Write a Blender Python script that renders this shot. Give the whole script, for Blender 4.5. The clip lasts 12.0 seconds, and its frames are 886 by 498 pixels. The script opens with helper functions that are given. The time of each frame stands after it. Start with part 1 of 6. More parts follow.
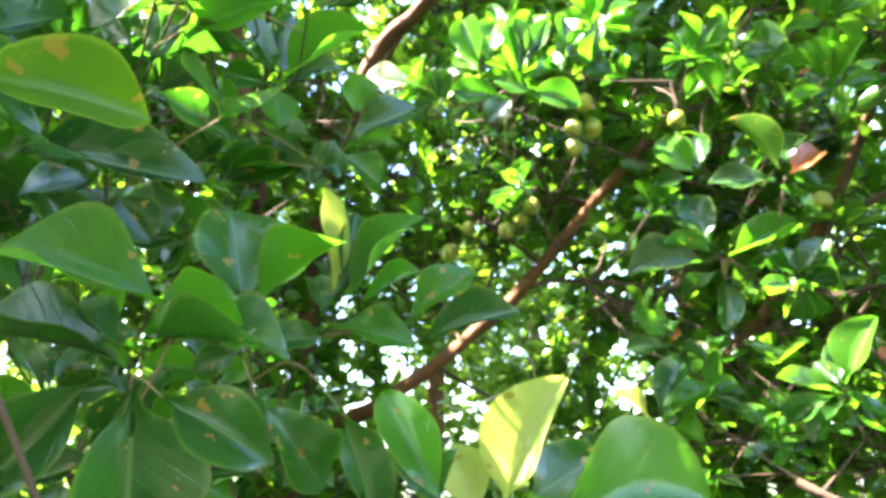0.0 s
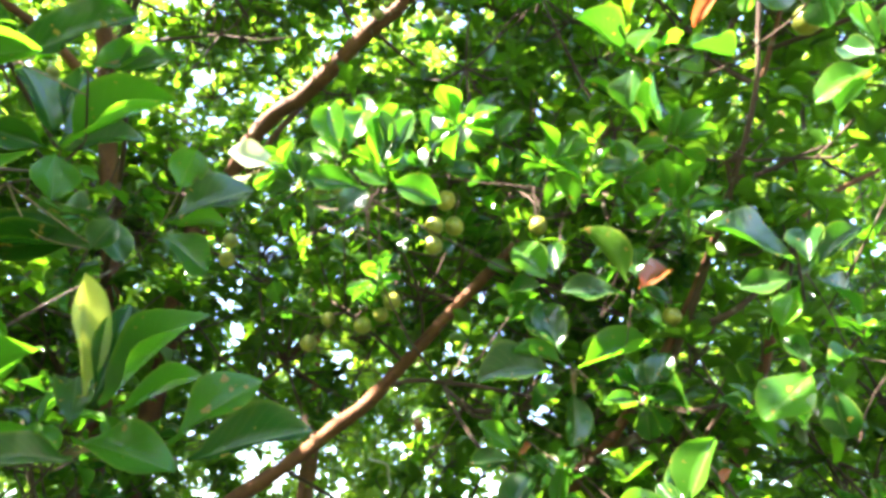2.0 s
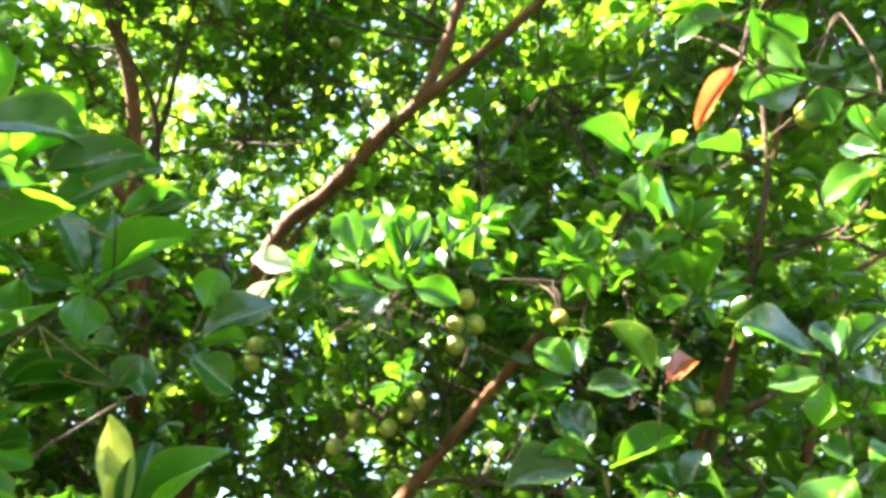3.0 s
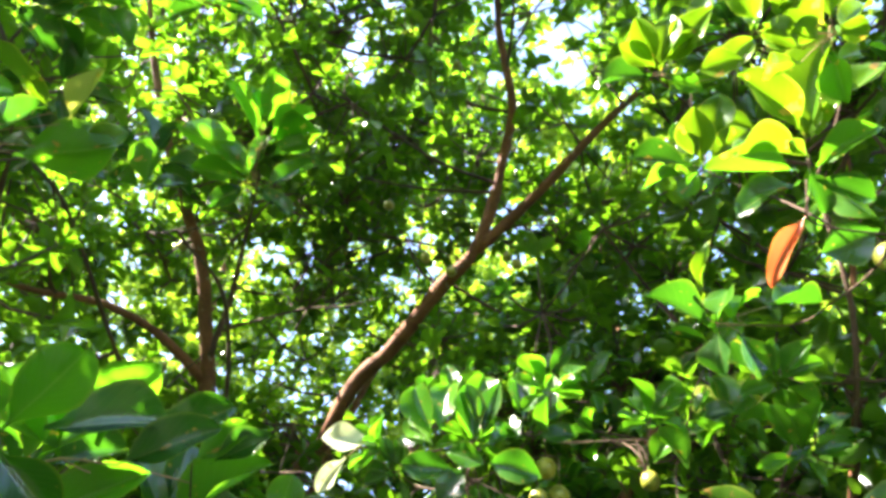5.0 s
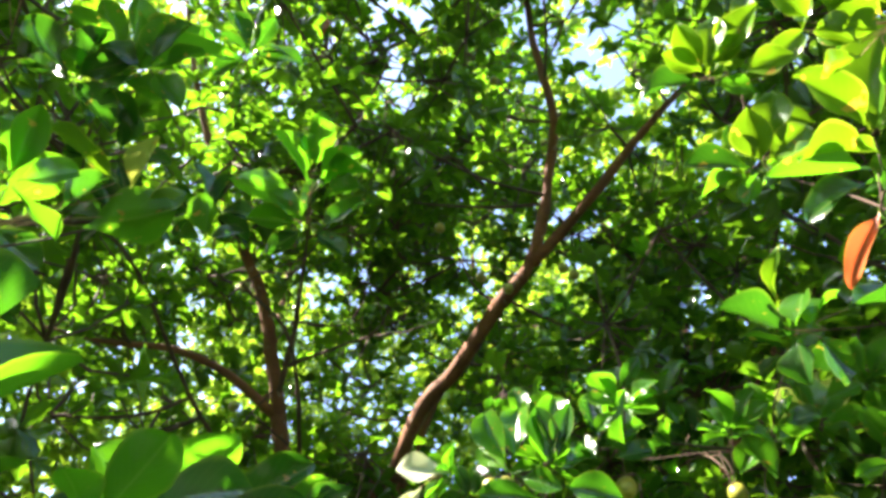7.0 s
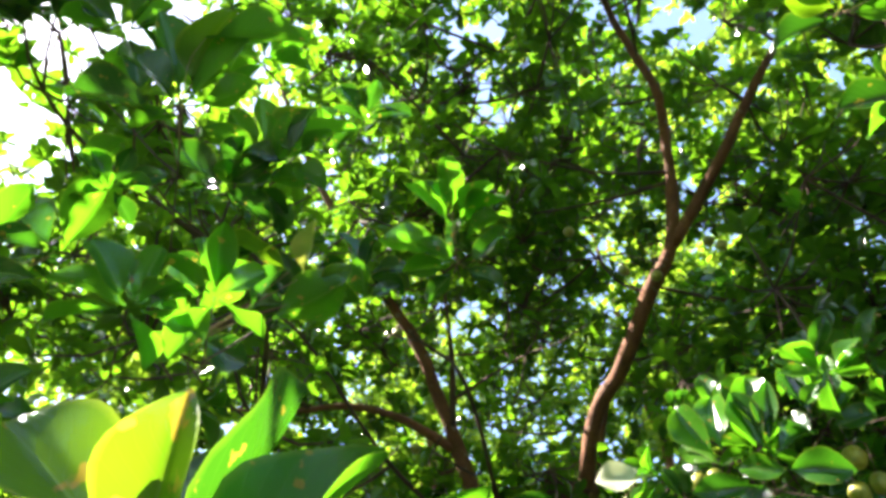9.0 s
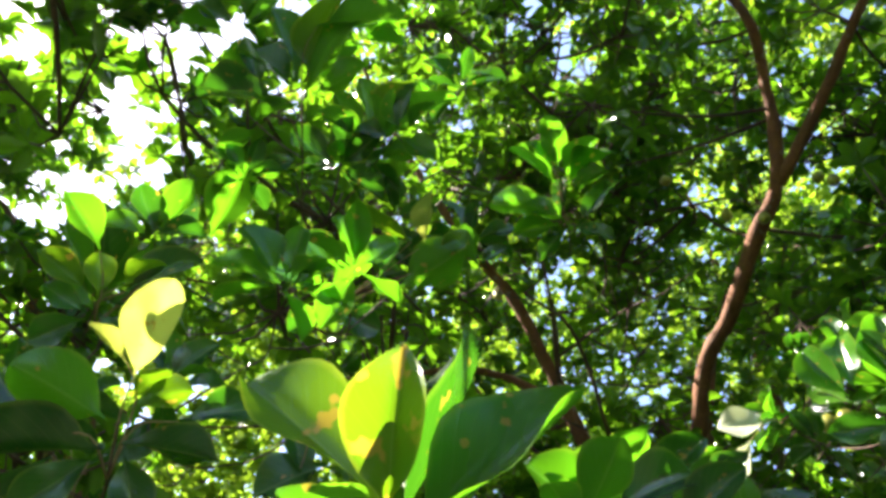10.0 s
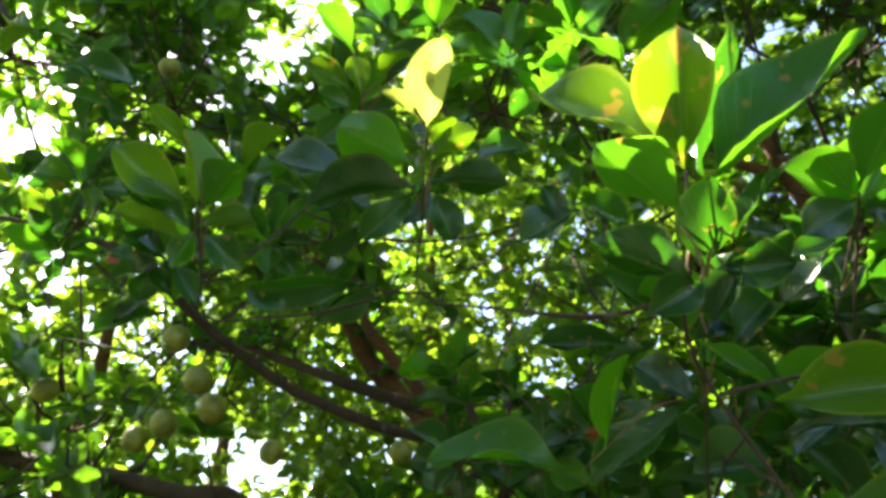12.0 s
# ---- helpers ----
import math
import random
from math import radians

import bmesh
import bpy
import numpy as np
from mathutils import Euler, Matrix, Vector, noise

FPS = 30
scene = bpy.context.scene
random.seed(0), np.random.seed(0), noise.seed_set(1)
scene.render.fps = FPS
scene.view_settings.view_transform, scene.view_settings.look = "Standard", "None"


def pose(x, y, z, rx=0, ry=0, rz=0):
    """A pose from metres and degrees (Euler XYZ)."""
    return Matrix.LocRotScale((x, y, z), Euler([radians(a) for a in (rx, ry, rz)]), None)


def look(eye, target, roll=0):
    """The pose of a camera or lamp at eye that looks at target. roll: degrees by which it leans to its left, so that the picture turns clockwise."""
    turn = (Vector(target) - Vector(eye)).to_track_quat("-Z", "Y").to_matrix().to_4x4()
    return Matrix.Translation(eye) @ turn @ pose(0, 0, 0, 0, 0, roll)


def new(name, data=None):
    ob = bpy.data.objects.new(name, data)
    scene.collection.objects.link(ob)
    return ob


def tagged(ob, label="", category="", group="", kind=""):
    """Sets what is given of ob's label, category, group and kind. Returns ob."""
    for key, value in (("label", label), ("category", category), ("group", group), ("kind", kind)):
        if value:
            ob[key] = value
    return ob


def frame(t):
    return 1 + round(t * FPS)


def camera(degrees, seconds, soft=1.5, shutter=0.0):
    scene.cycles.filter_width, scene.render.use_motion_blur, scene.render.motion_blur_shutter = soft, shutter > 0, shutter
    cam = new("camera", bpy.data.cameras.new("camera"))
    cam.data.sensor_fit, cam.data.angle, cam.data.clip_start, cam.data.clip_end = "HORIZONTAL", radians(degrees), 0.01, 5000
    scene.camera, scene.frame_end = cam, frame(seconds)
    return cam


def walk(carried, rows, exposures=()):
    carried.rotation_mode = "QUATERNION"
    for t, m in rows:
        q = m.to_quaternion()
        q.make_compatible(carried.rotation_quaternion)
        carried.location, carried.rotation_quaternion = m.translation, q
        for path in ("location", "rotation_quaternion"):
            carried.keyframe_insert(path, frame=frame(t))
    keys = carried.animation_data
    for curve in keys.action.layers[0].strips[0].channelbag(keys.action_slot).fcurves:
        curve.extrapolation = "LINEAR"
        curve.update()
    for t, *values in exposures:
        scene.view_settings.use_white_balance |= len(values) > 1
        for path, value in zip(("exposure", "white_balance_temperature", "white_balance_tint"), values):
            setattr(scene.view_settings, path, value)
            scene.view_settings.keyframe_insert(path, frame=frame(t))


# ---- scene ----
cam = camera(68.5, 12.0, soft=3.5)
PATH = [
    (0, (0.116, 0.121, 1.667), (-0.037, 2.009, 2.31), 1.0),
    (0.5, (0.137, 0.136, 1.68), (0.127, 2.013, 2.372), 1.4),
    (1, (0.152, 0.155, 1.691), (0.269, 2.005, 2.443), 1.5),
    (1.5, (0.173, 0.168, 1.697), (0.321, 1.985, 2.521), 1.7),
    (2, (0.194, 0.172, 1.706), (0.342, 1.955, 2.599), 1.4),
    (2.5, (0.196, 0.159, 1.721), (0.284, 1.886, 2.726), 0.9),
    (3, (0.199, 0.148, 1.733), (0.264, 1.816, 2.835), 0.0),
    (3.5, (0.196, 0.141, 1.748), (0.22, 1.741, 2.947), -0.7),
    (3.7, (0.192, 0.136, 1.752), (0.206, 1.706, 2.991), -0.9),
    (5.5, (0.195, 0.109, 1.805), (0.055, 1.506, 3.23), -1.3),
    (6, (0.196, 0.107, 1.807), (0.044, 1.499, 3.235), -1.5),
    (6.5, (0.193, 0.101, 1.811), (-0.004, 1.49, 3.236), -1.5),
    (7, (0.19, 0.097, 1.814), (-0.07, 1.468, 3.247), -2.1),
    (7.2, (0.188, 0.088, 1.815), (-0.113, 1.436, 3.261), -2.9),
    (8.8, (0.15, 0.069, 1.825), (-0.396, 1.29, 3.312), -5.7),
    (9, (0.149, 0.058, 1.821), (-0.429, 1.277, 3.297), -5.5),
    (9.5, (0.134, 0.04, 1.813), (-0.598, 1.219, 3.253), -4.2),
    (10, (0.119, 0.016, 1.801), (-0.711, 1.163, 3.214), -2.5),
    (10.5, (0.115, -0.014, 1.782), (-0.943, 1.05, 3.104), -1.0),
    (11, (0.099, -0.023, 1.755), (-1.16, 0.979, 2.943), 0.4),
    (11.5, (0.092, -0.017, 1.731), (-1.278, 0.949, 2.822), 1.5),
    (12, (0.083, -0.023, 1.715), (-1.358, 0.937, 2.717), 0.9),
]
walk(cam, [(t, look(eye, target, roll)) for t, eye, target, roll in PATH],
     exposures=[(0, 4.37, 6200, 16), (2.5, 4.1, 6500, 15), (3.5, 4.0, 6600, 15), (5.5, 3.25, 6550, 14), (7.0, 3.00, 6550, 14), (9.0, 2.80, 6400, 14),
                (9.5, 2.59, 6450, 14), (10.5, 2.64, 6500, 14), (12, 2.69, 6600, 13)])

# ---- place ----
# An orchard of leafy fruit trees, seen from arm's length under one of them.

# ---- world, sun, exposure ----
SUN_AZ, SUN_EL = -108.0, 50.0          # degrees clockwise from +y, and up
world = bpy.data.worlds.new("sky")
scene.world = world
world.use_nodes = True
sky = world.node_tree.nodes.new("ShaderNodeTexSky")
sky.sky_type = 'NISHITA'
sky.sun_disc = False
sky.sun_elevation = radians(SUN_EL)
sky.sun_rotation = radians(SUN_AZ)
sky.air_density, sky.dust_density, sky.ozone_density = 1.0, 1.6, 1.2
world.node_tree.nodes["Background"].inputs["Strength"].default_value = 0.100
world.node_tree.links.new(sky.outputs[0], world.node_tree.nodes["Background"].inputs["Color"])
sun_data = bpy.data.lights.new("sun", 'SUN')
sun_data.energy, sun_data.angle, sun_data.color = 5.0, radians(0.55), (1.0, 0.93, 0.80)
sun = new("sun", sun_data)
SUN_DIR = Vector((math.sin(radians(SUN_AZ)) * math.cos(radians(SUN_EL)),
                  math.cos(radians(SUN_AZ)) * math.cos(radians(SUN_EL)), math.sin(radians(SUN_EL))))
sun.matrix_world = look(SUN_DIR * 30, (0, 0, 0))


# ---- materials ----
def node_tree(name):
    m = bpy.data.materials.new(name)
    m.use_nodes = True
    t = m.node_tree
    return m, t, t.nodes, t.links, t.nodes["Principled BSDF"], t.nodes["Material Output"]


def maths(t, op, a, b=None, clamp=False):
    n = t.nodes.new("ShaderNodeMath")
    n.operation, n.use_clamp = op, clamp
    for i, v in enumerate((a, b)):
        if v is None:
            continue
        if isinstance(v, (int, float)):
            n.inputs[i].default_value = v
        else:
            t.links.new(v, n.inputs[i])
    return n.outputs[0]


def blend(t, fac, a, b, kind='MIX'):
    n = t.nodes.new("ShaderNodeMix")
    n.data_type, n.blend_type = 'RGBA', kind
    for socket, v in ((n.inputs[0], fac), (n.inputs[6], a), (n.inputs[7], b)):
        if isinstance(v, (int, float)):
            socket.default_value = v
        elif isinstance(v, tuple):
            socket.default_value = (*v, 1)
        else:
            t.links.new(v, socket)
    return n.outputs[2]


def noisy(t, scale, detail=3.0, vector=None, rough=0.55):
    n = t.nodes.new("ShaderNodeTexNoise")
    n.inputs["Scale"].default_value, n.inputs["Detail"].default_value = scale, detail
    n.inputs["Roughness"].default_value = rough
    if vector is not None:
        t.links.new(vector, n.inputs["Vector"])
    return n.outputs["Fac"]


def span(t, value, lo, hi, a=0.0, b=1.0):
    n = t.nodes.new("ShaderNodeMapRange")
    n.inputs[1].default_value, n.inputs[2].default_value = lo, hi
    n.inputs[3].default_value, n.inputs[4].default_value = a, b
    t.links.new(value, n.inputs[0])
    return n.outputs[0]


def leaf_material(name, dark, light, glow, thin, lesion=(0.22, 0.13, 0.03), single=True, sores=0.675, spot=75.0, edge=0.24, gloss=0.78):
    """A waxy leaf: gloss above a veined blade that lets some light through."""
    m, t, nodes, links, bsdf, out = node_tree(name)
    where = nodes.new("ShaderNodeNewGeometry")
    if single:
        chance = nodes.new("ShaderNodeObjectInfo").outputs["Random"]
    else:
        chance = where.outputs["Random Per Island"]
    colour = blend(t, chance, dark, light)
    patch = noisy(t, 45.0, 3.0, where.outputs["Position"])
    colour = blend(t, span(t, patch, 0.3, 0.7), blend(t, 0.22, colour, (0.02, 0.05, 0.01)), colour)
    through_light = blend(t, chance, glow, tuple(min(1.0, c * 1.5) for c in glow))
    if single:
        uv = nodes.new("ShaderNodeUVMap").outputs[0]
        split = nodes.new("ShaderNodeSeparateXYZ")
        links.new(uv, split.inputs[0])
        side = maths(t, 'ABSOLUTE', maths(t, 'SUBTRACT', split.outputs[0], 0.5))
        rib = span(t, side, 0.012, 0.035, 1.0, 0.0)
        slant = maths(t, 'SUBTRACT', maths(t, 'MULTIPLY', split.outputs[1], 9.0), maths(t, 'MULTIPLY', side, 7.0))
        saw = maths(t, 'ABSOLUTE', maths(t, 'SUBTRACT', maths(t, 'FRACT', slant), 0.5))
        vein = span(t, saw, 0.02, 0.12, 0.22, 0.0)
        lines = maths(t, 'MAXIMUM', rib, vein, True)
        pale = blend(t, 0.45, colour, (0.35, 0.42, 0.12))
        colour = blend(t, maths(t, 'MULTIPLY', lines, 0.5), colour, pale)
        sore = span(t, noisy(t, spot, 2.0, where.outputs["Position"]), sores, sores + 0.03)
        colour = blend(t, sore, colour, lesion)
        through_light = blend(t, maths(t, 'MULTIPLY', sore, 0.7), through_light, (0.75, 0.5, 0.05))
        # pale margin: partly the blade's own, partly sunlit edges put into the colour
        rim = span(t, maths(t, 'ADD', side, maths(t, 'MULTIPLY', patch, 0.06)), 0.46, 0.52, 0.0, edge)
        colour = blend(t, rim, colour, (0.26, 0.33, 0.04))
        through_light = blend(t, rim, through_light, (0.45, 0.6, 0.03))
        bump = nodes.new("ShaderNodeBump")
        bump.inputs["Strength"].default_value, bump.inputs["Distance"].default_value = 0.3, 0.002
        links.new(maths(t, 'ADD', maths(t, 'MULTIPLY', lines, -1.0), maths(t, 'MULTIPLY', patch, 1.2)), bump.inputs["Height"])
        links.new(bump.outputs[0], bsdf.inputs["Normal"])
    links.new(colour, bsdf.inputs["Base Color"])
    links.new(span(t, noisy(t, 120.0, 2.0, where.outputs["Position"]), 0.3, 0.7, 0.13, 0.27), bsdf.inputs["Roughness"])
    bsdf.inputs["Specular IOR Level"].default_value = gloss
    clear = nodes.new("ShaderNodeBsdfTranslucent")
    links.new(through_light, clear.inputs["Color"])
    mix = nodes.new("ShaderNodeMixShader")
    mix.inputs[0].default_value = thin
    links.new(bsdf.outputs[0], mix.inputs[1])
    links.new(clear.outputs[0], mix.inputs[2])
    links.new(mix.outputs[0], out.inputs[0])
    return m


LEAF = {
    'm': leaf_material("leaf_mature", (0.011, 0.043, 0.009), (0.024, 0.086, 0.014), (0.050, 0.205, 0.006), 0.34),
    'g': leaf_material("leaf_fresh", (0.032, 0.120, 0.009), (0.065, 0.180, 0.015), (0.105, 0.35, 0.007), 0.47, gloss=0.5),
    'y': leaf_material("leaf_young", (0.28, 0.36, 0.05), (0.50, 0.52, 0.17), (0.50, 0.56, 0.08), 0.5),
    'l': leaf_material("leaf_lime", (0.055, 0.16, 0.010), (0.085, 0.185, 0.012), (0.130, 0.27, 0.004), 0.44, sores=0.64, spot=48.0, edge=0.6, gloss=0.45),
    # pale colour stands in for sun glare on glossy green leaves
    'w': leaf_material("leaf_sun_glare", (0.42, 0.46, 0.28), (0.58, 0.60, 0.42), (0.45, 0.50, 0.25), 0.3),
    'r': leaf_material("leaf_withered", (0.34, 0.065, 0.022), (0.45, 0.12, 0.05), (0.58, 0.11, 0.03), 0.32, (0.2, 0.05, 0.02)),
}
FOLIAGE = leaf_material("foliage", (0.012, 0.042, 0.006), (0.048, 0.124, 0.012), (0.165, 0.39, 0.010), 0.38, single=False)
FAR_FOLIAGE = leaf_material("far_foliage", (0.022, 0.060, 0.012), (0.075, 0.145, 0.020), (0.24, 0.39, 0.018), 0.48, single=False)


def bark_material(name, dark, light):
    m, t, nodes, links, bsdf, out = node_tree(name)
    where = nodes.new("ShaderNodeNewGeometry").outputs["Position"]
    big, fine = noisy(t, 14.0, 4.0, where), noisy(t, 130.0, 5.0, where, 0.7)
    colour = blend(t, span(t, big, 0.3, 0.7), dark, light)
    colour = blend(t, span(t, fine, 0.5, 0.75), colour, tuple(0.45 * c for c in dark))
    lichen = span(t, noisy(t, 26.0, 2.0, where), 0.66, 0.72)
    colour = blend(t, maths(t, 'MULTIPLY', lichen, 0.35), colour, (0.30, 0.29, 0.22))
    links.new(colour, bsdf.inputs["Base Color"])
    bsdf.inputs["Roughness"].default_value = 0.85
    bump = nodes.new("ShaderNodeBump")
    bump.inputs["Strength"].default_value, bump.inputs["Distance"].default_value = 0.7, 0.004
    links.new(maths(t, 'ADD', fine, big), bump.inputs["Height"])
    links.new(bump.outputs[0], bsdf.inputs["Normal"])
    return m


BARK = bark_material("bark", (0.095, 0.036, 0.012), (0.225, 0.088, 0.032))
TWIG = bark_material("twig_bark", (0.045, 0.024, 0.013), (0.10, 0.055, 0.028))
SHOOT = bark_material("shoot_bark", (0.22, 0.15, 0.06), (0.33, 0.22, 0.09))


def fruit_material():
    m, t, nodes, links, bsdf, out = node_tree("fruit_skin")
    chance = nodes.new("ShaderNodeObjectInfo").outputs["Random"]
    where = nodes.new("ShaderNodeNewGeometry").outputs["Position"]
    colour = blend(t, chance, (0.24, 0.235, 0.022), (0.36, 0.32, 0.04))
    colour = blend(t, span(t, noisy(t, 50.0, 3.0, where), 0.35, 0.7), colour, (0.10, 0.125, 0.012))
    colour = blend(t, span(t, noisy(t, 420.0, 1.0, where), 0.66, 0.70), colour, (0.32, 0.24, 0.08))
    links.new(colour, bsdf.inputs["Base Color"])
    bsdf.inputs["Roughness"].default_value = 0.42
    bsdf.inputs["Subsurface Weight"].default_value = 0.05
    bsdf.inputs["Subsurface Radius"].default_value = (0.006, 0.006, 0.002)
    return m


FRUIT = fruit_material()


def ground_material():
    m, t, nodes, links, bsdf, out = node_tree("grassy_soil")
    where = nodes.new("ShaderNodeNewGeometry").outputs["Position"]
    colour = blend(t, span(t, noisy(t, 0.8, 4.0, where), 0.4, 0.6), (0.030, 0.045, 0.012), (0.055, 0.040, 0.025))
    colour = blend(t, span(t, noisy(t, 22.0, 5.0, where), 0.35, 0.7), colour, (0.035, 0.055, 0.012))
    links.new(colour, bsdf.inputs["Base Color"])
    bsdf.inputs["Roughness"].default_value = 0.95
    return m


# ---- building helpers ----
WORLD_OF = {}


def attach(ob, parent, m):
    """Hangs ob under parent at the world pose m."""
    WORLD_OF[ob.name] = m
    if parent is not None:
        ob.parent = parent
        ob.matrix_parent_inverse = WORLD_OF[parent.name].inverted()
    ob.matrix_basis = m
    return ob


def mesh_of(name, verts, faces, material, smooth=True, uvs=None):
    me = bpy.data.meshes.new(name)
    me.from_pydata(verts, [], faces)
    if uvs is not None:
        layer = me.uv_layers.new(name="UVMap")
        index = np.empty(len(me.loops), dtype=np.int32)
        me.loops.foreach_get("vertex_index", index)
        layer.data.foreach_set("uv", np.asarray(uvs, dtype=np.float32)[index].ravel())
    me.materials.append(material)
    if smooth:
        me.polygons.foreach_set("use_smooth", np.ones(len(me.polygons), dtype=bool))
    me.update()
    return me


def glide(points, steps):
    """A smooth line through points of (x, y, z, radius)."""
    p = [np.asarray(q, dtype=float) for q in points]
    p = [2 * p[0] - p[1], *p, 2 * p[-1] - p[-2]]
    line = []
    for i in range(1, len(p) - 2):
        a, b, c, d = p[i - 1:i + 3]
        for k in range(steps):
            u = k / steps
            line.append(0.5 * (2 * b + (c - a) * u + (2 * a - 5 * b + 4 * c - d) * u * u + (3 * b - a - 3 * c + d) * u ** 3))
    line.append(p[-2])
    return np.array(line)


def tube(line, sides, rough=0.0, seed=0.0):
    """Vertices and faces of a tapered tube round a line of (x, y, z, radius)."""
    verts, faces = [], []
    old = None
    for i, q in enumerate(line):
        ahead = line[min(i + 1, len(line) - 1)][:3] - line[max(i - 1, 0)][:3]
        ahead = Vector(ahead).normalized()
        if old is None:
            old = ahead.orthogonal().normalized()
        across = (old - ahead * old.dot(ahead)).normalized()
        old = across
        up = ahead.cross(across)
        for k in range(sides):
            a = 2 * math.pi * k / sides
            r = q[3] * (1 + rough * noise.noise(Vector((q[0] * 14 + seed, q[1] * 14 + k * 0.9, q[2] * 14))))
            verts.append(tuple(Vector(q[:3]) + (across * math.cos(a) + up * math.sin(a)) * r))
        if i:
            a, b = (i - 1) * sides, i * sides
            faces += [(a + k, a + (k + 1) % sides, b + (k + 1) % sides, b + k) for k in range(sides)]
    faces.append(tuple(range(sides))[::-1])
    faces.append(tuple(range(len(verts) - sides, len(verts))))
    return verts, faces


def outline(v, reach=1.28, blunt=0.28):
    """Half the breadth of a blade at v of its length: a higher reach is broadest nearer the tip, a higher blunt rounds the tip."""
    if v <= 0.09:
        return 0.03
    u = (v - 0.09) / 0.91
    return max(0.03, math.sin(math.pi * u ** reach) ** (0.78 - blunt * u)) if u < 0.999 else 0.03


def blade(stations, across, fold, droop, wave, seed):
    """A leaf of length 1 along +y, of breadth 1 along x, its upper side along +z."""
    rng = random.Random(seed)
    phase, bend, skew = rng.uniform(0, 6.3), rng.uniform(-0.06, 0.06), rng.uniform(-0.03, 0.03)
    form = ((1.05, -0.12), (1.24, 0.24), (1.14, 0.06))[seed % 3]
    verts, faces, uvs = [], [], []
    for i in range(stations + 1):
        v = 1 - (1 - i / stations) ** 1.6
        w = 0.5 * outline(v, *form)
        for j in range(across + 1):
            s = 2 * j / across - 1
            x = s * w * (1 + 0.05 * math.sin(7 * v + phase + s)) + bend * v * v + skew * math.sin(3 * v)
            z = fold * abs(s) * w - droop * v * v + wave * abs(s) ** 1.5 * math.sin(9.0 * v + phase + (1.6 if s > 0 else 0.0))
            verts.append((x, v, z))
            uvs.append((0.5 + 0.5 * s, v))
    n = across + 1
    for i in range(stations):
        for j in range(across):
            a = i * n + j
            faces.append((a, a + 1, a + n + 1, a + n))
    return verts, faces, uvs


SHAPES = [(0.38, 0.10, 0.050), (0.55, 0.16, 0.055), (0.30, 0.02, 0.060), (0.66, 0.12, 0.045), (0.46, -0.14, 0.050), (0.36, 0.22, 0.060)]
LEAF_MESHES = {}
for tint, material in LEAF.items():
    LEAF_MESHES[tint] = [mesh_of("leaf", *blade(14, 6, *shape, 20 + k)[:2], material, True, blade(14, 6, *shape, 20 + k)[2])
                         for k, shape in enumerate(SHAPES)]


def facing(way, axis, twist=0.0):
    """The turn of a leaf along way whose upper side looks towards axis."""
    y = Vector(way).normalized()
    z = Vector(axis) - y * y.dot(Vector(axis))
    if z.length < 1e-3:
        z = y.orthogonal()
    z.normalize()
    x = y.cross(z)
    m = Matrix((x, y, z)).transposed()
    return m @ Matrix.Rotation(radians(twist), 3, 'Y')


# ---- ground ----
bm = bmesh.new()
bmesh.ops.create_grid(bm, x_segments=60, y_segments=60, size=300)
for v in bm.verts:
    v.co.x *= abs(v.co.x) / 300
    v.co.y *= abs(v.co.y) / 300
    v.co.z = 0.05 * noise.noise(v.co * 0.7)
me = bpy.data.meshes.new("ground")
bm.to_mesh(me)
bm.free()
me.materials.append(ground_material())
tagged(new("ground", me), "grassy orchard soil with bare brown patches", "ground", kind="structure")

# ---- the trees ----
TREES = []


def tree_base(base, label):
    TREES.append(dict(base=base, label=label, limbs=[]))


def limb(*points):
    """A limb of the newest tree, through points of (x, y, z, radius)."""
    TREES[-1]["limbs"].append(points)


tree_base((-1.12, 0.9, 0.0), "leafy fruit tree with reddish brown limbs and green fruits")
limb((-1.12, 0.9, -0.1, 0.045), (-1.1, 0.86, 1, 0.032), (-1.08, 0.79, 1.95, 0.022), (-1.04, 0.69, 2.11, 0.016), (-1.06, 0.61, 2.2, 0.013),
     (-1.08, 0.55, 2.29, 0.011), (-1.15, 0.5, 2.6, 0.008))
limb((-1.05, 0.7, 2.1, 0.015), (-1.11, 0.57, 2.14, 0.013), (-1.21, 0.45, 2.2, 0.01), (-1.4, 0.3, 2.3, 0.006))
limb((-1.09, 0.82, 1.7, 0.018), (-0.9, 0.76, 1.88, 0.011), (-0.75, 0.66, 1.96, 0.01), (-0.79, 0.49, 1.97, 0.009), (-0.8, 0.33, 2, 0.008),
     (-0.81, 0.22, 2.05, 0.007), (-0.82, 0.14, 2.1, 0.0065), (-0.83, 0.06, 2.16, 0.006), (-0.89, -0.04, 2.2, 0.0045), (-0.97, -0.16, 2.23, 0.0035))
limb((-1.1, 0.87, 1.05, 0.024), (-0.75, 0.7, 1.25, 0.016), (-0.42, 0.58, 1.4, 0.012), (-0.15, 0.52, 1.45, 0.009), (0.08, 0.45, 1.47, 0.006))
limb((-0.8, 0.72, 1.22, 0.014), (-0.7, 0.35, 1.45, 0.01), (-0.55, 0.15, 1.6, 0.007), (-0.35, -0.05, 1.62, 0.005))
tree_base((-0.55, 2.35, 0.0), "fruit tree with slanting red-brown limbs and round green fruits")
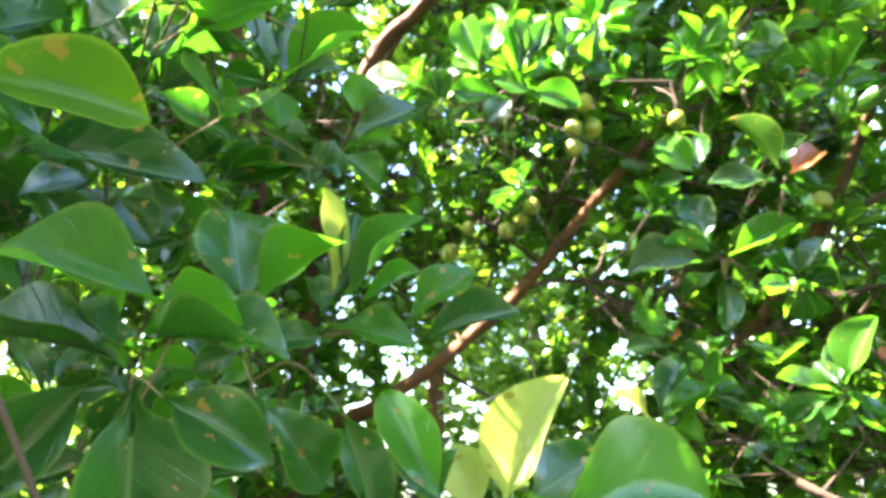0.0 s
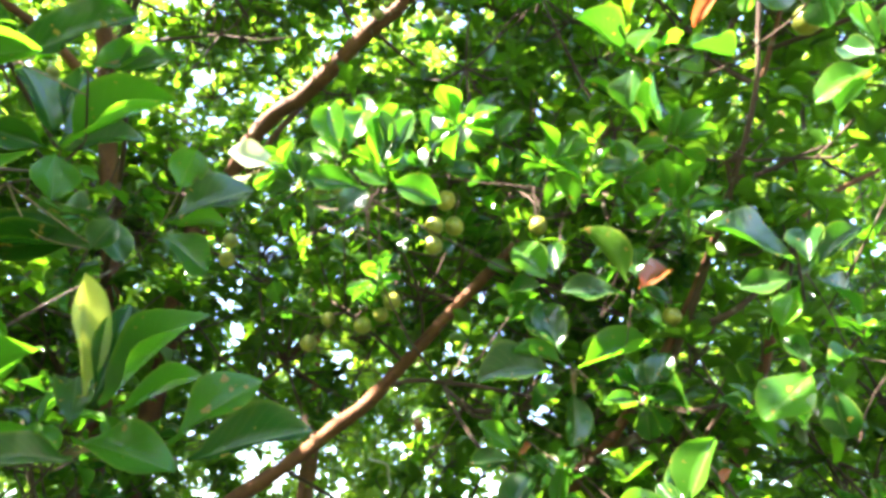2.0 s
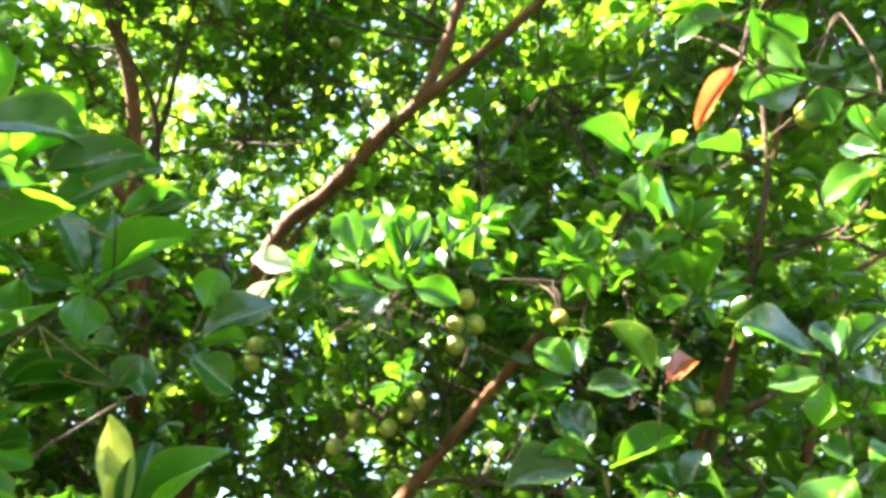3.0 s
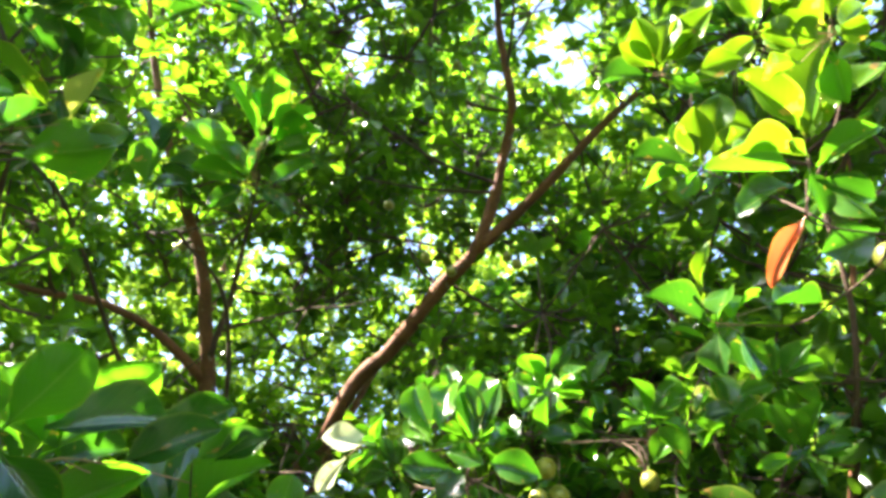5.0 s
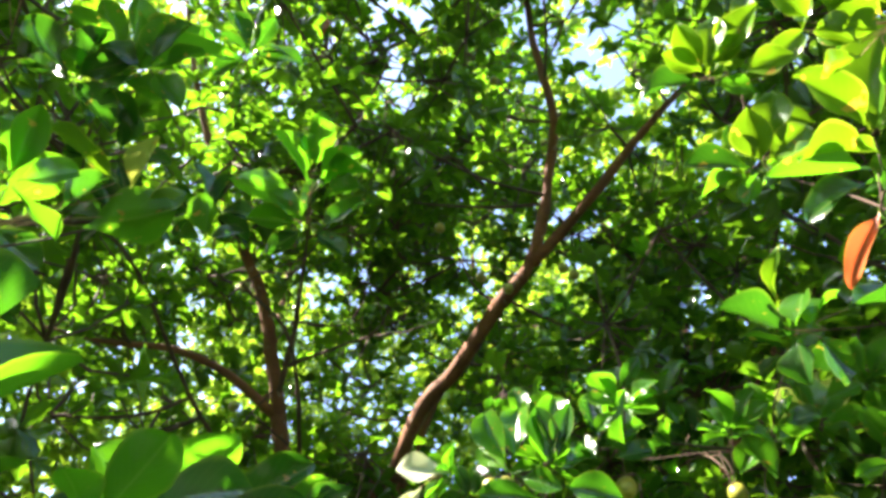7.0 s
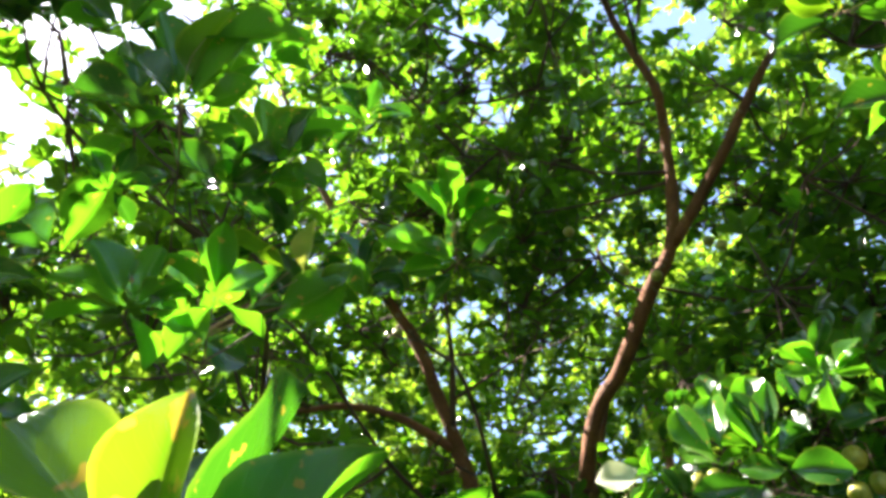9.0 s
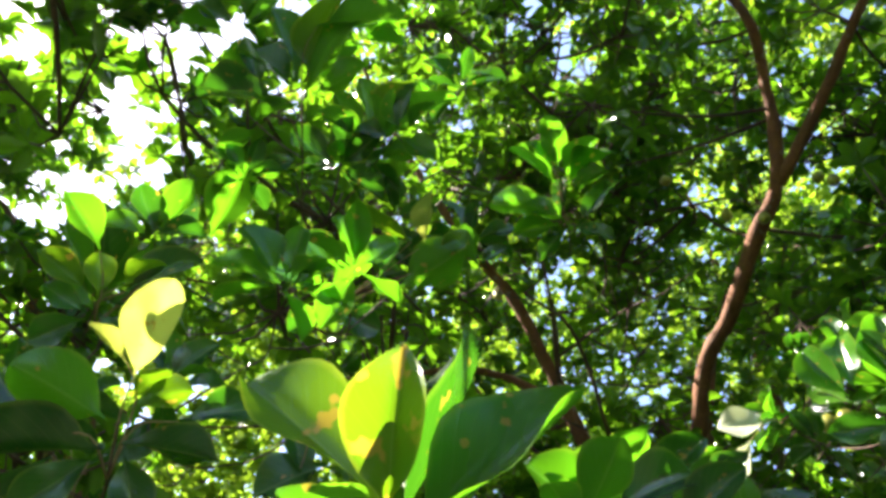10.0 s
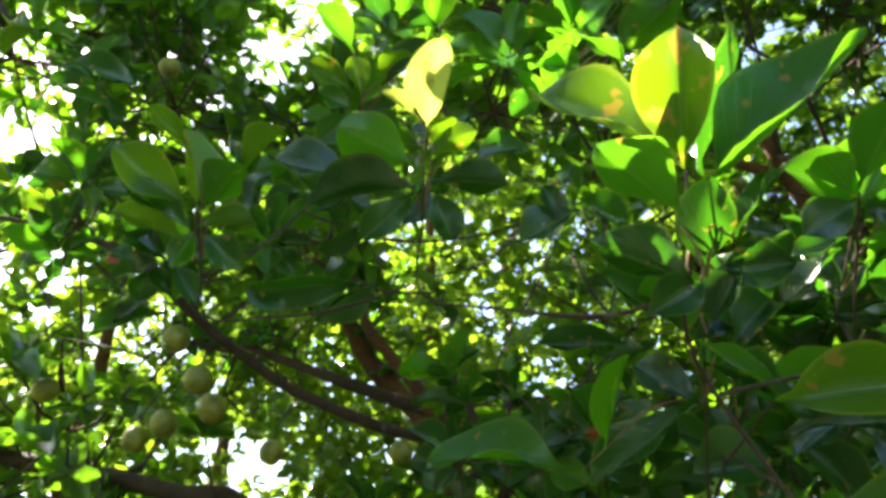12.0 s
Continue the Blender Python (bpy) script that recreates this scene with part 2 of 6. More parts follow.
limb((-0.55, 2.35, -0.1, 0.0574), (-0.52, 2.25, 1.5, 0.0400), (-0.43, 2.02, 2.68, 0.0262), (-0.34, 1.95, 2.79, 0.0242), (-0.22, 1.83, 2.94, 0.0236),
     (-0.1, 1.77, 3.01, 0.0236), (0.07, 1.62, 3.12, 0.0222), (0.17, 1.56, 3.19, 0.0198), (0.25, 1.47, 3.32, 0.0168), (0.285, 1.42, 3.43, 0.0155),
     (0.336, 1.29, 3.6, 0.0148), (0.318, 1.17, 3.87, 0.0115), (0.34, 1, 4.17, 0.00738))
limb((0.19, 1.55, 3.2, 0.0189), (0.41, 1.43, 3.335, 0.0156), (0.58, 1.33, 3.455, 0.0131), (0.75, 1.24, 3.556, 0.0082), (0.95, 1.15, 3.7, 0.00492))
limb((-0.53, 2.28, 1.45, 0.0279), (-0.4, 2.12, 1.74, 0.0238), (-0.19, 1.89, 1.833, 0.0189), (-0.013, 1.798, 1.94, 0.0172), (0.155, 1.7, 2.066, 0.0164),
     (0.286, 1.6, 2.196, 0.0139), (0.404, 1.552, 2.325, 0.0131), (0.51, 1.507, 2.447, 0.0123), (0.685, 1.518, 2.709, 0.00984), (0.9, 1.554, 2.903, 0.00656))
limb((0.2, 1.67, 2.094, 0.00656), (0.26, 1.634, 2.1, 0.00574), (0.362, 1.587, 2.083, 0.00492), (0.518, 1.547, 2.05, 0.00328))
limb((-0.42, 2.05, 2.6, 0.018), (-0.25, 2.2, 3.2, 0.0115), (0, 2.4, 3.8, 0.00656))
tree_base((0.62, 2.0, 0.0), "fruit tree with thin grey-brown stems and glossy leaves")
limb((0.62, 2, -0.1, 0.04), (0.6, 1.9, 1.2, 0.026), (0.612, 1.731, 1.814, 0.017), (0.68, 1.542, 1.975, 0.011), (0.767, 1.406, 2.139, 0.009),
     (0.832, 1.258, 2.331, 0.007), (0.877, 1.179, 2.497, 0.006), (0.939, 1.066, 2.736, 0.005), (1, 0.95, 3, 0.004))
limb((0.65, 1.6, 1.93, 0.013), (0.739, 1.5, 1.99, 0.009), (0.779, 1.398, 2.128, 0.008), (0.797, 1.173, 2.314, 0.006), (0.808, 1.023, 2.472, 0.005),
     (0.803, 0.958, 2.584, 0.005), (0.791, 0.878, 2.722, 0.004))
limb((0.79, 1.35, 2.15, 0.008), (0.849, 1.275, 2.169, 0.006), (0.93, 1.236, 2.241, 0.004))
limb((0.61, 1.85, 1.4, 0.02), (0.95, 1.6, 1.9, 0.014), (1.06, 1.35, 2.384, 0.009), (1.126, 1.304, 2.458, 0.007), (1.232, 1.267, 2.512, 0.005))
limb((0.62, 1.92, 1, 0.022), (1, 1.35, 1.45, 0.016), (1.05, 0.85, 1.9, 0.012), (0.98, 0.62, 2.2, 0.009), (0.85, 0.45, 2.42, 0.006))
limb((0.95, 1.42, 1.42, 0.012), (0.75, 1.15, 1.55, 0.009), (0.55, 1.15, 1.66, 0.006))
tree_base((-0.6, 2.45, 0.0), "fruit tree with an upright brown stem forking into bare lower limbs")
limb((-0.72, 2.55, -0.1, 0.0492), (-0.62, 2.25, 1.6, 0.0344), (-0.62, 1.98, 2.44, 0.0279), (-0.68, 1.83, 2.87, 0.0262), (-0.687, 1.72, 3.028, 0.0221),
     (-0.694, 1.57, 3.237, 0.0197), (-0.759, 1.435, 3.429, 0.0164), (-0.824, 1.283, 3.643, 0.0139), (-0.89, 1.105, 3.951, 0.0107), (-0.92, 0.93, 4.26, 0.00738))
limb((-0.7, 1.78, 2.95, 0.0164), (-0.809, 1.628, 3.025, 0.0139), (-0.927, 1.513, 3.056, 0.0115), (-1.092, 1.43, 3.05, 0.0082), (-1.26, 1.326, 3.066, 0.00492))
limb((-0.675, 1.73, 3, 0.0115), (-0.613, 1.654, 3.159, 0.00902), (-0.571, 1.567, 3.248, 0.00574), (-0.5, 1.4, 3.45, 0.00328))
limb((-0.64, 2, 2.4, 0.009), (-0.45, 1.5, 2.55, 0.006), (-0.3, 1.05, 2.6, 0.004), (-0.25, 0.75, 2.5, 0.003))
limb((-0.66, 1.9, 2.6, 0.008), (-0.7, 1.4, 2.72, 0.0055), (-0.6, 0.9, 2.75, 0.0038), (-0.45, 0.6, 2.55, 0.003))
tree_base((-1.75, 0.9, 0.0), "slender fruit tree with pale bark standing behind the fruiting bough")
limb((-1.75, 0.9, -0.1, 0.05), (-1.62, 1.1, 1.3, 0.036), (-1.323, 0.953, 1.992, 0.03), (-1.32, 0.852, 2.173, 0.026), (-1.411, 0.715, 2.353, 0.024),
     (-1.511, 0.524, 2.814, 0.021), (-1.521, 0.371, 3.028, 0.019), (-1.55, 0.247, 3.193, 0.017), (-1.62, 0.162, 3.272, 0.013), (-1.75, 0, 3.6, 0.008))
limb((-1.6, 1.05, 1.4, 0.026), (-1.389, 0.496, 1.896, 0.022), (-1.469, 0.314, 1.955, 0.021), (-1.644, 0.102, 2.006, 0.019), (-1.829, -0.124, 2.057, 0.016))
limb((-1.52, 0.45, 2.9, 0.014), (-1.35, 0.55, 3.2, 0.009), (-1.2, 0.7, 3.5, 0.005))
for tree in TREES:
    empty = new("fruit_tree")
    tagged(empty, tree["label"], "tree", "orchard trees")
    tree["thing"] = attach(empty, None, Matrix.Translation(tree["base"]))
    tree["lines"] = []
    tree["rough"] = (0.019, 0.008, 0.019, 0.012, 0.03)[TREES.index(tree)]
    for k, course in enumerate(tree["limbs"]):
        line = glide(course, 7)
        for i, q in enumerate(line[1:-1]):
            q[:3] += np.array(noise.noise_vector(Vector(q[:3]) * 7)) * min(0.006, q[3] * 0.35)
        tree["lines"].append(line)
        verts, faces = tube(line, 12 if line[0][3] > 0.02 else 9, 0.28, 3.1 * k)
        origin = Vector(line[0][:3])
        me = mesh_of("limb", [tuple(Vector(v) - origin) for v in verts], faces, BARK if line[0][3] > tree["rough"] else TWIG)
        attach(new("trunk" if k == 0 else "limb", me), empty, Matrix.Translation(origin))
    tree["wood"] = np.concatenate(tree["lines"])


def nearest_wood(tree, place, lower=0.0):
    """The best point of a tree's wood to grow a twig to place from: near, and not above it."""
    wood = tree["wood"]
    gap = np.linalg.norm(wood[:, :3] - np.asarray(place), axis=1) * np.random.RandomState(int(abs(place[0]) * 9173 + abs(place[2]) * 5179)).uniform(1.0, 1.35, len(wood)) + 1.2 * np.maximum(0, wood[:, 2] - place[2] + lower)
    return wood[int(gap.argmin())]


def twig_line(start, end, radius, seed):
    rng = random.Random(seed)
    a, b = Vector(start[:3]), Vector(end)
    d = (b - a).length
    bow = Vector((rng.uniform(-1, 1), rng.uniform(-1, 1), rng.uniform(-1.2, 0.2))) * d * 0.07
    points = [(*a, min(radius * 1.5, start[3])), (*(a.lerp(b, 0.35) + bow), radius * 1.25), (*(a.lerp(b, 0.7) + bow * 0.8), radius), (*b, radius * 0.85)]
    return points


# ---- leafy sprigs within reach ----
SPRIG_COUNT = [0]


def sprig(tree, tip, root, leaves):
    """A shoot from root to tip with its leaves: (offset from the tip in mm, azimuth, rise, length in mm, breadth, tint, twist)."""
    tree = TREES[tree]
    SPRIG_COUNT[0] += 1
    rng = random.Random(SPRIG_COUNT[0] * 7)
    wood = nearest_wood(tree, root, 0.02)
    reach = (Vector(wood[:3]) - Vector(root)).length
    thick = 0.0010 + 0.0010 * min(1.0, reach)
    points = twig_line(wood, root, thick, SPRIG_COUNT[0])
    points.append((*Vector(root).lerp(Vector(tip), 0.6), thick * 0.8))
    points.append((*tip, thick * 0.6))
    line = glide(points, 5)
    verts, faces = tube(line, 7, 0.25, SPRIG_COUNT[0])
    origin = Vector(tip)
    stem = new("sprig", mesh_of("sprig", [tuple(Vector(v) - origin) for v in verts], faces, TWIG))
    attach(stem, tree["thing"], Matrix.Translation(origin))
    tree["wood"] = np.vstack([tree["wood"], line[8:-4:2]])
    axis = ((Vector(tip) - Vector(root)).normalized() + Vector((0, 0, 0.7))).normalized()
    stalk = line[-6:, :3]
    for offset, az, el, length, breadth, tint, twist in leaves:
        az, el, length = radians(az), radians(el), length / 1000
        way = Vector((math.cos(az) * math.cos(el), math.sin(az) * math.cos(el), math.sin(el)))
        base = origin + Vector(offset) / 1000
        if Vector(offset).length > 25:
            side_line = glide([(*origin.lerp(Vector(root), 0.35), thick * 0.7), (*(origin.lerp(base, 0.55) - way * 0.01), thick * 0.55), (*base, thick * 0.4)], 4)
            v2, f2 = tube(side_line, 6)
            shoot = new("side_shoot", mesh_of("side_shoot", [tuple(Vector(v) - base) for v in v2], f2, SHOOT))
            attach(shoot, stem, Matrix.Translation(base))
        turn = facing(way, axis, twist + rng.uniform(-9, 9)).to_4x4()
        size = Matrix.Diagonal((length * breadth * 1.08, length, length, 1))
        leaf = new("leaf", rng.choice(LEAF_MESHES[tint]))
        attach(leaf, stem, Matrix.Translation(base) @ turn @ size)


sprig(0, (-0.073, 0.232, 1.921), (-0.139, 0.308, 1.853), [
    ((0, -1, 1), -48, 57, 77, 0.50, 'l', 46),
    ((-1, -6, 4), -142, 46, 105, 0.48, 'l', -20),
    ((3, 4, 1), 73, 56, 130, 0.48, 'm', -30),
    ((-1, 10, -10), 27, 29, 107, 0.48, 'g', 30),
    ((-10, 6, -20), -85, 4, 65, 0.52, 'g', 42),
    ((-17, 24, -47), -36, 51, 52, 0.55, 'm', -55),
    ((0, 31, -30), 28, 53, 47, 0.48, 'm', -10),
    ((-20, 23, -51), -104, 7, 62, 0.48, 'm', 58),
    ((-28, 33, -73), 15, 49, 42, 0.48, 'm', 32),
    ((-17, 25, -49), -131, -30, 35, 0.64, 'm', -56),
    ((-13, 27, -44), 45, 0, 38, 0.66, 'm', 69),
])
sprig(0, (-0.253, 0.182, 2.014), (-0.331, 0.232, 1.953), [
    ((11, -6, 22), -22, 54, 68, 0.48, 'y', -49),
    ((13, -14, 32), -109, 24, 34, 0.48, 'y', 27),
    ((-3, -5, 0), -99, 11, 64, 0.65, 'g', 68),
    ((-28, -31, -11), -129, 20, 85, 0.48, 'm', -34),
    ((21, 27, 5), 57, 29, 52, 0.48, 'm', 45),
    ((7, 2, 8), 34, 17, 39, 0.53, 'l', -67),
    ((-9, 1, -14), -117, -9, 80, 0.48, 'm', 29),
    ((-2, 7, -10), 48, -5, 60, 0.48, 'm', -58),
    ((-3, 11, -15), 105, -58, 41, 0.64, 'm', 55),
    ((-11, 0, -17), -143, -38, 53, 0.48, 'm', -64),
    ((7, -2, 12), 15, 36, 31, 0.48, 'l', -38),
])
sprig(0, (-0.423, 0.062, 2.013), (-0.502, 0.103, 1.961), [
    ((3, -2, 5), -49, 68, 78, 0.48, 'l', 26),
    ((-1, -7, 5), -90, 30, 79, 0.48, 'l', -59),
    ((7, 5, 6), 12, 33, 55, 0.71, 'g', -46),
    ((37, 21, 34), 19, 33, 55, 0.48, 'l', -25),
    ((21, -26, 55), -92, 28, 41, 0.48, 'l', -65),
    ((-6, -2, -7), -101, 17, 64, 0.48, 'm', -32),
    ((-3, 2, -7), 42, -1, 58, 0.48, 'l', -54),
    ((-13, -3, -16), -106, 10, 59, 0.48, 'l', -32),
    ((25, 36, 1), 10, 69, 47, 0.48, 'm', -9),
    ((-6, 2, -10), -155, -49, 36, 0.63, 'm', 76),
    ((-2, 7, -10), 68, -37, 45, 0.57, 'm', 51),
])
sprig(0, (-0.085, 0.468, 1.719), (-0.111, 0.546, 1.641), [
    ((23, -8, 30), -152, 18, 99, 0.48, 'g', -22),
    ((4, -5, 16), -15, 15, 74, 0.53, 'g', -75),
    ((-5, -3, 7), -176, 38, 50, 0.48, 'm', 6),
    ((-7, -2, 3), -161, 13, 78, 0.48, 'm', -11),
    ((2, 5, -14), 64, -79, 87, 0.81, 'm', -4),
    ((-18, 1, -6), 178, -46, 87, 0.51, 'm', -65),
    ((19, 7, -17), 3, -25, 70, 0.56, 'm', 43),
    ((9, -4, 13), -14, 2, 89, 0.48, 'm', 5),
    ((4, 4, -10), 155, -55, 36, 0.74, 'm', -73),
])
sprig(0, (-0.045, 0.536, 1.747), (-0.061, 0.612, 1.677), [
    ((-4, -7, 19), -178, 77, 80, 0.73, 'm', 0),
    ((2, -6, 19), -22, 35, 81, 0.48, 'g', -49),
    ((1, 1, -4), -7, 4, 48, 0.48, 'm', 53),
    ((4, 13, -36), 42, -40, 86, 0.48, 'm', 49),
    ((59, 19, -42), 68, -55, 82, 0.48, 'm', 48),
    ((-4, 2, -7), -179, -25, 37, 0.58, 'm', -62),
])
sprig(2, (0.509, 0.519, 2.279), (0.540, 0.601, 2.272), [
    ((-4, -16, 15), -134, 22, 88, 0.48, 'l', 9),
    ((2, -17, 16), -78, 40, 103, 0.48, 'l', 17),
    ((8, -16, 16), -52, 25, 85, 0.48, 'l', 32),
    ((-1, -15, 15), -114, 64, 59, 0.48, 'l', 22),
    ((1, -1, 1), -142, 8, 31, 0.48, 'l', 37),
    ((5, -12, 12), -54, 49, 42, 0.48, 'l', -5),
    ((7, 7, -6), -40, 12, 64, 0.48, 'g', 57),
    ((-10, 6, -7), -173, -11, 91, 0.48, 'g', 32),
    ((-8, -4, 3), -157, -10, 81, 0.48, 'l', 26),
    ((-9, 15, -15), -177, -20, 69, 0.48, 'm', -31),
    ((5, 15, -14), 4, -28, 55, 0.48, 'm', 64),
    ((-1, 6, -6), 66, -40, 46, 0.48, 'm', 34),
])
sprig(2, (0.476, 0.658, 2.449), (0.547, 0.714, 2.471), [
    ((-4, 0, -1), 179, 23, 79, 0.48, 'm', -23),
    ((1, -7, 7), -122, 53, 53, 0.48, 'm', -6),
    ((12, -1, 2), -100, 34, 74, 0.61, 'l', 61),
    ((26, -18, 20), -84, 35, 62, 0.68, 'l', 57),
    ((-11, 5, -6), -174, -13, 68, 0.48, 'g', 34),
    ((83, -25, 33), -172, 31, 46, 0.51, 'l', -42),
    ((17, -1, 3), -42, 12, 62, 0.61, 'l', 60),
    ((24, 5, -2), -12, -4, 72, 0.48, 'g', 59),
    ((4, 5, -5), 134, -48, 46, 0.59, 'g', -52),
])
sprig(2, (0.419, 0.555, 2.515), (0.486, 0.600, 2.548), [
    ((11, -3, 4), -156, 17, 54, 0.56, 'l', -72),
    ((16, 1, 1), -80, 35, 68, 0.55, 'l', 58),
    ((25, -1, 3), -40, 24, 84, 0.48, 'l', 44),
    ((11, -4, 5), -118, 24, 63, 0.53, 'l', 72),
    ((17, -7, 8), -34, 7, 49, 0.60, 'l', 64),
    ((85, 16, -6), -41, 25, 65, 0.53, 'l', 60),
    ((54, -31, 36), -43, 31, 66, 0.48, 'l', 41),
    ((6, 5, -4), 178, 6, 71, 0.48, 'm', -41),
    ((23, 8, -5), 19, -26, 47, 0.51, 'g', 31),
    ((59, 8, -1), -17, -7, 54, 0.62, 'l', 59),
])
sprig(2, (0.521, 0.412, 2.343), (0.565, 0.469, 2.361), [
    ((-64, -2, -4), -129, 25, 51, 0.57, 'l', 64),
    ((-71, 1, -8), -42, 57, 39, 0.48, 'l', 4),
    ((-3, 5, -6), -146, 9, 52, 0.67, 'l', 41),
    ((1, 1, -1), -95, 35, 46, 0.57, 'l', 39),
    ((9, 11, -10), -23, 43, 50, 0.48, 'l', 30),
    ((-26, 16, -18), -174, 28, 33, 0.48, 'l', -58),
    ((-28, 25, -27), -175, -12, 42, 0.52, 'l', 72),
    ((-1, 29, -28), -4, 24, 40, 0.48, 'l', 64),
    ((-27, 17, -20), -144, 11, 46, 0.55, 'l', 40),
    ((-9, 13, -14), -154, -2, 33, 0.79, 'l', 45),
    ((7, 5, -4), 8, -29, 27, 0.83, 'l', 74),
    ((-47, -2, -3), -66, 39, 41, 0.58, 'l', 44),
    ((2, 22, -21), 83, -52, 47, 0.60, 'g', -12),
])
sprig(3, (-0.129, 0.689, 2.578), (-0.166, 0.774, 2.561), [
    ((19, -37, 38), -68, 38, 88, 0.48, 'g', -1),
    ((4, -27, 27), -113, 35, 92, 0.48, 'g', -26),
    ((13, -42, 43), -104, 43, 55, 0.48, 'g', -22),
    ((19, -23, 25), -26, 15, 87, 0.48, 'g', -29),
    ((21, -17, 19), -15, 1, 94, 0.48, 'g', -20),
    ((19, -2, 4), -15, -5, 77, 0.48, 'g', -46),
    ((-16, 0, -2), -138, 11, 106, 0.48, 'g', 63),
    ((8, 30, -29), -5, 32, 97, 0.48, 'm', 27),
    ((-8, 8, -8), -44, 59, 60, 0.48, 'm', 3),
    ((-20, 17, -19), -150, -7, 77, 0.48, 'g', -68),
    ((-16, 24, -25), 174, -26, 65, 0.50, 'm', 75),
    ((-1, 27, -27), 30, -34, 67, 0.48, 'm', 47),
    ((-8, 17, -18), -120, 15, 74, 0.48, 'g', 70),
])
sprig(0, (-0.053, 0.388, 1.959), (-0.133, 0.490, 1.888), [
    ((1, -1, 2), -25, 38, 57, 0.59, 'g', -68),
    ((17, 8, 7), 39, 26, 68, 0.48, 'm', 46),
    ((43, 40, 2), 4, 26, 55, 0.48, 'm', 47),
    ((-3, 0, -3), -158, -30, 40, 0.69, 'm', -52),
    ((0, 5, -4), 59, -29, 47, 0.59, 'm', 71),
    ((-3, -3, 0), -87, 40, 34, 0.71, 'g', 56),
])
sprig(3, (-0.389, 0.450, 2.366), (-0.443, 0.512, 2.349), [
    ((-5, -4, -1), -106, 15, 112, 0.48, 'm', -40),
    ((22, -16, 30), -118, 55, 61, 0.68, 'm', -39),
    ((5, 2, 3), -6, 30, 103, 0.48, 'g', -60),
    ((62, 34, 23), 2, 55, 71, 0.48, 'm', 13),
    ((78, 57, 16), 12, 12, 103, 0.66, 'g', -76),
    ((115, 37, 62), -118, 11, 90, 0.48, 'l', 26),
    ((125, 51, 59), -30, 42, 75, 0.48, 'y', 34),
    ((129, 76, 42), -6, 30, 60, 0.48, 'l', 64),
    ((-6, 5, -9), -159, -31, 56, 0.67, 'm', -65),
    ((2, 13, -9), 49, -20, 67, 0.63, 'm', 64),
    ((4, -10, 12), -105, 9, 36, 0.82, 'g', 75),
])
sprig(3, (-0.327, 0.449, 2.644), (-0.393, 0.502, 2.625), [
    ((3, 0, 2), -40, 44, 86, 0.53, 'g', 70),
    ((6, 4, 2), 6, 29, 147, 0.48, 'g', -24),
    ((-5, -10, 4), -105, 16, 88, 0.48, 'g', 39),
    ((-9, 4, -10), -123, -1, 65, 0.53, 'g', 69),
    ((-1, 11, -10), 27, -2, 76, 0.50, 'g', -66),
    ((-10, 12, -17), 65, -35, 62, 0.56, 'm', 73),
])
sprig(0, (-0.389, 0.184, 2.188), (-0.448, 0.224, 2.183), [
    ((4, 0, 3), -63, 62, 43, 0.60, 'l', -2),
    ((-1, -8, 6), -98, 22, 55, 0.48, 'l', -44),
    ((-9, 2, -9), -103, 19, 44, 0.53, 'm', -55),
    ((21, 8, 11), 11, 21, 48, 0.48, 'l', -40),
    ((23, 14, 7), 35, 34, 72, 0.48, 'm', 21),
    ((22, -21, 34), -81, 32, 59, 0.51, 'g', -56),
    ((-2, 8, -8), 65, -34, 44, 0.60, 'm', 44),
    ((-13, 3, -12), -149, -23, 50, 0.60, 'm', -65),
])
sprig(0, (-0.127, 0.635, 1.966), (-0.109, 0.676, 2.007), [
    ((0, 0, 1), -159, 16, 76, 0.48, 'm', 21),
    ((0, -1, 2), -105, 65, 41, 0.65, 'g', 31),
    ((-70, 10, -45), 77, -80, 59, 0.83, 'm', -53),
    ((83, 18, -34), 165, -1, 101, 0.48, 'm', 27),
    ((-126, 29, -117), -140, 45, 90, 0.48, 'g', 5),
    ((4, 1, -2), 174, -41, 54, 0.55, 'm', -39),
    ((82, 20, -38), -30, 51, 30, 0.82, 'm', 34),
])
sprig(0, (-0.085, 0.644, 2.012), (-0.116, 0.696, 2.007), [
    ((-3, -2, 4), -132, 57, 74, 0.48, 'm', -9),
    ((-2, -2, 4), -17, 86, 77, 0.48, 'm', 31),
    ((3, -1, 4), -18, 29, 95, 0.48, 'g', 20),
    ((3, 1, -1), 10, 32, 63, 0.48, 'm', 10),
    ((-5, 0, -1), 66, -74, 45, 0.74, 'g', 14),
    ((-9, -1, 0), -162, 7, 45, 0.57, 'm', -57),
])
sprig(0, (-0.305, 0.723, 1.728), (-0.362, 0.819, 1.620), [
    ((6, 0, 1), -20, 6, 66, 0.51, 'm', 73),
    ((-5, -2, 4), -120, 36, 69, 0.48, 'm', -32),
    ((1, 2, -4), 98, -54, 44, 0.65, 'm', -61),
    ((4, -1, 4), 19, 63, 57, 0.48, 'm', 10),
    ((-6, -1, 0), 173, 2, 56, 0.51, 'g', -59),
    ((4, 1, -1), -14, -14, 45, 0.48, 'g', 25),
    ((-1, -2, 4), 167, 60, 49, 0.51, 'm', -9),
    ((-3, 1, -3), -109, -51, 46, 0.51, 'm', -25),
    ((4, 0, 2), -30, 11, 57, 0.48, 'm', -40),
])
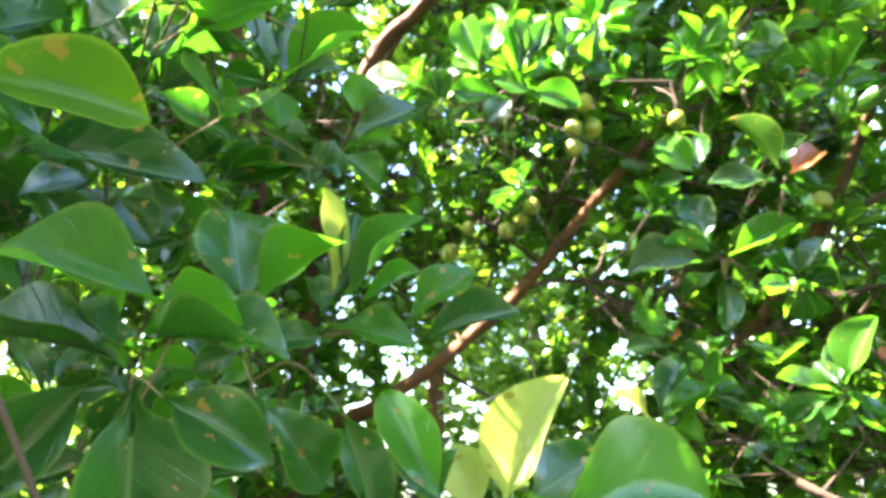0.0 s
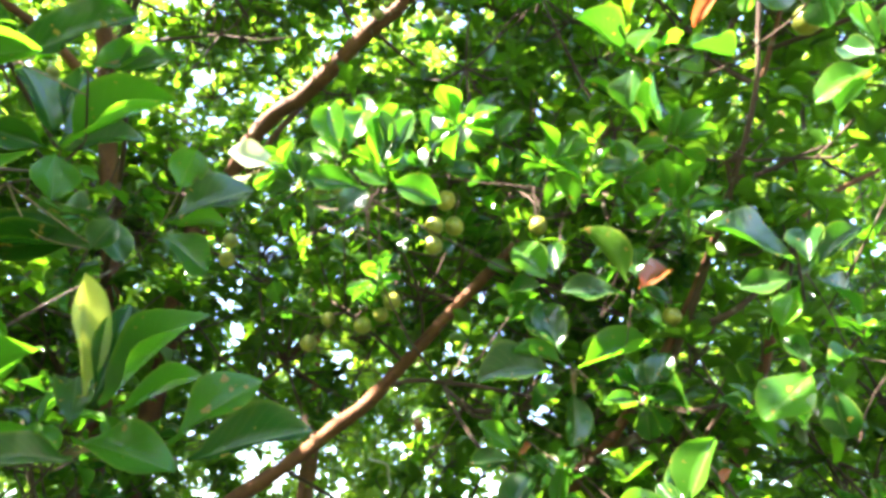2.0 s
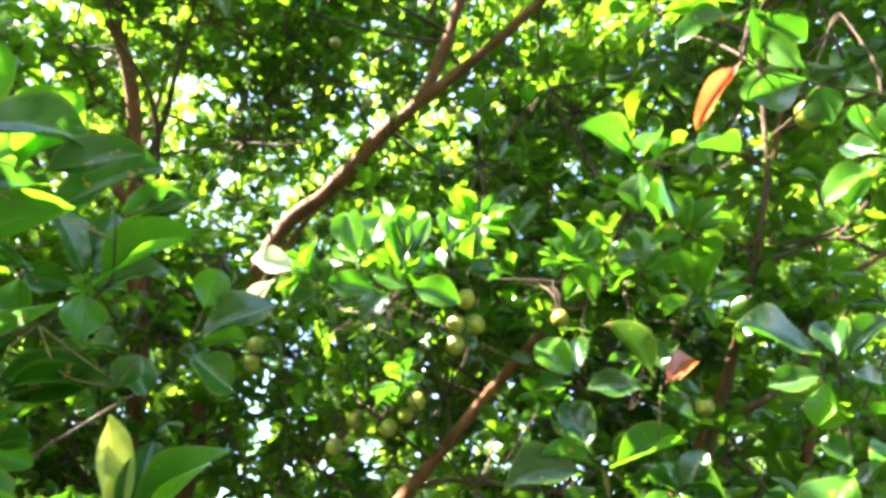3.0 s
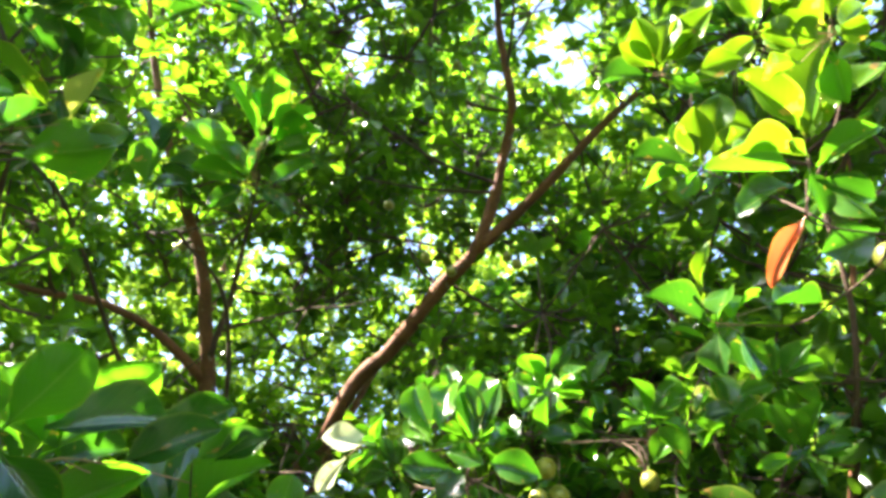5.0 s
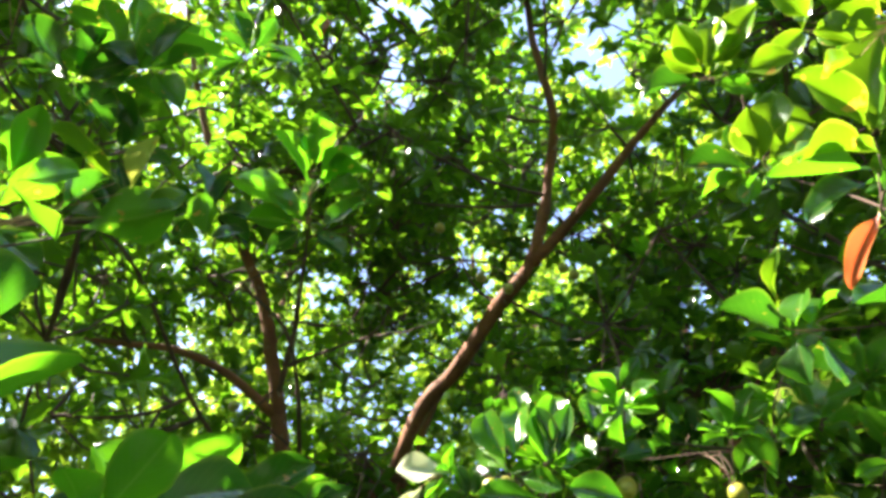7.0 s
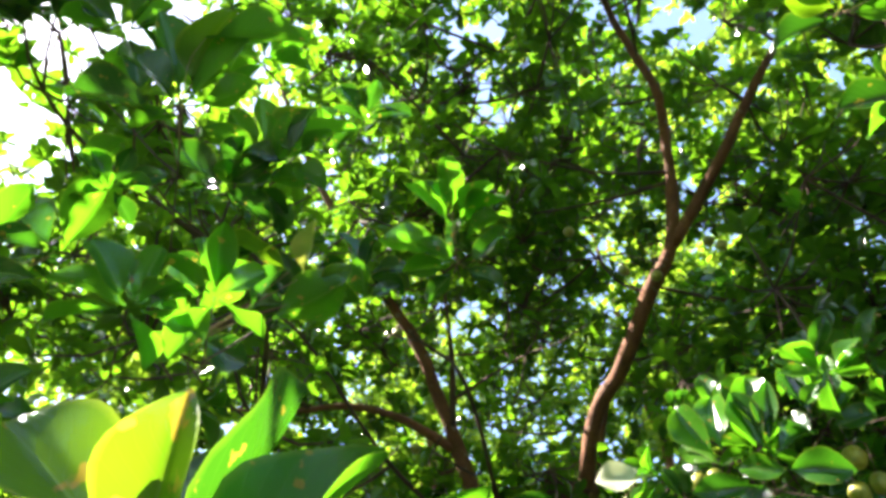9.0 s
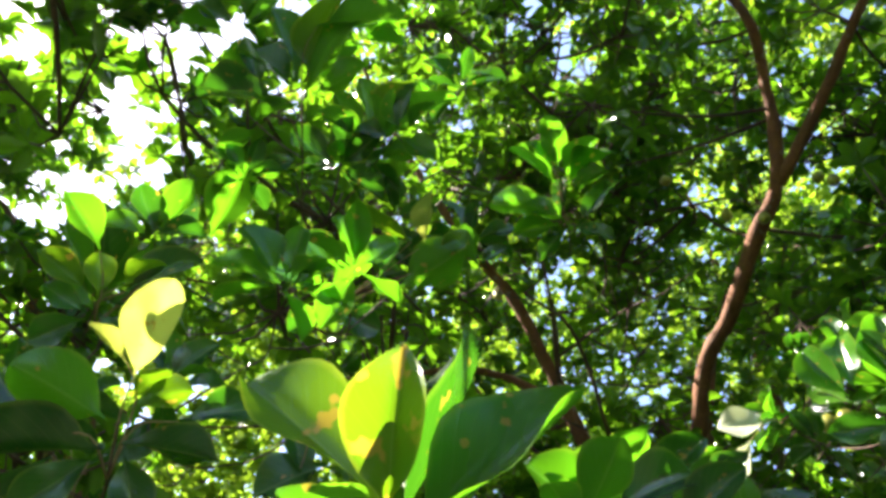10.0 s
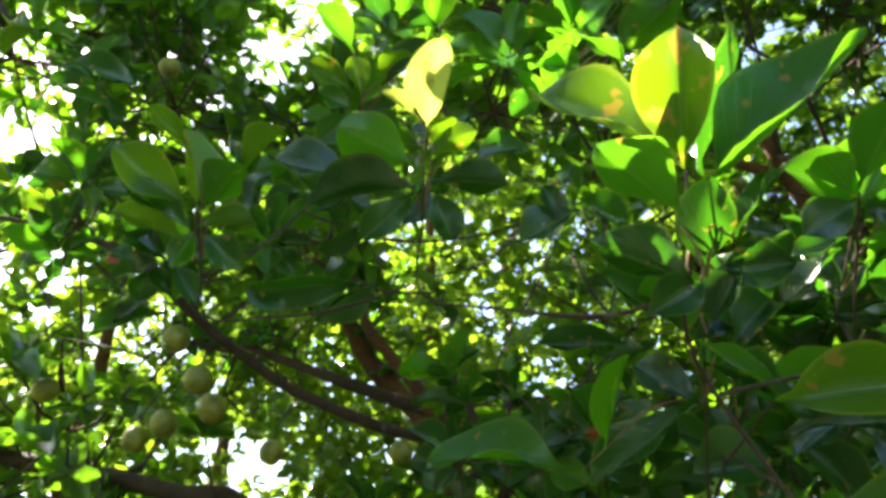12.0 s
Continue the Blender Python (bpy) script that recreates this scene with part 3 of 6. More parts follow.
sprig(0, (-0.241, 0.782, 1.696), (-0.275, 0.880, 1.585), [
    ((3, -2, 6), -33, 53, 65, 0.48, 'm', -38),
    ((-5, 0, -1), -164, -9, 48, 0.55, 'm', -54),
    ((5, 1, -1), 39, -7, 51, 0.48, 'm', 45),
    ((-3, -2, 6), -139, 59, 63, 0.48, 'm', -25),
    ((-2, 1, -3), 170, -65, 36, 0.71, 'm', -49),
    ((6, -1, 3), -20, 25, 65, 0.48, 'g', -39),
    ((-5, -1, 2), 171, 17, 57, 0.48, 'm', -39),
    ((3, 1, -3), 52, -38, 43, 0.49, 'm', 60),
    ((1, -1, 4), 100, 82, 48, 0.52, 'm', -3),
])
sprig(0, (-0.172, 0.827, 1.705), (-0.183, 0.927, 1.595), [
    ((-2, 1, -3), -170, -71, 34, 0.50, 'm', -35),
    ((5, -1, 3), 27, 38, 58, 0.48, 'm', 29),
    ((-5, -1, 2), -168, 16, 51, 0.48, 'g', -20),
    ((3, 1, -2), 5, -37, 37, 0.68, 'm', 37),
    ((1, -2, 6), -62, 70, 58, 0.55, 'm', 48),
    ((-5, 0, -2), 160, -18, 52, 0.48, 'm', -68),
    ((7, 0, 1), -8, 5, 61, 0.48, 'm', 50),
    ((-4, -2, 5), -132, 40, 62, 0.48, 'm', -40),
    ((0, 1, -4), 28, -84, 39, 0.66, 'g', 12),
])
sprig(0, (-0.312, 0.675, 1.805), (-0.351, 0.770, 1.704), [
    ((-6, 0, -2), 163, -15, 60, 0.55, 'm', 65),
    ((5, 0, 1), -18, 0, 51, 0.48, 'g', 57),
    ((-5, -2, 5), -151, 43, 63, 0.48, 'g', -22),
    ((0, 1, -3), -32, -64, 37, 0.66, 'g', -10),
    ((4, -1, 4), 33, 62, 54, 0.48, 'g', 15),
    ((-5, -1, 1), -124, -2, 59, 0.48, 'm', -59),
    ((4, 1, -1), -13, -20, 42, 0.48, 'g', 45),
    ((-1, -2, 5), 175, 68, 48, 0.48, 'm', 25),
    ((-4, 1, -3), -169, -50, 45, 0.67, 'm', -62),
])
sprig(0, (-0.192, 0.826, 1.765), (-0.198, 0.924, 1.660), [
    ((3, 1, -3), 45, -35, 42, 0.67, 'm', 65),
    ((1, -2, 5), -61, 65, 53, 0.48, 'm', -67),
    ((-5, 0, -2), -166, -27, 52, 0.48, 'g', -34),
    ((4, 0, 1), -30, 1, 52, 0.52, 'g', 67),
    ((-4, -2, 4), -172, 44, 51, 0.48, 'm', -3),
    ((0, 2, -5), 99, -70, 43, 0.73, 'm', -22),
    ((5, -1, 5), 6, 51, 70, 0.48, 'g', 29),
    ((-7, -1, 1), -142, 2, 69, 0.51, 'g', -62),
    ((4, 1, -2), -17, -21, 45, 0.48, 'm', 28),
])
sprig(0, (-0.099, 0.840, 1.683), (-0.122, 0.940, 1.571), [
    ((6, 1, 0), -7, -4, 55, 0.48, 'g', 25),
    ((-3, -2, 6), -121, 46, 66, 0.48, 'g', -44),
    ((-1, 1, -4), 131, -55, 37, 0.78, 'm', 59),
    ((4, -1, 3), -39, 24, 51, 0.48, 'g', -48),
    ((-5, -1, 1), -135, 13, 59, 0.48, 'm', -32),
    ((4, 1, -3), -6, -33, 49, 0.48, 'm', 27),
    ((1, -2, 7), -72, 56, 67, 0.48, 'm', 32),
    ((-4, 0, -2), 161, -23, 44, 0.61, 'm', -67),
    ((7, 0, 1), 14, 9, 66, 0.48, 'g', 43),
])
sprig(0, (-0.372, 0.788, 1.926), (-0.401, 0.880, 1.835), [
    ((3, 1, -2), -17, -37, 43, 0.59, 'm', 31),
    ((1, -2, 5), -51, 59, 50, 0.48, 'm', -48),
    ((-5, 0, -2), 173, -16, 44, 0.48, 'm', 44),
    ((7, 0, 0), 4, 2, 61, 0.48, 'm', 52),
    ((-4, -2, 4), -106, 34, 63, 0.48, 'm', 30),
    ((-1, 1, -3), 119, -58, 34, 0.50, 'g', 31),
    ((4, -1, 4), -22, 31, 56, 0.48, 'm', -22),
    ((-7, -1, 1), -166, 6, 64, 0.48, 'g', -54),
    ((5, 1, -3), 14, -27, 52, 0.53, 'm', 53),
])
sprig(0, (-0.388, 0.720, 1.966), (-0.429, 0.810, 1.878), [
    ((4, 1, -3), -1, -35, 49, 0.48, 'm', 33),
    ((1, -2, 7), -67, 65, 68, 0.48, 'g', -11),
    ((-5, 0, -3), -171, -36, 53, 0.52, 'm', -75),
    ((8, 0, 1), 4, 9, 71, 0.48, 'm', -49),
    ((-3, -1, 3), -114, 29, 50, 0.48, 'm', 41),
    ((0, 1, -4), -12, -69, 40, 0.54, 'm', -3),
    ((5, -1, 5), -28, 32, 67, 0.48, 'g', -10),
    ((-7, -1, 0), 172, 8, 70, 0.48, 'm', -54),
    ((4, 1, -1), -15, -22, 52, 0.51, 'm', 59),
])
sprig(0, (-0.260, 0.848, 1.933), (-0.277, 0.941, 1.841), [
    ((-4, 1, -3), -162, -45, 50, 0.64, 'm', -61),
    ((7, 0, 2), -16, 7, 65, 0.49, 'm', -72),
    ((-4, -1, 3), -151, 32, 52, 0.48, 'm', -30),
    ((1, 1, -3), 79, -50, 32, 0.71, 'm', -58),
    ((4, -2, 5), -44, 28, 72, 0.48, 'm', 1),
    ((-6, 0, 0), -149, -13, 65, 0.54, 'm', -67),
    ((5, 1, -1), 21, -9, 51, 0.56, 'g', 65),
    ((-2, -2, 5), -89, 34, 63, 0.48, 'm', 16),
    ((-2, 1, -3), 180, -62, 39, 0.64, 'm', -55),
])
sprig(0, (-0.385, 0.879, 1.812), (-0.419, 0.974, 1.711), [
    ((-7, -1, 1), -152, 9, 66, 0.51, 'm', -57),
    ((5, 1, -3), 25, -30, 52, 0.48, 'g', 30),
    ((0, -2, 5), -70, 52, 53, 0.48, 'm', -18),
    ((-3, 0, -2), -134, -41, 43, 0.48, 'm', -48),
    ((6, 0, 1), -13, 8, 57, 0.48, 'm', 54),
    ((-5, -2, 4), -134, 35, 62, 0.48, 'm', -26),
    ((1, 1, -3), 70, -65, 33, 0.51, 'm', 35),
    ((4, -2, 6), -19, 52, 67, 0.48, 'g', -61),
    ((-7, -1, 0), 168, 2, 67, 0.48, 'm', -57),
])
sprig(0, (-0.168, 0.738, 1.654), (-0.195, 0.839, 1.538), [
    ((-3, -1, 4), -116, 43, 48, 0.48, 'm', -42),
    ((-1, 1, -2), -81, -68, 30, 0.74, 'm', 1),
    ((5, -1, 4), -6, 40, 54, 0.48, 'm', 55),
    ((-6, -1, 1), -176, 10, 58, 0.51, 'm', -47),
    ((4, 1, -3), -16, -23, 54, 0.48, 'g', 27),
    ((0, -2, 5), -83, 68, 50, 0.48, 'm', -8),
    ((-4, 0, -2), -146, -33, 47, 0.51, 'm', -44),
    ((7, 0, 2), -15, 10, 71, 0.48, 'm', 37),
    ((-4, -1, 3), -108, 29, 62, 0.48, 'm', 32),
])
sprig(0, (-0.323, 0.728, 1.647), (-0.367, 0.828, 1.530), [
    ((0, 1, -4), 104, -72, 38, 0.63, 'g', -6),
    ((5, -1, 5), -29, 32, 69, 0.48, 'm', -24),
    ((-5, -1, 1), -179, 6, 48, 0.48, 'm', -22),
    ((6, 1, -3), -1, -21, 59, 0.48, 'm', 11),
    ((-1, -2, 7), -140, 74, 67, 0.53, 'm', -7),
    ((-4, 1, -3), -173, -42, 45, 0.60, 'm', -60),
    ((7, 0, 2), 2, 16, 68, 0.48, 'm', 36),
    ((-5, -2, 3), -161, 33, 57, 0.48, 'm', -24),
    ((1, 1, -4), 62, -60, 41, 0.50, 'm', 41),
])
sprig(0, (-0.659, -0.026, 2.148), (-0.783, -0.015, 2.079), [
    ((0, 2, -2), 54, -55, 33, 0.63, 'l', 29),
    ((4, 1, 5), 13, 55, 55, 0.48, 'm', 57),
    ((-3, -4, -1), -119, -15, 44, 0.48, 'l', 52),
    ((3, 5, -1), 86, 9, 55, 0.48, 'm', 41),
    ((1, -4, 5), -42, 27, 62, 0.48, 'g', 28),
    ((-2, -1, -3), -158, -69, 36, 0.66, 'm', -19),
    ((4, 3, 3), 36, 23, 55, 0.48, 'm', -45),
    ((-3, -6, 2), -118, 18, 64, 0.51, 'g', -67),
])
sprig(0, (-0.706, 0.065, 2.093), (-0.820, 0.096, 2.019), [
    ((-2, -5, 2), -122, 22, 56, 0.48, 'm', -38),
    ((0, 4, -3), 51, -43, 48, 0.48, 'm', 36),
    ((3, 0, 4), -8, 48, 47, 0.53, 'm', -13),
    ((-3, -3, -1), -136, -16, 41, 0.48, 'm', 49),
    ((4, 5, 0), 42, -5, 60, 0.48, 'm', 41),
    ((0, -4, 4), -43, 13, 66, 0.48, 'm', 24),
    ((-2, 1, -3), 134, -81, 39, 0.82, 'm', -11),
    ((4, 3, 4), 22, 25, 60, 0.51, 'm', -49),
])
sprig(0, (-0.565, 0.171, 2.094), (-0.660, 0.229, 2.022), [
    ((-2, -5, 2), -68, -6, 65, 0.48, 'g', 40),
    ((0, 3, -3), 64, -44, 40, 0.70, 'm', 48),
    ((3, -1, 5), -13, 38, 57, 0.48, 'm', 6),
    ((-3, -3, -2), -149, -6, 47, 0.48, 'm', 43),
    ((3, 4, 0), 34, -9, 50, 0.48, 'm', 64),
    ((0, -4, 4), -55, 14, 61, 0.48, 'm', 37),
    ((-2, 1, -3), -8, -76, 40, 0.72, 'g', 7),
    ((5, 3, 4), 13, 17, 68, 0.48, 'g', -47),
])
sprig(0, (-0.603, 0.248, 2.066), (-0.715, 0.285, 1.990), [
    ((5, 3, 4), 11, 20, 67, 0.50, 'm', -46),
    ((-3, -5, 1), -130, 11, 59, 0.48, 'm', -49),
    ((2, 4, -2), 59, -27, 45, 0.48, 'm', 44),
    ((2, -2, 4), -35, 36, 44, 0.48, 'm', -8),
    ((-2, -2, -2), -108, -47, 35, 0.48, 'm', -40),
    ((3, 3, 1), 22, -1, 46, 0.48, 'm', -43),
    ((-1, -5, 3), -82, 18, 58, 0.49, 'm', -76),
    ((-1, 2, -3), 82, -64, 38, 0.67, 'm', 36),
])
sprig(0, (-0.868, -0.032, 2.152), (-0.988, -0.011, 2.080), [
    ((4, 3, 2), 56, 37, 48, 0.48, 'm', 55),
    ((-2, -5, 2), -69, 4, 68, 0.48, 'g', -65),
    ((0, 3, -2), 50, -43, 38, 0.62, 'g', 36),
    ((3, 0, 5), -4, 46, 50, 0.48, 'm', 13),
    ((-4, -4, -2), -146, -3, 59, 0.48, 'm', 43),
    ((3, 4, 0), 62, 3, 47, 0.48, 'g', 68),
    ((0, -4, 4), -42, 19, 67, 0.48, 'm', 38),
    ((-2, 0, -3), 168, -57, 31, 0.69, 'm', 6),
])
sprig(0, (-0.597, 0.133, 2.185), (-0.686, 0.194, 2.118), [
    ((1, -3, 5), -59, 53, 49, 0.48, 'm', -30),
    ((-2, -1, -2), -133, -58, 35, 0.62, 'l', -61),
    ((5, 5, 2), 54, 29, 65, 0.48, 'g', -61),
    ((-2, -6, 3), -111, 24, 64, 0.49, 'm', -67),
    ((0, 3, -3), 85, -49, 33, 0.54, 'm', 48),
    ((3, 0, 4), 2, 51, 44, 0.50, 'm', -61),
    ((-3, -4, -1), -96, -32, 51, 0.51, 'm', -72),
    ((2, 3, 0), 29, -19, 46, 0.48, 'm', 50),
])
sprig(0, (-0.493, 0.231, 2.140), (-0.594, 0.277, 2.072), [
    ((-2, 0, -3), 175, -25, 39, 0.80, 'm', 23),
    ((4, 3, 3), 52, 39, 52, 0.48, 'm', 31),
    ((-2, -5, 2), -86, -3, 58, 0.48, 'm', 52),
    ((1, 4, -3), 84, -32, 47, 0.48, 'm', 65),
    ((3, -1, 5), -18, 60, 55, 0.48, 'm', 14),
    ((-3, -3, -1), -102, -38, 44, 0.49, 'm', -61),
    ((4, 6, 1), 37, -6, 67, 0.48, 'm', -43),
    ((0, -4, 3), -68, 16, 49, 0.49, 'm', 56),
])
sprig(0, (-0.860, -0.104, 2.233), (-0.964, -0.065, 2.166), [
    ((-2, -4, 2), -57, -7, 61, 0.48, 'l', 41),
    ((0, 4, -3), 92, -36, 43, 0.64, 'l', 53),
    ((2, 0, 3), -1, 15, 48, 0.48, 'm', 14),
    ((-3, -3, -1), -121, -31, 47, 0.53, 'm', 74),
    ((3, 4, 0), 83, 23, 54, 0.48, 'm', 39),
    ((0, -4, 3), -99, 43, 46, 0.48, 'm', -6),
    ((-2, 1, -4), 164, -50, 42, 0.61, 'm', 1),
    ((5, 3, 4), 24, 23, 65, 0.48, 'm', -16),
])
sprig(0, (-0.353, 0.449, 1.874), (-0.433, 0.547, 1.786), [
    ((-3, -2, -3), -135, -41, 42, 0.56, 'm', -46),
    ((4, 4, 2), 36, 16, 57, 0.48, 'm', 26),
    ((-1, -4, 2), -107, 25, 46, 0.49, 'm', -68),
    ((0, 3, -3), 97, -51, 36, 0.63, 'm', 72),
    ((3, 0, 4), 55, 61, 48, 0.48, 'm', 2),
    ((-4, -5, -1), -107, -13, 58, 0.48, 'm', -29),
    ((3, 4, 0), 10, -14, 61, 0.48, 'm', 31),
    ((1, -4, 5), -64, 27, 64, 0.52, 'm', 24),
])
sprig(0, (-0.396, 0.414, 1.846), (-0.499, 0.480, 1.754), [
    ((2, -1, 5), 8, 80, 54, 0.48, 'm', -39),
    ((-2, -2, -1), -100, -27, 40, 0.48, 'm', -31),
    ((4, 5, 1), 47, 8, 55, 0.51, 'm', 55),
    ((-1, -4, 3), -109, 40, 49, 0.48, 'g', -46),
    ((-1, 1, -3), 134, -42, 36, 0.77, 'm', -14),
    ((3, 1, 4), 7, 36, 48, 0.48, 'm', 47),
    ((-3, -5, 0), -90, -4, 66, 0.48, 'm', -25),
    ((2, 4, -1), 17, -21, 55, 0.51, 'g', 53),
])
sprig(0, (-0.329, 0.485, 1.834), (-0.431, 0.554, 1.741), [
    ((0, 3, -2), 101, -25, 39, 0.67, 'm', -58),
    ((3, -1, 5), -26, 42, 63, 0.51, 'm', -29),
    ((-3, -3, -1), -112, -18, 41, 0.58, 'm', -46),
    ((3, 4, 0), 29, -2, 50, 0.48, 'm', 51),
    ((0, -4, 3), -136, 59, 51, 0.52, 'm', -42),
    ((-2, 1, -4), 151, -47, 42, 0.56, 'm', 24),
    ((3, 2, 3), -14, 19, 54, 0.48, 'm', -23),
    ((-2, -3, 1), -84, 0, 46, 0.48, 'm', -61),
])
sprig(0, (-0.503, 0.398, 1.867), (-0.616, 0.448, 1.776), [
    ((-2, 1, -4), 144, -47, 42, 0.59, 'm', -17),
    ((5, 2, 5), 38, 44, 64, 0.48, 'm', 47),
    ((-3, -5, 0), -145, 9, 56, 0.50, 'm', -58),
    ((2, 4, -2), 58, -22, 45, 0.48, 'm', 28),
    ((2, -2, 5), -47, 45, 55, 0.55, 'm', 38),
    ((-3, -2, -3), -144, -38, 40, 0.48, 'm', -40),
    ((4, 4, 2), 58, 19, 49, 0.50, 'm', 52),
    ((-2, -6, 3), -115, 30, 63, 0.48, 'm', -40),
])
sprig(0, (-0.163, 0.539, 2.020), (-0.247, 0.615, 1.946), [
    ((3, 1, 4), 27, 55, 51, 0.51, 'm', 30),
    ((-2, -3, 0), -100, -18, 48, 0.57, 'm', -69),
    ((2, 4, -1), 45, -16, 45, 0.48, 'm', 63),
    ((0, -2, 3), -71, 14, 46, 0.48, 'm', -17),
    ((-2, 0, -3), -120, -55, 37, 0.54, 'm', -19),
    ((4, 3, 3), 27, 24, 49, 0.48, 'm', 33),
    ((-2, -5, 1), -127, 26, 51, 0.48, 'm', -41),
    ((1, 3, -2), 22, -62, 44, 0.61, 'm', 48),
])
sprig(0, (-0.225, 0.537, 1.974), (-0.298, 0.634, 1.895), [
    ((2, 0, 3), -36, 23, 47, 0.48, 'm', -29),
    ((-3, -4, -1), -101, -19, 55, 0.50, 'm', -64),
    ((3, 5, 0), 69, 3, 60, 0.48, 'm', 72),
    ((0, -4, 5), -130, 73, 66, 0.51, 'm', -26),
    ((-2, 0, -3), 172, -53, 35, 0.68, 'm', -53),
    ((3, 2, 3), 4, 21, 50, 0.49, 'm', 71),
    ((-2, -4, 1), -98, 1, 47, 0.48, 'm', 36),
    ((1, 4, -2), 62, -40, 40, 0.64, 'm', 68),
])
sprig(0, (-0.171, 0.583, 1.967), (-0.235, 0.695, 1.888), [
    ((-3, -5, 0), -140, 8, 52, 0.48, 'm', -38),
    ((2, 4, -1), 68, -14, 42, 0.48, 'm', -50),
    ((2, -3, 5), -55, 74, 58, 0.48, 'm', 26),
    ((-3, -2, -3), 179, -30, 42, 0.48, 'm', -60),
    ((3, 3, 2), -3, 5, 48, 0.48, 'm', 42),
    ((-2, -5, 2), -89, 5, 64, 0.48, 'm', 21),
    ((0, 3, -3), 95, -47, 35, 0.56, 'm', -57),
    ((3, 0, 5), 32, 58, 54, 0.48, 'm', -5),
])
sprig(0, (-0.235, 0.565, 1.853), (-0.314, 0.665, 1.763), [
    ((-3, -2, -3), -121, -35, 43, 0.69, 'm', -36),
    ((4, 4, 2), 47, 16, 54, 0.48, 'm', 13),
    ((-1, -5, 3), -83, 11, 69, 0.48, 'm', 14),
    ((-1, 2, -3), 99, -61, 33, 0.48, 'm', 54),
    ((3, 1, 4), -32, 26, 59, 0.48, 'm', -16),
    ((-4, -5, -1), -113, -9, 55, 0.55, 'm', -55),
    ((2, 4, -1), 77, -2, 47, 0.48, 'm', 40),
    ((1, -4, 5), -93, 70, 60, 0.48, 'm', -7),
])
sprig(0, (-0.600, 0.214, 2.203), (-0.688, 0.277, 2.136), [
    ((2, 4, -2), 59, -27, 46, 0.48, 'm', 62),
    ((2, -2, 4), -45, 56, 46, 0.50, 'm', -55),
    ((-4, -3, -3), -153, -28, 50, 0.51, 'm', 64),
    ((4, 5, 2), 36, 6, 62, 0.48, 'm', -38),
    ((-2, -6, 3), -94, 22, 66, 0.48, 'm', 44),
    ((0, 2, -2), 41, -65, 31, 0.76, 'm', 16),
    ((3, 1, 4), 11, 46, 49, 0.48, 'm', -54),
    ((-3, -4, -1), -130, -4, 50, 0.53, 'm', 74),
])
sprig(0, (-0.016, 0.669, 1.800), (-0.079, 0.718, 1.735), [
    ((-2, -3, 9), -22, 81, 81, 0.50, 'm', -15),
    ((7, -3, 9), -22, 52, 95, 0.38, 'g', 41),
    ((-6, -6, 16), -121, 67, 87, 0.30, 'y', -38),
    ((17, 0, 5), 23, 39, 68, 0.30, 'g', 26),
    ((54, 9, -13), -15, 44, 77, 0.50, 'g', 40),
    ((69, 14, -25), 4, 23, 92, 0.42, 'm', 37),
    ((-12, 4, -14), -17, -7, 79, 0.42, 'g', 40),
    ((-10, 8, -26), 165, -7, 75, 0.45, 'm', -43),
    ((-15, 1, -7), 123, 56, 68, 0.50, 'm', -15),
])
sprig(0, (-0.051, 0.666, 1.956), (-0.121, 0.680, 1.991), [
    ((-6, -3, 9), 26, -47, 48, 0.60, 'm', 38),
    ((-4, 3, -10), -167, -19, 85, 0.38, 'm', -11),
    ((0, -2, 6), 160, 14, 65, 0.50, 'm', -50),
])
sprig(0, (-0.080, 0.871, 2.063), (-0.127, 0.927, 2.043), [
    ((4, -1, 5), -9, 35, 108, 0.50, 'm', 33),
    ((7, 0, 3), 17, 20, 67, 0.45, 'g', 33),
    ((15, -12, 40), -43, 65, 56, 0.75, 'g', -7),
    ((-4, 2, -6), 36, -16, 78, 0.60, 'm', 38),
])
sprig(0, (-0.131, 0.504, 1.944), (-0.091, 0.514, 2.019), [
    ((3, 0, 0), 15, 22, 73, 0.35, 'm', 63),
    ((24, -5, 20), -3, 21, 79, 0.40, 'g', 23),
    ((-9, -3, 6), 172, 58, 52, 0.60, 'm', 33),
    ((3, 1, -2), 100, 77, 56, 0.50, 'm', 44),
])
sprig(0, (-0.123, 0.352, 1.833), (-0.187, 0.404, 1.822), [
    ((1, 0, 0), 40, 7, 85, 0.50, 'l', 33),
])
sprig(0, (-0.187, 0.433, 1.860), (-0.244, 0.476, 1.845), [
    ((3, 8, -22), 4, 2, 129, 0.30, 'm', 36),
    ((7, -14, 44), 61, 49, 66, 0.50, 'm', 20),
    ((7, -3, 9), 44, 13, 77, 0.30, 'g', 33),
])
sprig(0, (-0.151, 0.513, 1.853), (-0.238, 0.661, 1.865), [
    ((6, 4, -9), 25, -45, 41, 0.85, 'm', 17),
    ((34, -18, 60), 33, -19, 61, 0.45, 'm', 29),
    ((79, -8, 41), 115, 48, 96, 0.75, 'g', 0),
    ((-49, -4, 1), 55, -45, 69, 0.55, 'm', 17),
    ((2, -2, 7), 154, -5, 88, 0.50, 'm', -33),
])
sprig(0, (0.110, 0.573, 1.644), (0.117, 0.618, 1.609), [
    ((11, 1, 0), -38, 63, 93, 0.50, 'y', 26),
    ((-4, 0, -2), -140, 60, 46, 0.70, 'y', -24),
    ((25, 1, 4), 17, 27, 62, 0.65, 'm', 25),
])
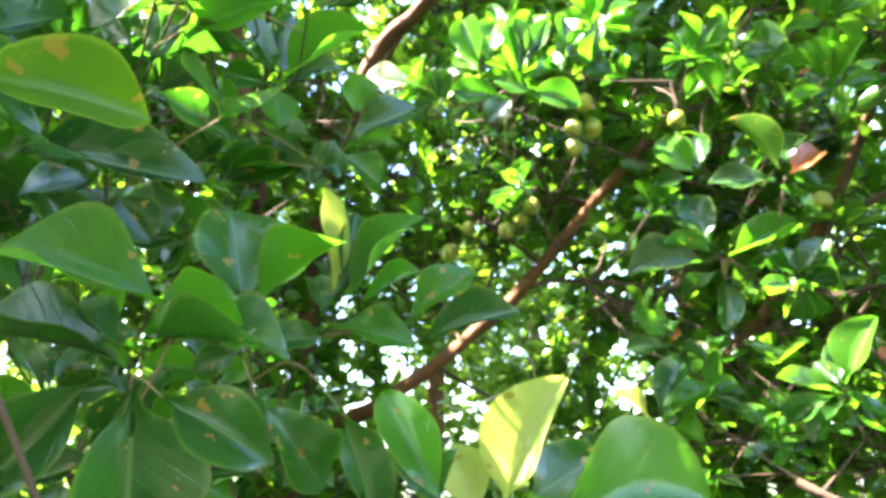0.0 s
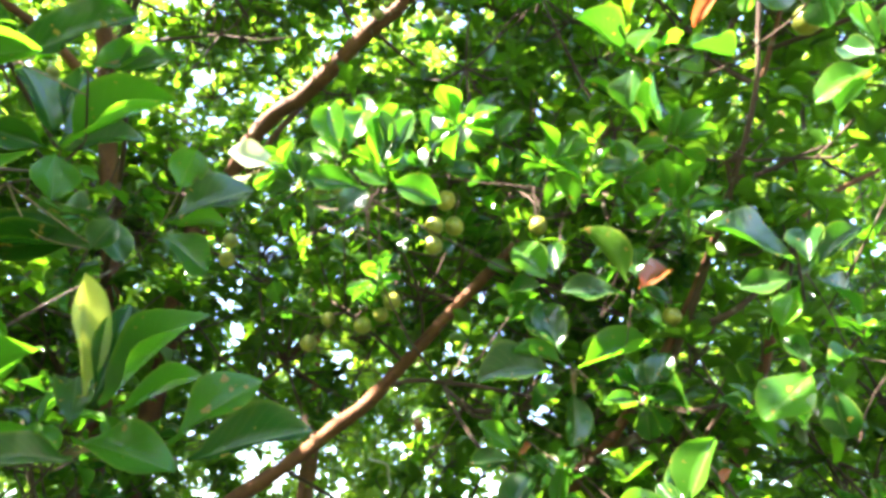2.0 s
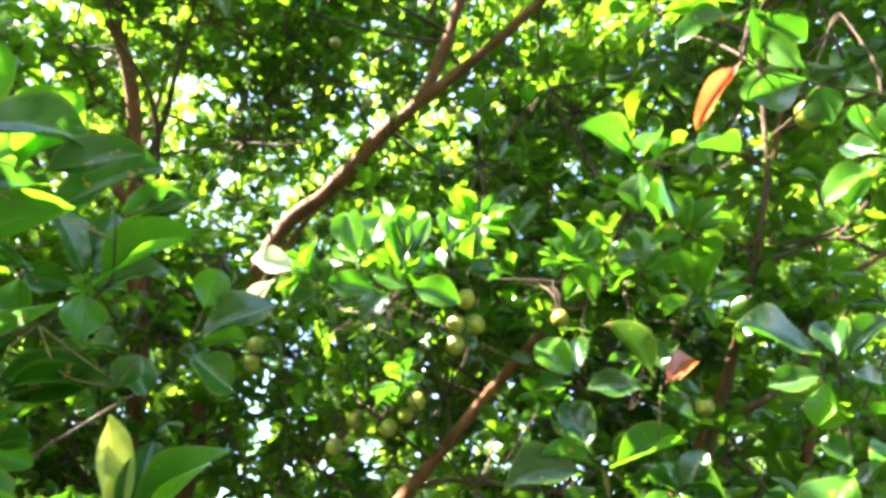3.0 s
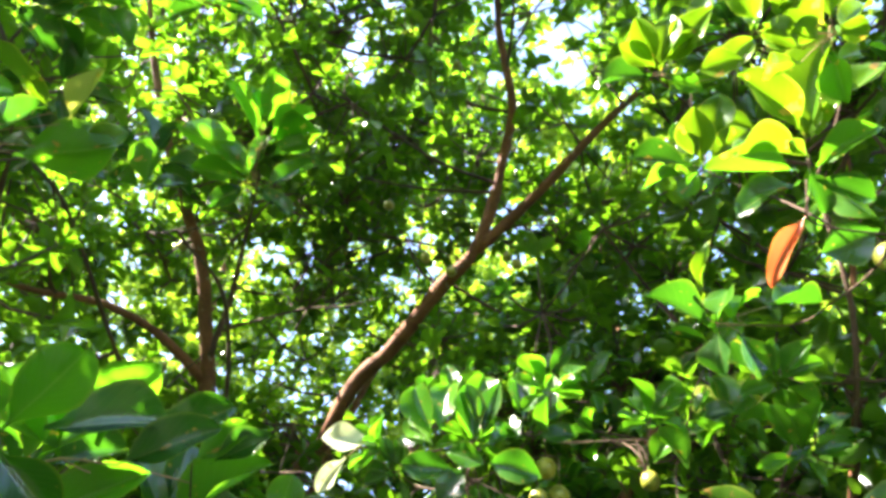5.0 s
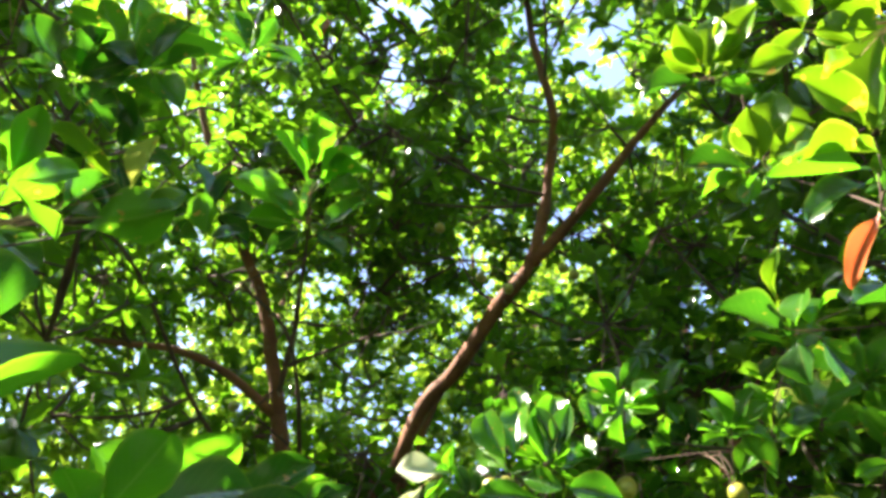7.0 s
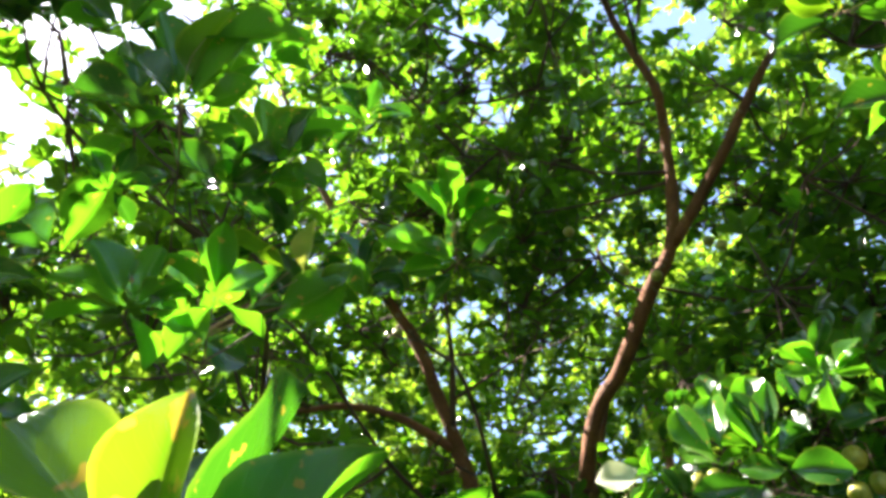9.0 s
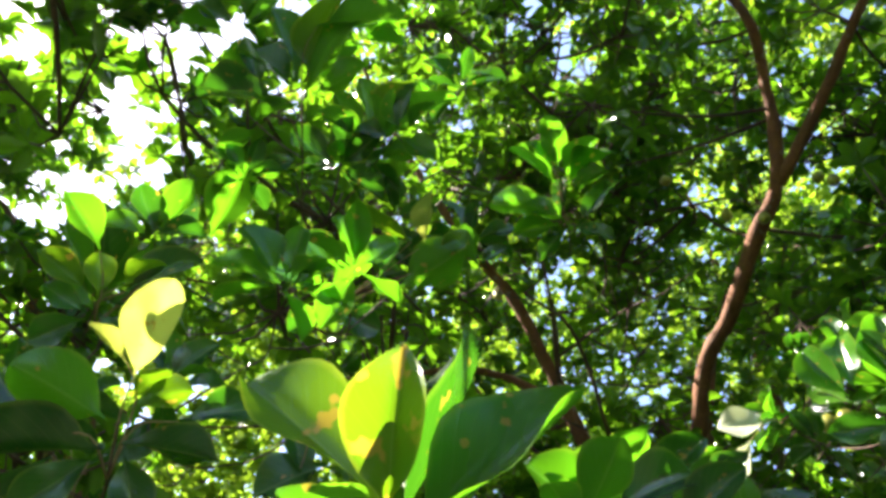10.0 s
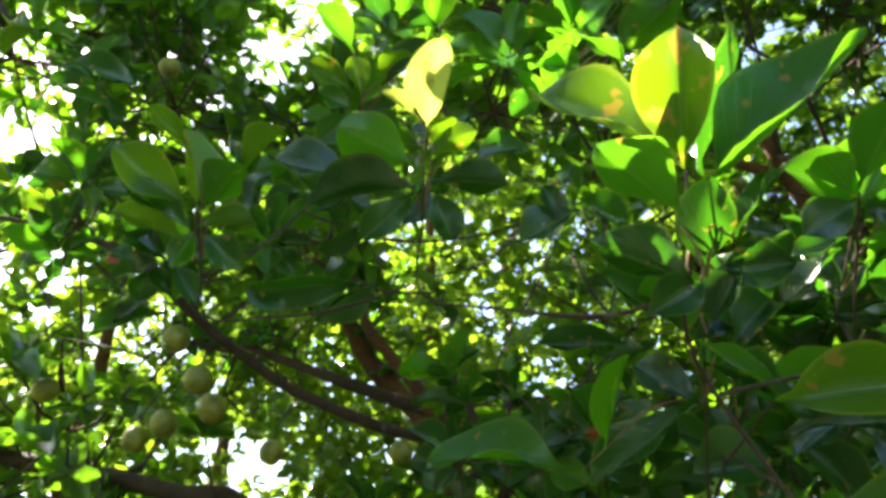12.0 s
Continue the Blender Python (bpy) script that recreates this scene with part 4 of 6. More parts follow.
sprig(0, (0.093, 0.454, 1.648), (0.093, 0.495, 1.620), [
    ((-1, -1, 1), -178, 60, 66, 0.38, 'g', -16),
    ((46, 6, -6), 29, 11, 115, 0.55, 'g', 23),
    ((-5, -1, 1), 108, 37, 54, 0.60, 'm', -4),
])
sprig(1, (0.475, 1.127, 2.002), (0.514, 1.231, 1.863), [
    ((-13, -4, 8), 157, 56, 97, 0.75, 'm', -30),
    ((-18, -6, 12), 123, 75, 95, 0.55, 'm', -11),
    ((-9, 1, -4), -170, 15, 84, 0.32, 'g', 41),
    ((13, 4, -8), -4, 24, 130, 0.40, 'g', 37),
    ((13, 0, 4), 36, 33, 85, 0.35, 'l', 20),
    ((0, 10, -30), 153, -31, 78, 0.42, 'm', -40),
    ((4, 12, -34), 71, -70, 87, 0.48, 'm', -179),
    ((31, 10, -21), 16, -1, 116, 0.40, 'm', 40),
    ((40, 13, -29), 6, -3, 170, 0.35, 'm', 41),
    ((-18, 4, -17), -178, -7, 129, 0.60, 'm', -40),
])
sprig(1, (0.565, 1.068, 2.105), (0.564, 1.127, 2.025), [
    ((-9, -3, 8), -167, 56, 108, 0.50, 'l', 42),
    ((3, -5, 16), 59, 69, 87, 0.60, 'm', -4),
    ((9, 1, 0), 7, 45, 79, 0.60, 'r', 24),
    ((9, 3, -6), 36, 5, 96, 0.65, 'm', 31),
    ((-17, 1, -9), 173, 5, 94, 0.50, 'm', -46),
    ((-9, 5, -17), 38, -14, 95, 0.50, 'm', 44),
])
sprig(1, (0.447, 1.105, 2.123), (0.517, 1.155, 2.085), [
    ((-3, -1, 3), -175, 47, 85, 0.62, 'g', -27),
    ((5, -2, 6), 68, 66, 78, 0.60, 'm', 11),
    ((-9, 0, -3), 156, -1, 67, 0.45, 'm', -39),
])
sprig(1, (0.626, 1.128, 1.788), (0.708, 1.227, 1.672), [
    ((3, -2, 8), -42, 65, 107, 0.55, 'g', 26),
    ((-8, 0, -2), -174, 4, 95, 0.42, 'g', -35),
    ((-6, -2, 4), 126, 51, 53, 0.50, 'm', -18),
    ((-4, -3, 8), 59, 72, 74, 0.50, 'm', 5),
    ((4, 2, -4), 33, -23, 104, 0.60, 'm', 40),
    ((-12, 2, -8), 146, -29, 82, 0.50, 'm', -34),
    ((-4, 5, -16), 118, -53, 77, 0.55, 'm', -36),
])
sprig(1, (0.370, 1.208, 1.740), (0.414, 1.271, 1.658), [
    ((-7, -3, 8), -156, 44, 79, 0.45, 'y', 43),
    ((-9, 0, -3), 163, -1, 60, 0.42, 'y', -35),
    ((13, -2, 9), -13, 42, 96, 0.50, 'g', 33),
    ((7, -4, 15), 1, 65, 112, 0.45, 'm', 24),
    ((13, 3, -7), 40, -5, 97, 0.50, 'g', -30),
    ((4, 4, -11), 136, -23, 76, 0.50, 'm', -37),
])
sprig(1, (0.405, 1.188, 1.868), (0.464, 1.268, 1.803), [
    ((-4, -2, 5), -164, 31, 77, 0.45, 'g', -39),
    ((-6, 1, -5), 167, -2, 73, 0.50, 'm', -34),
    ((-2, -3, 9), 82, 41, 66, 0.60, 'm', 1),
    ((7, 2, -3), 39, -12, 89, 0.50, 'm', 39),
])
sprig(1, (0.107, 1.071, 2.299), (0.146, 1.134, 2.276), [
    ((-9, -5, 13), -173, 69, 106, 0.50, 'g', -1),
    ((2, -6, 18), 57, 80, 114, 0.50, 'g', 15),
    ((-9, -2, 4), 160, 49, 80, 0.50, 'g', -17),
    ((-14, -1, 0), 156, 30, 72, 0.50, 'm', -27),
    ((5, 2, -4), -24, -25, 72, 0.50, 'g', 30),
])
sprig(1, (0.172, 1.075, 2.302), (0.156, 1.135, 2.276), [
    ((-6, -3, 6), -174, 81, 95, 0.50, 'm', -15),
    ((4, -3, 9), 5, 69, 99, 0.36, 'm', 9),
    ((-3, -5, 15), 36, 81, 126, 0.45, 'g', -1),
    ((7, 1, -3), 25, 33, 88, 0.50, 'm', 28),
])
sprig(1, (0.254, 1.096, 2.322), (0.206, 1.145, 2.292), [
    ((-7, -5, 14), 126, 86, 105, 0.50, 'm', -24),
    ((3, -4, 14), 17, 65, 106, 0.45, 'g', 0),
    ((8, -1, 5), 13, 41, 94, 0.45, 'g', 22),
    ((8, 2, -4), 23, 13, 82, 0.50, 'm', 36),
    ((-12, 1, -5), 138, 51, 74, 0.50, 'm', -33),
])
sprig(1, (0.144, 1.065, 2.261), (0.156, 1.138, 2.267), [
    ((5, 1, -3), -172, -53, 69, 0.60, 'm', -21),
    ((37, 1, 5), -4, -17, 85, 0.60, 'm', 30),
    ((-9, 1, -5), 174, 9, 87, 0.50, 'm', -31),
])
sprig(1, (0.679, 1.289, 2.415), (0.717, 1.372, 2.336), [
    ((-11, -3, 7), -179, 71, 93, 0.50, 'y', -22),
    ((-2, -5, 13), 36, 72, 110, 0.50, 'y', 7),
    ((6, -4, 13), 9, 62, 95, 0.50, 'y', 18),
    ((-17, -2, 2), 174, 52, 111, 0.50, 'g', -37),
    ((11, 0, 2), 7, 36, 135, 0.50, 'g', 30),
    ((-23, -1, -4), 166, 52, 137, 0.40, 'y', -35),
    ((-23, 1, -9), 163, -1, 116, 0.40, 'm', -45),
])
sprig(2, (0.643, 0.780, 2.008), (0.770, 0.896, 1.957), [
    ((-12, -3, 7), -160, 16, 106, 0.60, 'm', -44),
    ((3, -5, 8), 54, 73, 58, 0.65, 'm', 4),
    ((9, -5, 8), -32, 40, 68, 0.45, 'm', 29),
    ((-9, 4, -5), 153, -2, 59, 0.50, 'm', -34),
    ((-4, 5, -8), 125, -53, 54, 0.55, 'g', -27),
    ((12, 1, -2), 21, -11, 80, 0.55, 'm', 41),
    ((3, -2, 3), 28, 41, 75, 0.50, 'g', 15),
])
sprig(2, (0.659, 0.814, 1.908), (0.758, 0.919, 1.858), [
    ((-9, -1, 2), 171, -39, 83, 0.62, 'g', -23),
    ((-12, -2, 5), 138, 61, 43, 0.55, 'm', -13),
    ((9, 4, -8), 36, -73, 62, 0.60, 'm', -1),
    ((3, -2, 3), 11, 32, 67, 0.50, 'g', 21),
    ((-3, 5, -8), 86, -35, 71, 0.50, 'm', -39),
])
sprig(2, (0.634, 0.588, 2.139), (0.710, 0.657, 2.113), [
    ((-8, -3, 7), -164, 29, 53, 0.60, 'm', -51),
    ((-8, 0, 0), 113, 53, 46, 0.50, 'm', -21),
    ((-10, 5, -7), 163, -22, 59, 0.50, 'g', -35),
    ((-5, 6, -9), 123, -27, 50, 0.50, 'm', -37),
    ((2, -4, 7), -83, 59, 52, 0.50, 'g', 23),
])
sprig(2, (0.621, 0.621, 2.284), (0.681, 0.616, 2.386), [
    ((-6, 2, -3), 151, -6, 61, 0.75, 'm', -7),
    ((6, 3, -5), 59, -57, 50, 0.80, 'm', -25),
    ((-3, -1, 3), -156, 79, 72, 0.50, 'g', 22),
])
sprig(2, (0.463, 0.741, 2.256), (0.567, 0.764, 2.269), [
    ((-8, 0, -1), -147, 14, 85, 0.50, 'm', -154),
    ((-4, -6, 5), -156, 53, 67, 0.40, 'g', 30),
    ((2, -6, 6), 16, 64, 59, 0.70, 'g', 29),
    ((-15, -24, 21), -87, 44, 69, 0.22, 'l', 43),
    ((1, 4, -4), 109, -67, 51, 0.80, 'm', -36),
    ((26, 8, -4), 59, -19, 71, 0.70, 'm', -48),
    ((61, -9, 17), 13, 16, 77, 0.45, 'm', 45),
    ((14, -1, 3), 13, 54, 81, 0.50, 'g', 32),
])
sprig(2, (0.561, 0.633, 2.326), (0.541, 0.580, 2.318), [
    ((0, 1, -1), 143, -42, 90, 0.24, 'r', -150),
])
sprig(3, (-0.327, 0.733, 2.597), (-0.335, 0.789, 2.583), [
    ((1, -3, 3), -64, 43, 73, 0.75, 'g', -35),
    ((5, 1, 0), 20, 29, 63, 0.50, 'm', 45),
    ((-5, 2, -3), -177, 28, 77, 0.50, 'g', -31),
])
sprig(0, (-0.058, 0.481, 1.995), (-0.065, 0.534, 1.985), [
    ((-1, -5, 5), -40, 36, 69, 0.62, 'g', -38),
    ((-25, -4, 0), -122, 37, 69, 0.62, 'g', -26),
])
sprig(0, (-0.037, 0.563, 2.030), (-0.066, 0.639, 2.022), [
    ((-52, -7, -1), -13, 19, 95, 0.40, 'm', 35),
    ((0, 0, 0), 5, 37, 50, 0.50, 'g', 29),
    ((13, 2, 0), 14, 28, 50, 0.50, 'm', 29),
])
sprig(3, (-0.359, 0.475, 2.734), (-0.443, 0.555, 2.695), [
    ((6, -10, 11), -65, 55, 99, 0.45, 'g', -25),
    ((10, -3, 8), -3, 41, 110, 0.40, 'l', -43),
    ((13, 3, 4), 11, 19, 132, 0.32, 'g', -36),
    ((-5, -9, 5), -114, 44, 91, 0.45, 'g', -38),
    ((5, 6, -2), 33, 22, 71, 0.45, 'g', -41),
    ((-13, -2, -5), -157, -8, 70, 0.45, 'm', -52),
])
sprig(3, (-0.278, 0.276, 2.522), (-0.391, 0.398, 2.434), [
    ((-61, -12, -21), -174, -23, 67, 0.45, 'g', 29),
    ((-26, -12, -3), -136, 11, 114, 0.45, 'm', -51),
    ((3, -16, 15), -77, 52, 118, 0.40, 'g', -36),
    ((12, -10, 14), -33, 52, 116, 0.40, 'l', -35),
    ((12, -4, 9), -3, 42, 106, 0.45, 'g', -34),
    ((-5, -16, 10), -121, 44, 108, 0.50, 'm', -36),
    ((13, 6, 2), 24, 37, 84, 0.45, 'g', -37),
    ((-9, 0, -4), -153, -4, 57, 0.50, 'g', 32),
    ((57, -40, 61), 34, 11, 119, 0.40, 'g', -31),
])
sprig(0, (-0.157, 0.350, 1.892), (-0.244, 0.444, 1.796), [
    ((-5, -4, -4), -110, 22, 77, 0.50, 'm', -44),
    ((-8, -4, -7), -66, 34, 63, 0.60, 'g', 15),
    ((3, 2, 2), 53, 58, 50, 0.45, 'm', 19),
    ((-19, 13, -40), -146, -33, 97, 0.30, 'm', -33),
    ((-6, -1, -8), 64, -32, 58, 0.32, 'g', 42),
    ((-8, 8, -20), 92, -19, 96, 0.55, 'm', 44),
    ((-33, -40, -9), -146, 1, 59, 0.36, 'm', -40),
    ((-86, -40, -85), -118, 10, 103, 0.36, 'g', -25),
    ((-71, -31, -72), -16, 59, 65, 0.25, 'g', 34),
    ((-23, 14, -46), -157, 44, 58, 0.50, 'm', -29),
])
sprig(0, (-0.094, 0.473, 1.983), (-0.150, 0.533, 1.946), [
    ((1, -2, 4), 8, 52, 83, 0.62, 'g', 23),
    ((-2, -5, 2), -85, 47, 53, 0.50, 'g', 40),
    ((2, 1, 2), 57, 37, 65, 0.40, 'm', 22),
    ((-5, -1, -6), -160, -3, 41, 0.50, 'm', -40),
    ((-4, 4, -9), 82, -5, 60, 0.50, 'm', 38),
    ((-11, -2, -13), 171, -18, 67, 0.50, 'm', -45),
])
sprig(0, (-0.197, 0.483, 1.827), (-0.224, 0.568, 1.805), [
    ((-2, -2, -1), -127, -5, 65, 0.75, 'm', -29),
    ((-4, -2, -4), -160, -45, 37, 0.60, 'm', -25),
    ((3, 3, 2), 66, 29, 54, 0.50, 'm', 23),
])
sprig(0, (-0.311, 0.397, 2.083), (-0.478, 0.428, 1.974), [
    ((7, 6, 4), -138, -23, 69, 0.75, 'm', -42),
    ((10, 0, 15), 84, -12, 69, 0.60, 'm', 47),
    ((-8, -1, -10), -144, 66, 52, 0.50, 'm', -30),
    ((5, -18, 25), 22, 44, 29, 0.50, 'm', 40),
])
sprig(0, (-0.663, -0.127, 2.338), (-0.745, -0.072, 2.269), [
    ((1, -5, 6), -143, -30, 55, 0.45, 'l', 30),
    ((5, 1, 6), 62, -10, 46, 0.45, 'g', -36),
    ((4, -7, 12), -62, 57, 57, 0.45, 'l', -25),
    ((-6, 22, -30), 59, -4, 101, 0.36, 'm', 45),
    ((-4, -6, 0), -128, 35, 59, 0.40, 'l', -25),
    ((-18, 30, -54), -165, -49, 41, 0.50, 'm', -59),
    ((-13, 43, -60), 91, 3, 58, 0.50, 'm', 50),
])
sprig(0, (-0.429, 0.248, 2.016), (-0.445, 0.226, 2.075), [
    ((-3, -2, -2), -138, -24, 76, 0.42, 'm', 36),
    ((-15, -17, -5), -126, -4, 116, 0.30, 'm', 33),
    ((9, -34, 46), -142, -28, 53, 0.50, 'm', 34),
    ((24, -10, 44), 51, 50, 60, 0.50, 'm', -32),
    ((19, -27, 54), -127, 43, 52, 0.50, 'm', -53),
])
sprig(0, (-0.697, -0.009, 2.177), (-0.754, 0.052, 2.136), [
    ((-1, -4, 3), -118, 10, 82, 0.50, 'm', -38),
    ((5, 1, 6), -6, 77, 63, 0.50, 'm', 29),
    ((2, 7, -3), 60, -7, 70, 0.45, 'm', 39),
    ((-5, -1, -6), -159, -26, 87, 0.50, 'm', -51),
    ((-17, 114, -134), -131, -12, 107, 0.30, 'm', -39),
    ((-15, 96, -113), -142, -28, 66, 0.40, 'm', -44),
])
sprig(0, (-0.619, 0.264, 2.358), (-0.748, 0.312, 2.323), [
    ((0, -12, 10), -79, 42, 103, 0.40, 'g', -33),
    ((9, -6, 9), -39, 42, 120, 0.45, 'm', -43),
    ((9, 0, 4), 10, 19, 116, 0.45, 'g', -30),
    ((11, 8, -1), 39, 16, 70, 0.45, 'm', 43),
    ((-3, 4, -5), -125, 21, 78, 0.50, 'g', -35),
    ((156, 36, 50), -120, 36, 125, 0.50, 'm', -35),
    ((162, 40, 50), -17, 48, 110, 0.50, 'g', 13),
    ((148, 36, 46), -165, 6, 71, 0.50, 'm', -45),
])
# its two 'w' leaves carry the sun's glare in their colour
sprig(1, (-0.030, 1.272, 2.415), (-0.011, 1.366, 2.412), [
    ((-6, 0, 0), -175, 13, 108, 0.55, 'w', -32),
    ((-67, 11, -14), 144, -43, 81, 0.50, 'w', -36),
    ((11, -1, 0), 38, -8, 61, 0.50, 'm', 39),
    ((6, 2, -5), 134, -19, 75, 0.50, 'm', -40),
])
sprig(3, (-0.373, 1.048, 3.918), (-0.411, 1.136, 3.897), [
    ((-4, -17, 16), -48, 38, 85, 0.50, 'r', 53),
    ((-12, -29, 27), -131, 34, 61, 0.50, 'r', -44),
])
sprig(2, (0.408, 1.240, 1.872), (0.415, 1.313, 1.817), [
    ((4, -2, 6), -14, 43, 27, 0.60, 'r', 27),
])
sprig(2, (0.719, 1.175, 1.828), (0.757, 1.248, 1.776), [
    ((-9, -3, 8), -27, 57, 28, 0.60, 'r', 20),
])
sprig(2, (0.708, 1.207, 2.351), (0.743, 1.274, 2.318), [
    ((0, -3, 10), -164, 29, 29, 0.60, 'r', -45),
])
sprig(0, (-0.494, 0.588, 1.896), (-0.544, 0.646, 1.869), [
    ((3, -2, 6), -67, 55, 35, 0.60, 'r', -20),
])
sprig(0, (-0.931, 0.049, 2.183), (-0.991, 0.076, 2.172), [
    ((7, 5, 5), -110, 23, 24, 0.60, 'r', -27),
])
sprig(0, (-0.692, -0.047, 2.321), (-0.760, -0.004, 2.282), [
    ((2, -2, 5), 7, 61, 66, 0.58, 'm', 22),
    ((0, 5, -5), 133, -53, 56, 0.58, 'm', 18),
    ((-2, -6, 3), -85, 27, 51, 0.50, 'm', -78),
    ((4, 4, 2), 49, 17, 52, 0.42, 'm', 81),
    ((-6, -8, 0), -132, 3, 60, 0.50, 'm', -41),
    ((2, -1, 4), 12, 22, 58, 0.50, 'm', 131),
    ((-4, -2, -5), -170, -40, 63, 0.54, 'm', -75),
])
sprig(0, (-0.668, 0.084, 2.090), (-0.746, 0.120, 2.042), [
    ((-1, 4, -5), 156, -37, 51, 0.58, 'g', 11),
    ((-5, -10, 3), -98, 31, 61, 0.54, 'm', -23),
    ((6, 8, 1), 52, 13, 53, 0.46, 'm', 41),
    ((-4, -4, -2), -146, -5, 59, 0.42, 'm', -45),
    ((1, -3, 5), -15, 65, 59, 0.54, 'g', 25),
    ((0, 5, -4), 91, -52, 61, 0.46, 'm', 27),
    ((-3, -7, 3), -104, 31, 60, 0.58, 'm', -42),
    ((6, 6, 2), 54, 34, 50, 0.50, 'm', 24),
])
sprig(0, (-0.330, 0.242, 2.105), (-0.397, 0.271, 2.081), [
    ((2, 0, 3), 28, 46, 49, 0.58, 'm', 34),
    ((-2, 1, -4), 136, -26, 42, 0.46, 'm', 125),
    ((1, -1, 3), -117, 46, 40, 0.50, 'm', -10),
    ((2, 1, 2), 31, 17, 34, 0.46, 'g', -17),
    ((-5, -4, -4), 178, -44, 35, 0.42, 'g', -23),
    ((1, -2, 4), -74, 65, 41, 0.58, 'g', 1),
    ((5, 7, 1), 70, 22, 47, 0.50, 'm', 21),
])
sprig(0, (-0.310, 0.322, 2.256), (-0.374, 0.365, 2.223), [
    ((7, 8, 3), 48, 41, 56, 0.46, 'g', 29),
    ((-6, -7, -2), -141, -18, 60, 0.54, 'g', 28),
    ((3, 0, 5), -13, 63, 64, 0.46, 'g', 16),
    ((-1, 3, -4), 100, -38, 56, 0.42, 'g', -35),
    ((-1, -6, 4), -93, 47, 74, 0.58, 'g', -42),
    ((6, 9, 0), 55, -4, 52, 0.42, 'g', -46),
    ((-1, -3, 1), -118, 13, 71, 0.42, 'g', 61),
    ((5, 3, 4), 8, 32, 41, 0.46, 'g', -25),
])
sprig(0, (-0.257, 0.373, 2.284), (-0.315, 0.423, 2.253), [
    ((-7, -9, -1), -134, -6, 50, 0.42, 'g', 29),
    ((2, -2, 5), -58, 58, 71, 0.42, 'g', -30),
    ((1, 4, -2), 78, -13, 61, 0.42, 'g', -38),
    ((-3, -6, 2), -113, 25, 59, 0.50, 'g', 43),
    ((4, 2, 3), 47, 47, 59, 0.50, 'g', 35),
    ((-1, 3, -4), -172, -54, 69, 0.54, 'g', -38),
    ((1, -4, 4), -80, 59, 65, 0.50, 'g', -20),
])
sprig(0, (-0.211, 0.529, 1.961), (-0.273, 0.592, 1.912), [
    ((4, 2, 4), 17, 48, 53, 0.54, 'm', 38),
    ((-4, -2, -5), 167, -64, 60, 0.42, 'm', -22),
    ((-2, -7, 4), -79, 27, 49, 0.54, 'm', -86),
    ((5, 5, 2), 44, 24, 53, 0.54, 'm', 42),
    ((-7, -8, -2), -130, -23, 57, 0.58, 'm', -8),
    ((2, -2, 5), -49, 43, 46, 0.42, 'm', 177),
    ((3, 6, -1), 77, -2, 69, 0.58, 'm', 78),
    ((-3, -7, 2), -109, 13, 55, 0.54, 'm', -66),
])
sprig(0, (-0.224, 0.615, 1.900), (-0.298, 0.667, 1.843), [
    ((5, 4, 3), 34, 31, 62, 0.42, 'm', 24),
    ((-2, 0, -2), -142, -26, 66, 0.42, 'm', -23),
    ((4, 2, 5), -62, 40, 47, 0.58, 'm', -130),
    ((2, 4, -1), 66, -12, 60, 0.58, 'm', 43),
    ((-4, -9, 2), -149, 36, 38, 0.50, 'm', -36),
    ((4, 3, 4), 10, 38, 48, 0.46, 'm', 47),
    ((0, 4, -4), 96, -47, 74, 0.54, 'm', 46),
])
sprig(0, (-0.275, 0.542, 1.857), (-0.355, 0.587, 1.799), [
    ((-3, -2, -3), -160, -26, 63, 0.42, 'm', -4),
    ((5, 3, 5), -7, 63, 56, 0.42, 'm', 26),
    ((3, 8, -2), 53, -35, 43, 0.54, 'm', 36),
    ((-5, -9, 2), -107, 18, 63, 0.46, 'm', -37),
    ((5, 5, 2), 38, 27, 50, 0.54, 'm', 54),
    ((-7, -8, -3), -166, -25, 56, 0.50, 'm', -66),
    ((-1, -5, 4), -94, 71, 38, 0.54, 'm', -30),
    ((5, 9, -1), 42, -15, 49, 0.42, 'm', 15),
])
sprig(0, (-0.165, 0.592, 1.967), (-0.217, 0.663, 1.923), [
    ((5, 8, 0), 44, 0, 37, 0.46, 'm', 24),
    ((-5, -8, 1), -112, 3, 62, 0.54, 'm', -49),
    ((4, 2, 3), 8, 34, 42, 0.46, 'm', 28),
    ((-4, -2, -3), -150, -37, 62, 0.46, 'm', -34),
    ((-1, -6, 4), -62, 59, 44, 0.50, 'm', -12),
    ((4, 7, -1), 62, -21, 51, 0.58, 'm', 47),
    ((-1, -4, 2), -123, 35, 34, 0.46, 'm', -47),
])
sprig(0, (-0.358, 0.199, 2.266), (-0.427, 0.252, 2.256), [
    ((-2, 2, -3), 164, -38, 48, 0.58, 'g', 23),
    ((3, -2, 3), -93, 49, 47, 0.58, 'm', -38),
    ((2, 1, 0), 38, 1, 48, 0.54, 'm', 40),
    ((-7, -6, 1), -148, 21, 50, 0.58, 'g', -39),
    ((8, 3, 2), -4, 34, 57, 0.54, 'g', -58),
    ((-2, 2, -2), 172, -18, 49, 0.42, 'm', -33),
    ((1, -3, 3), -135, 48, 57, 0.58, 'm', -17),
])
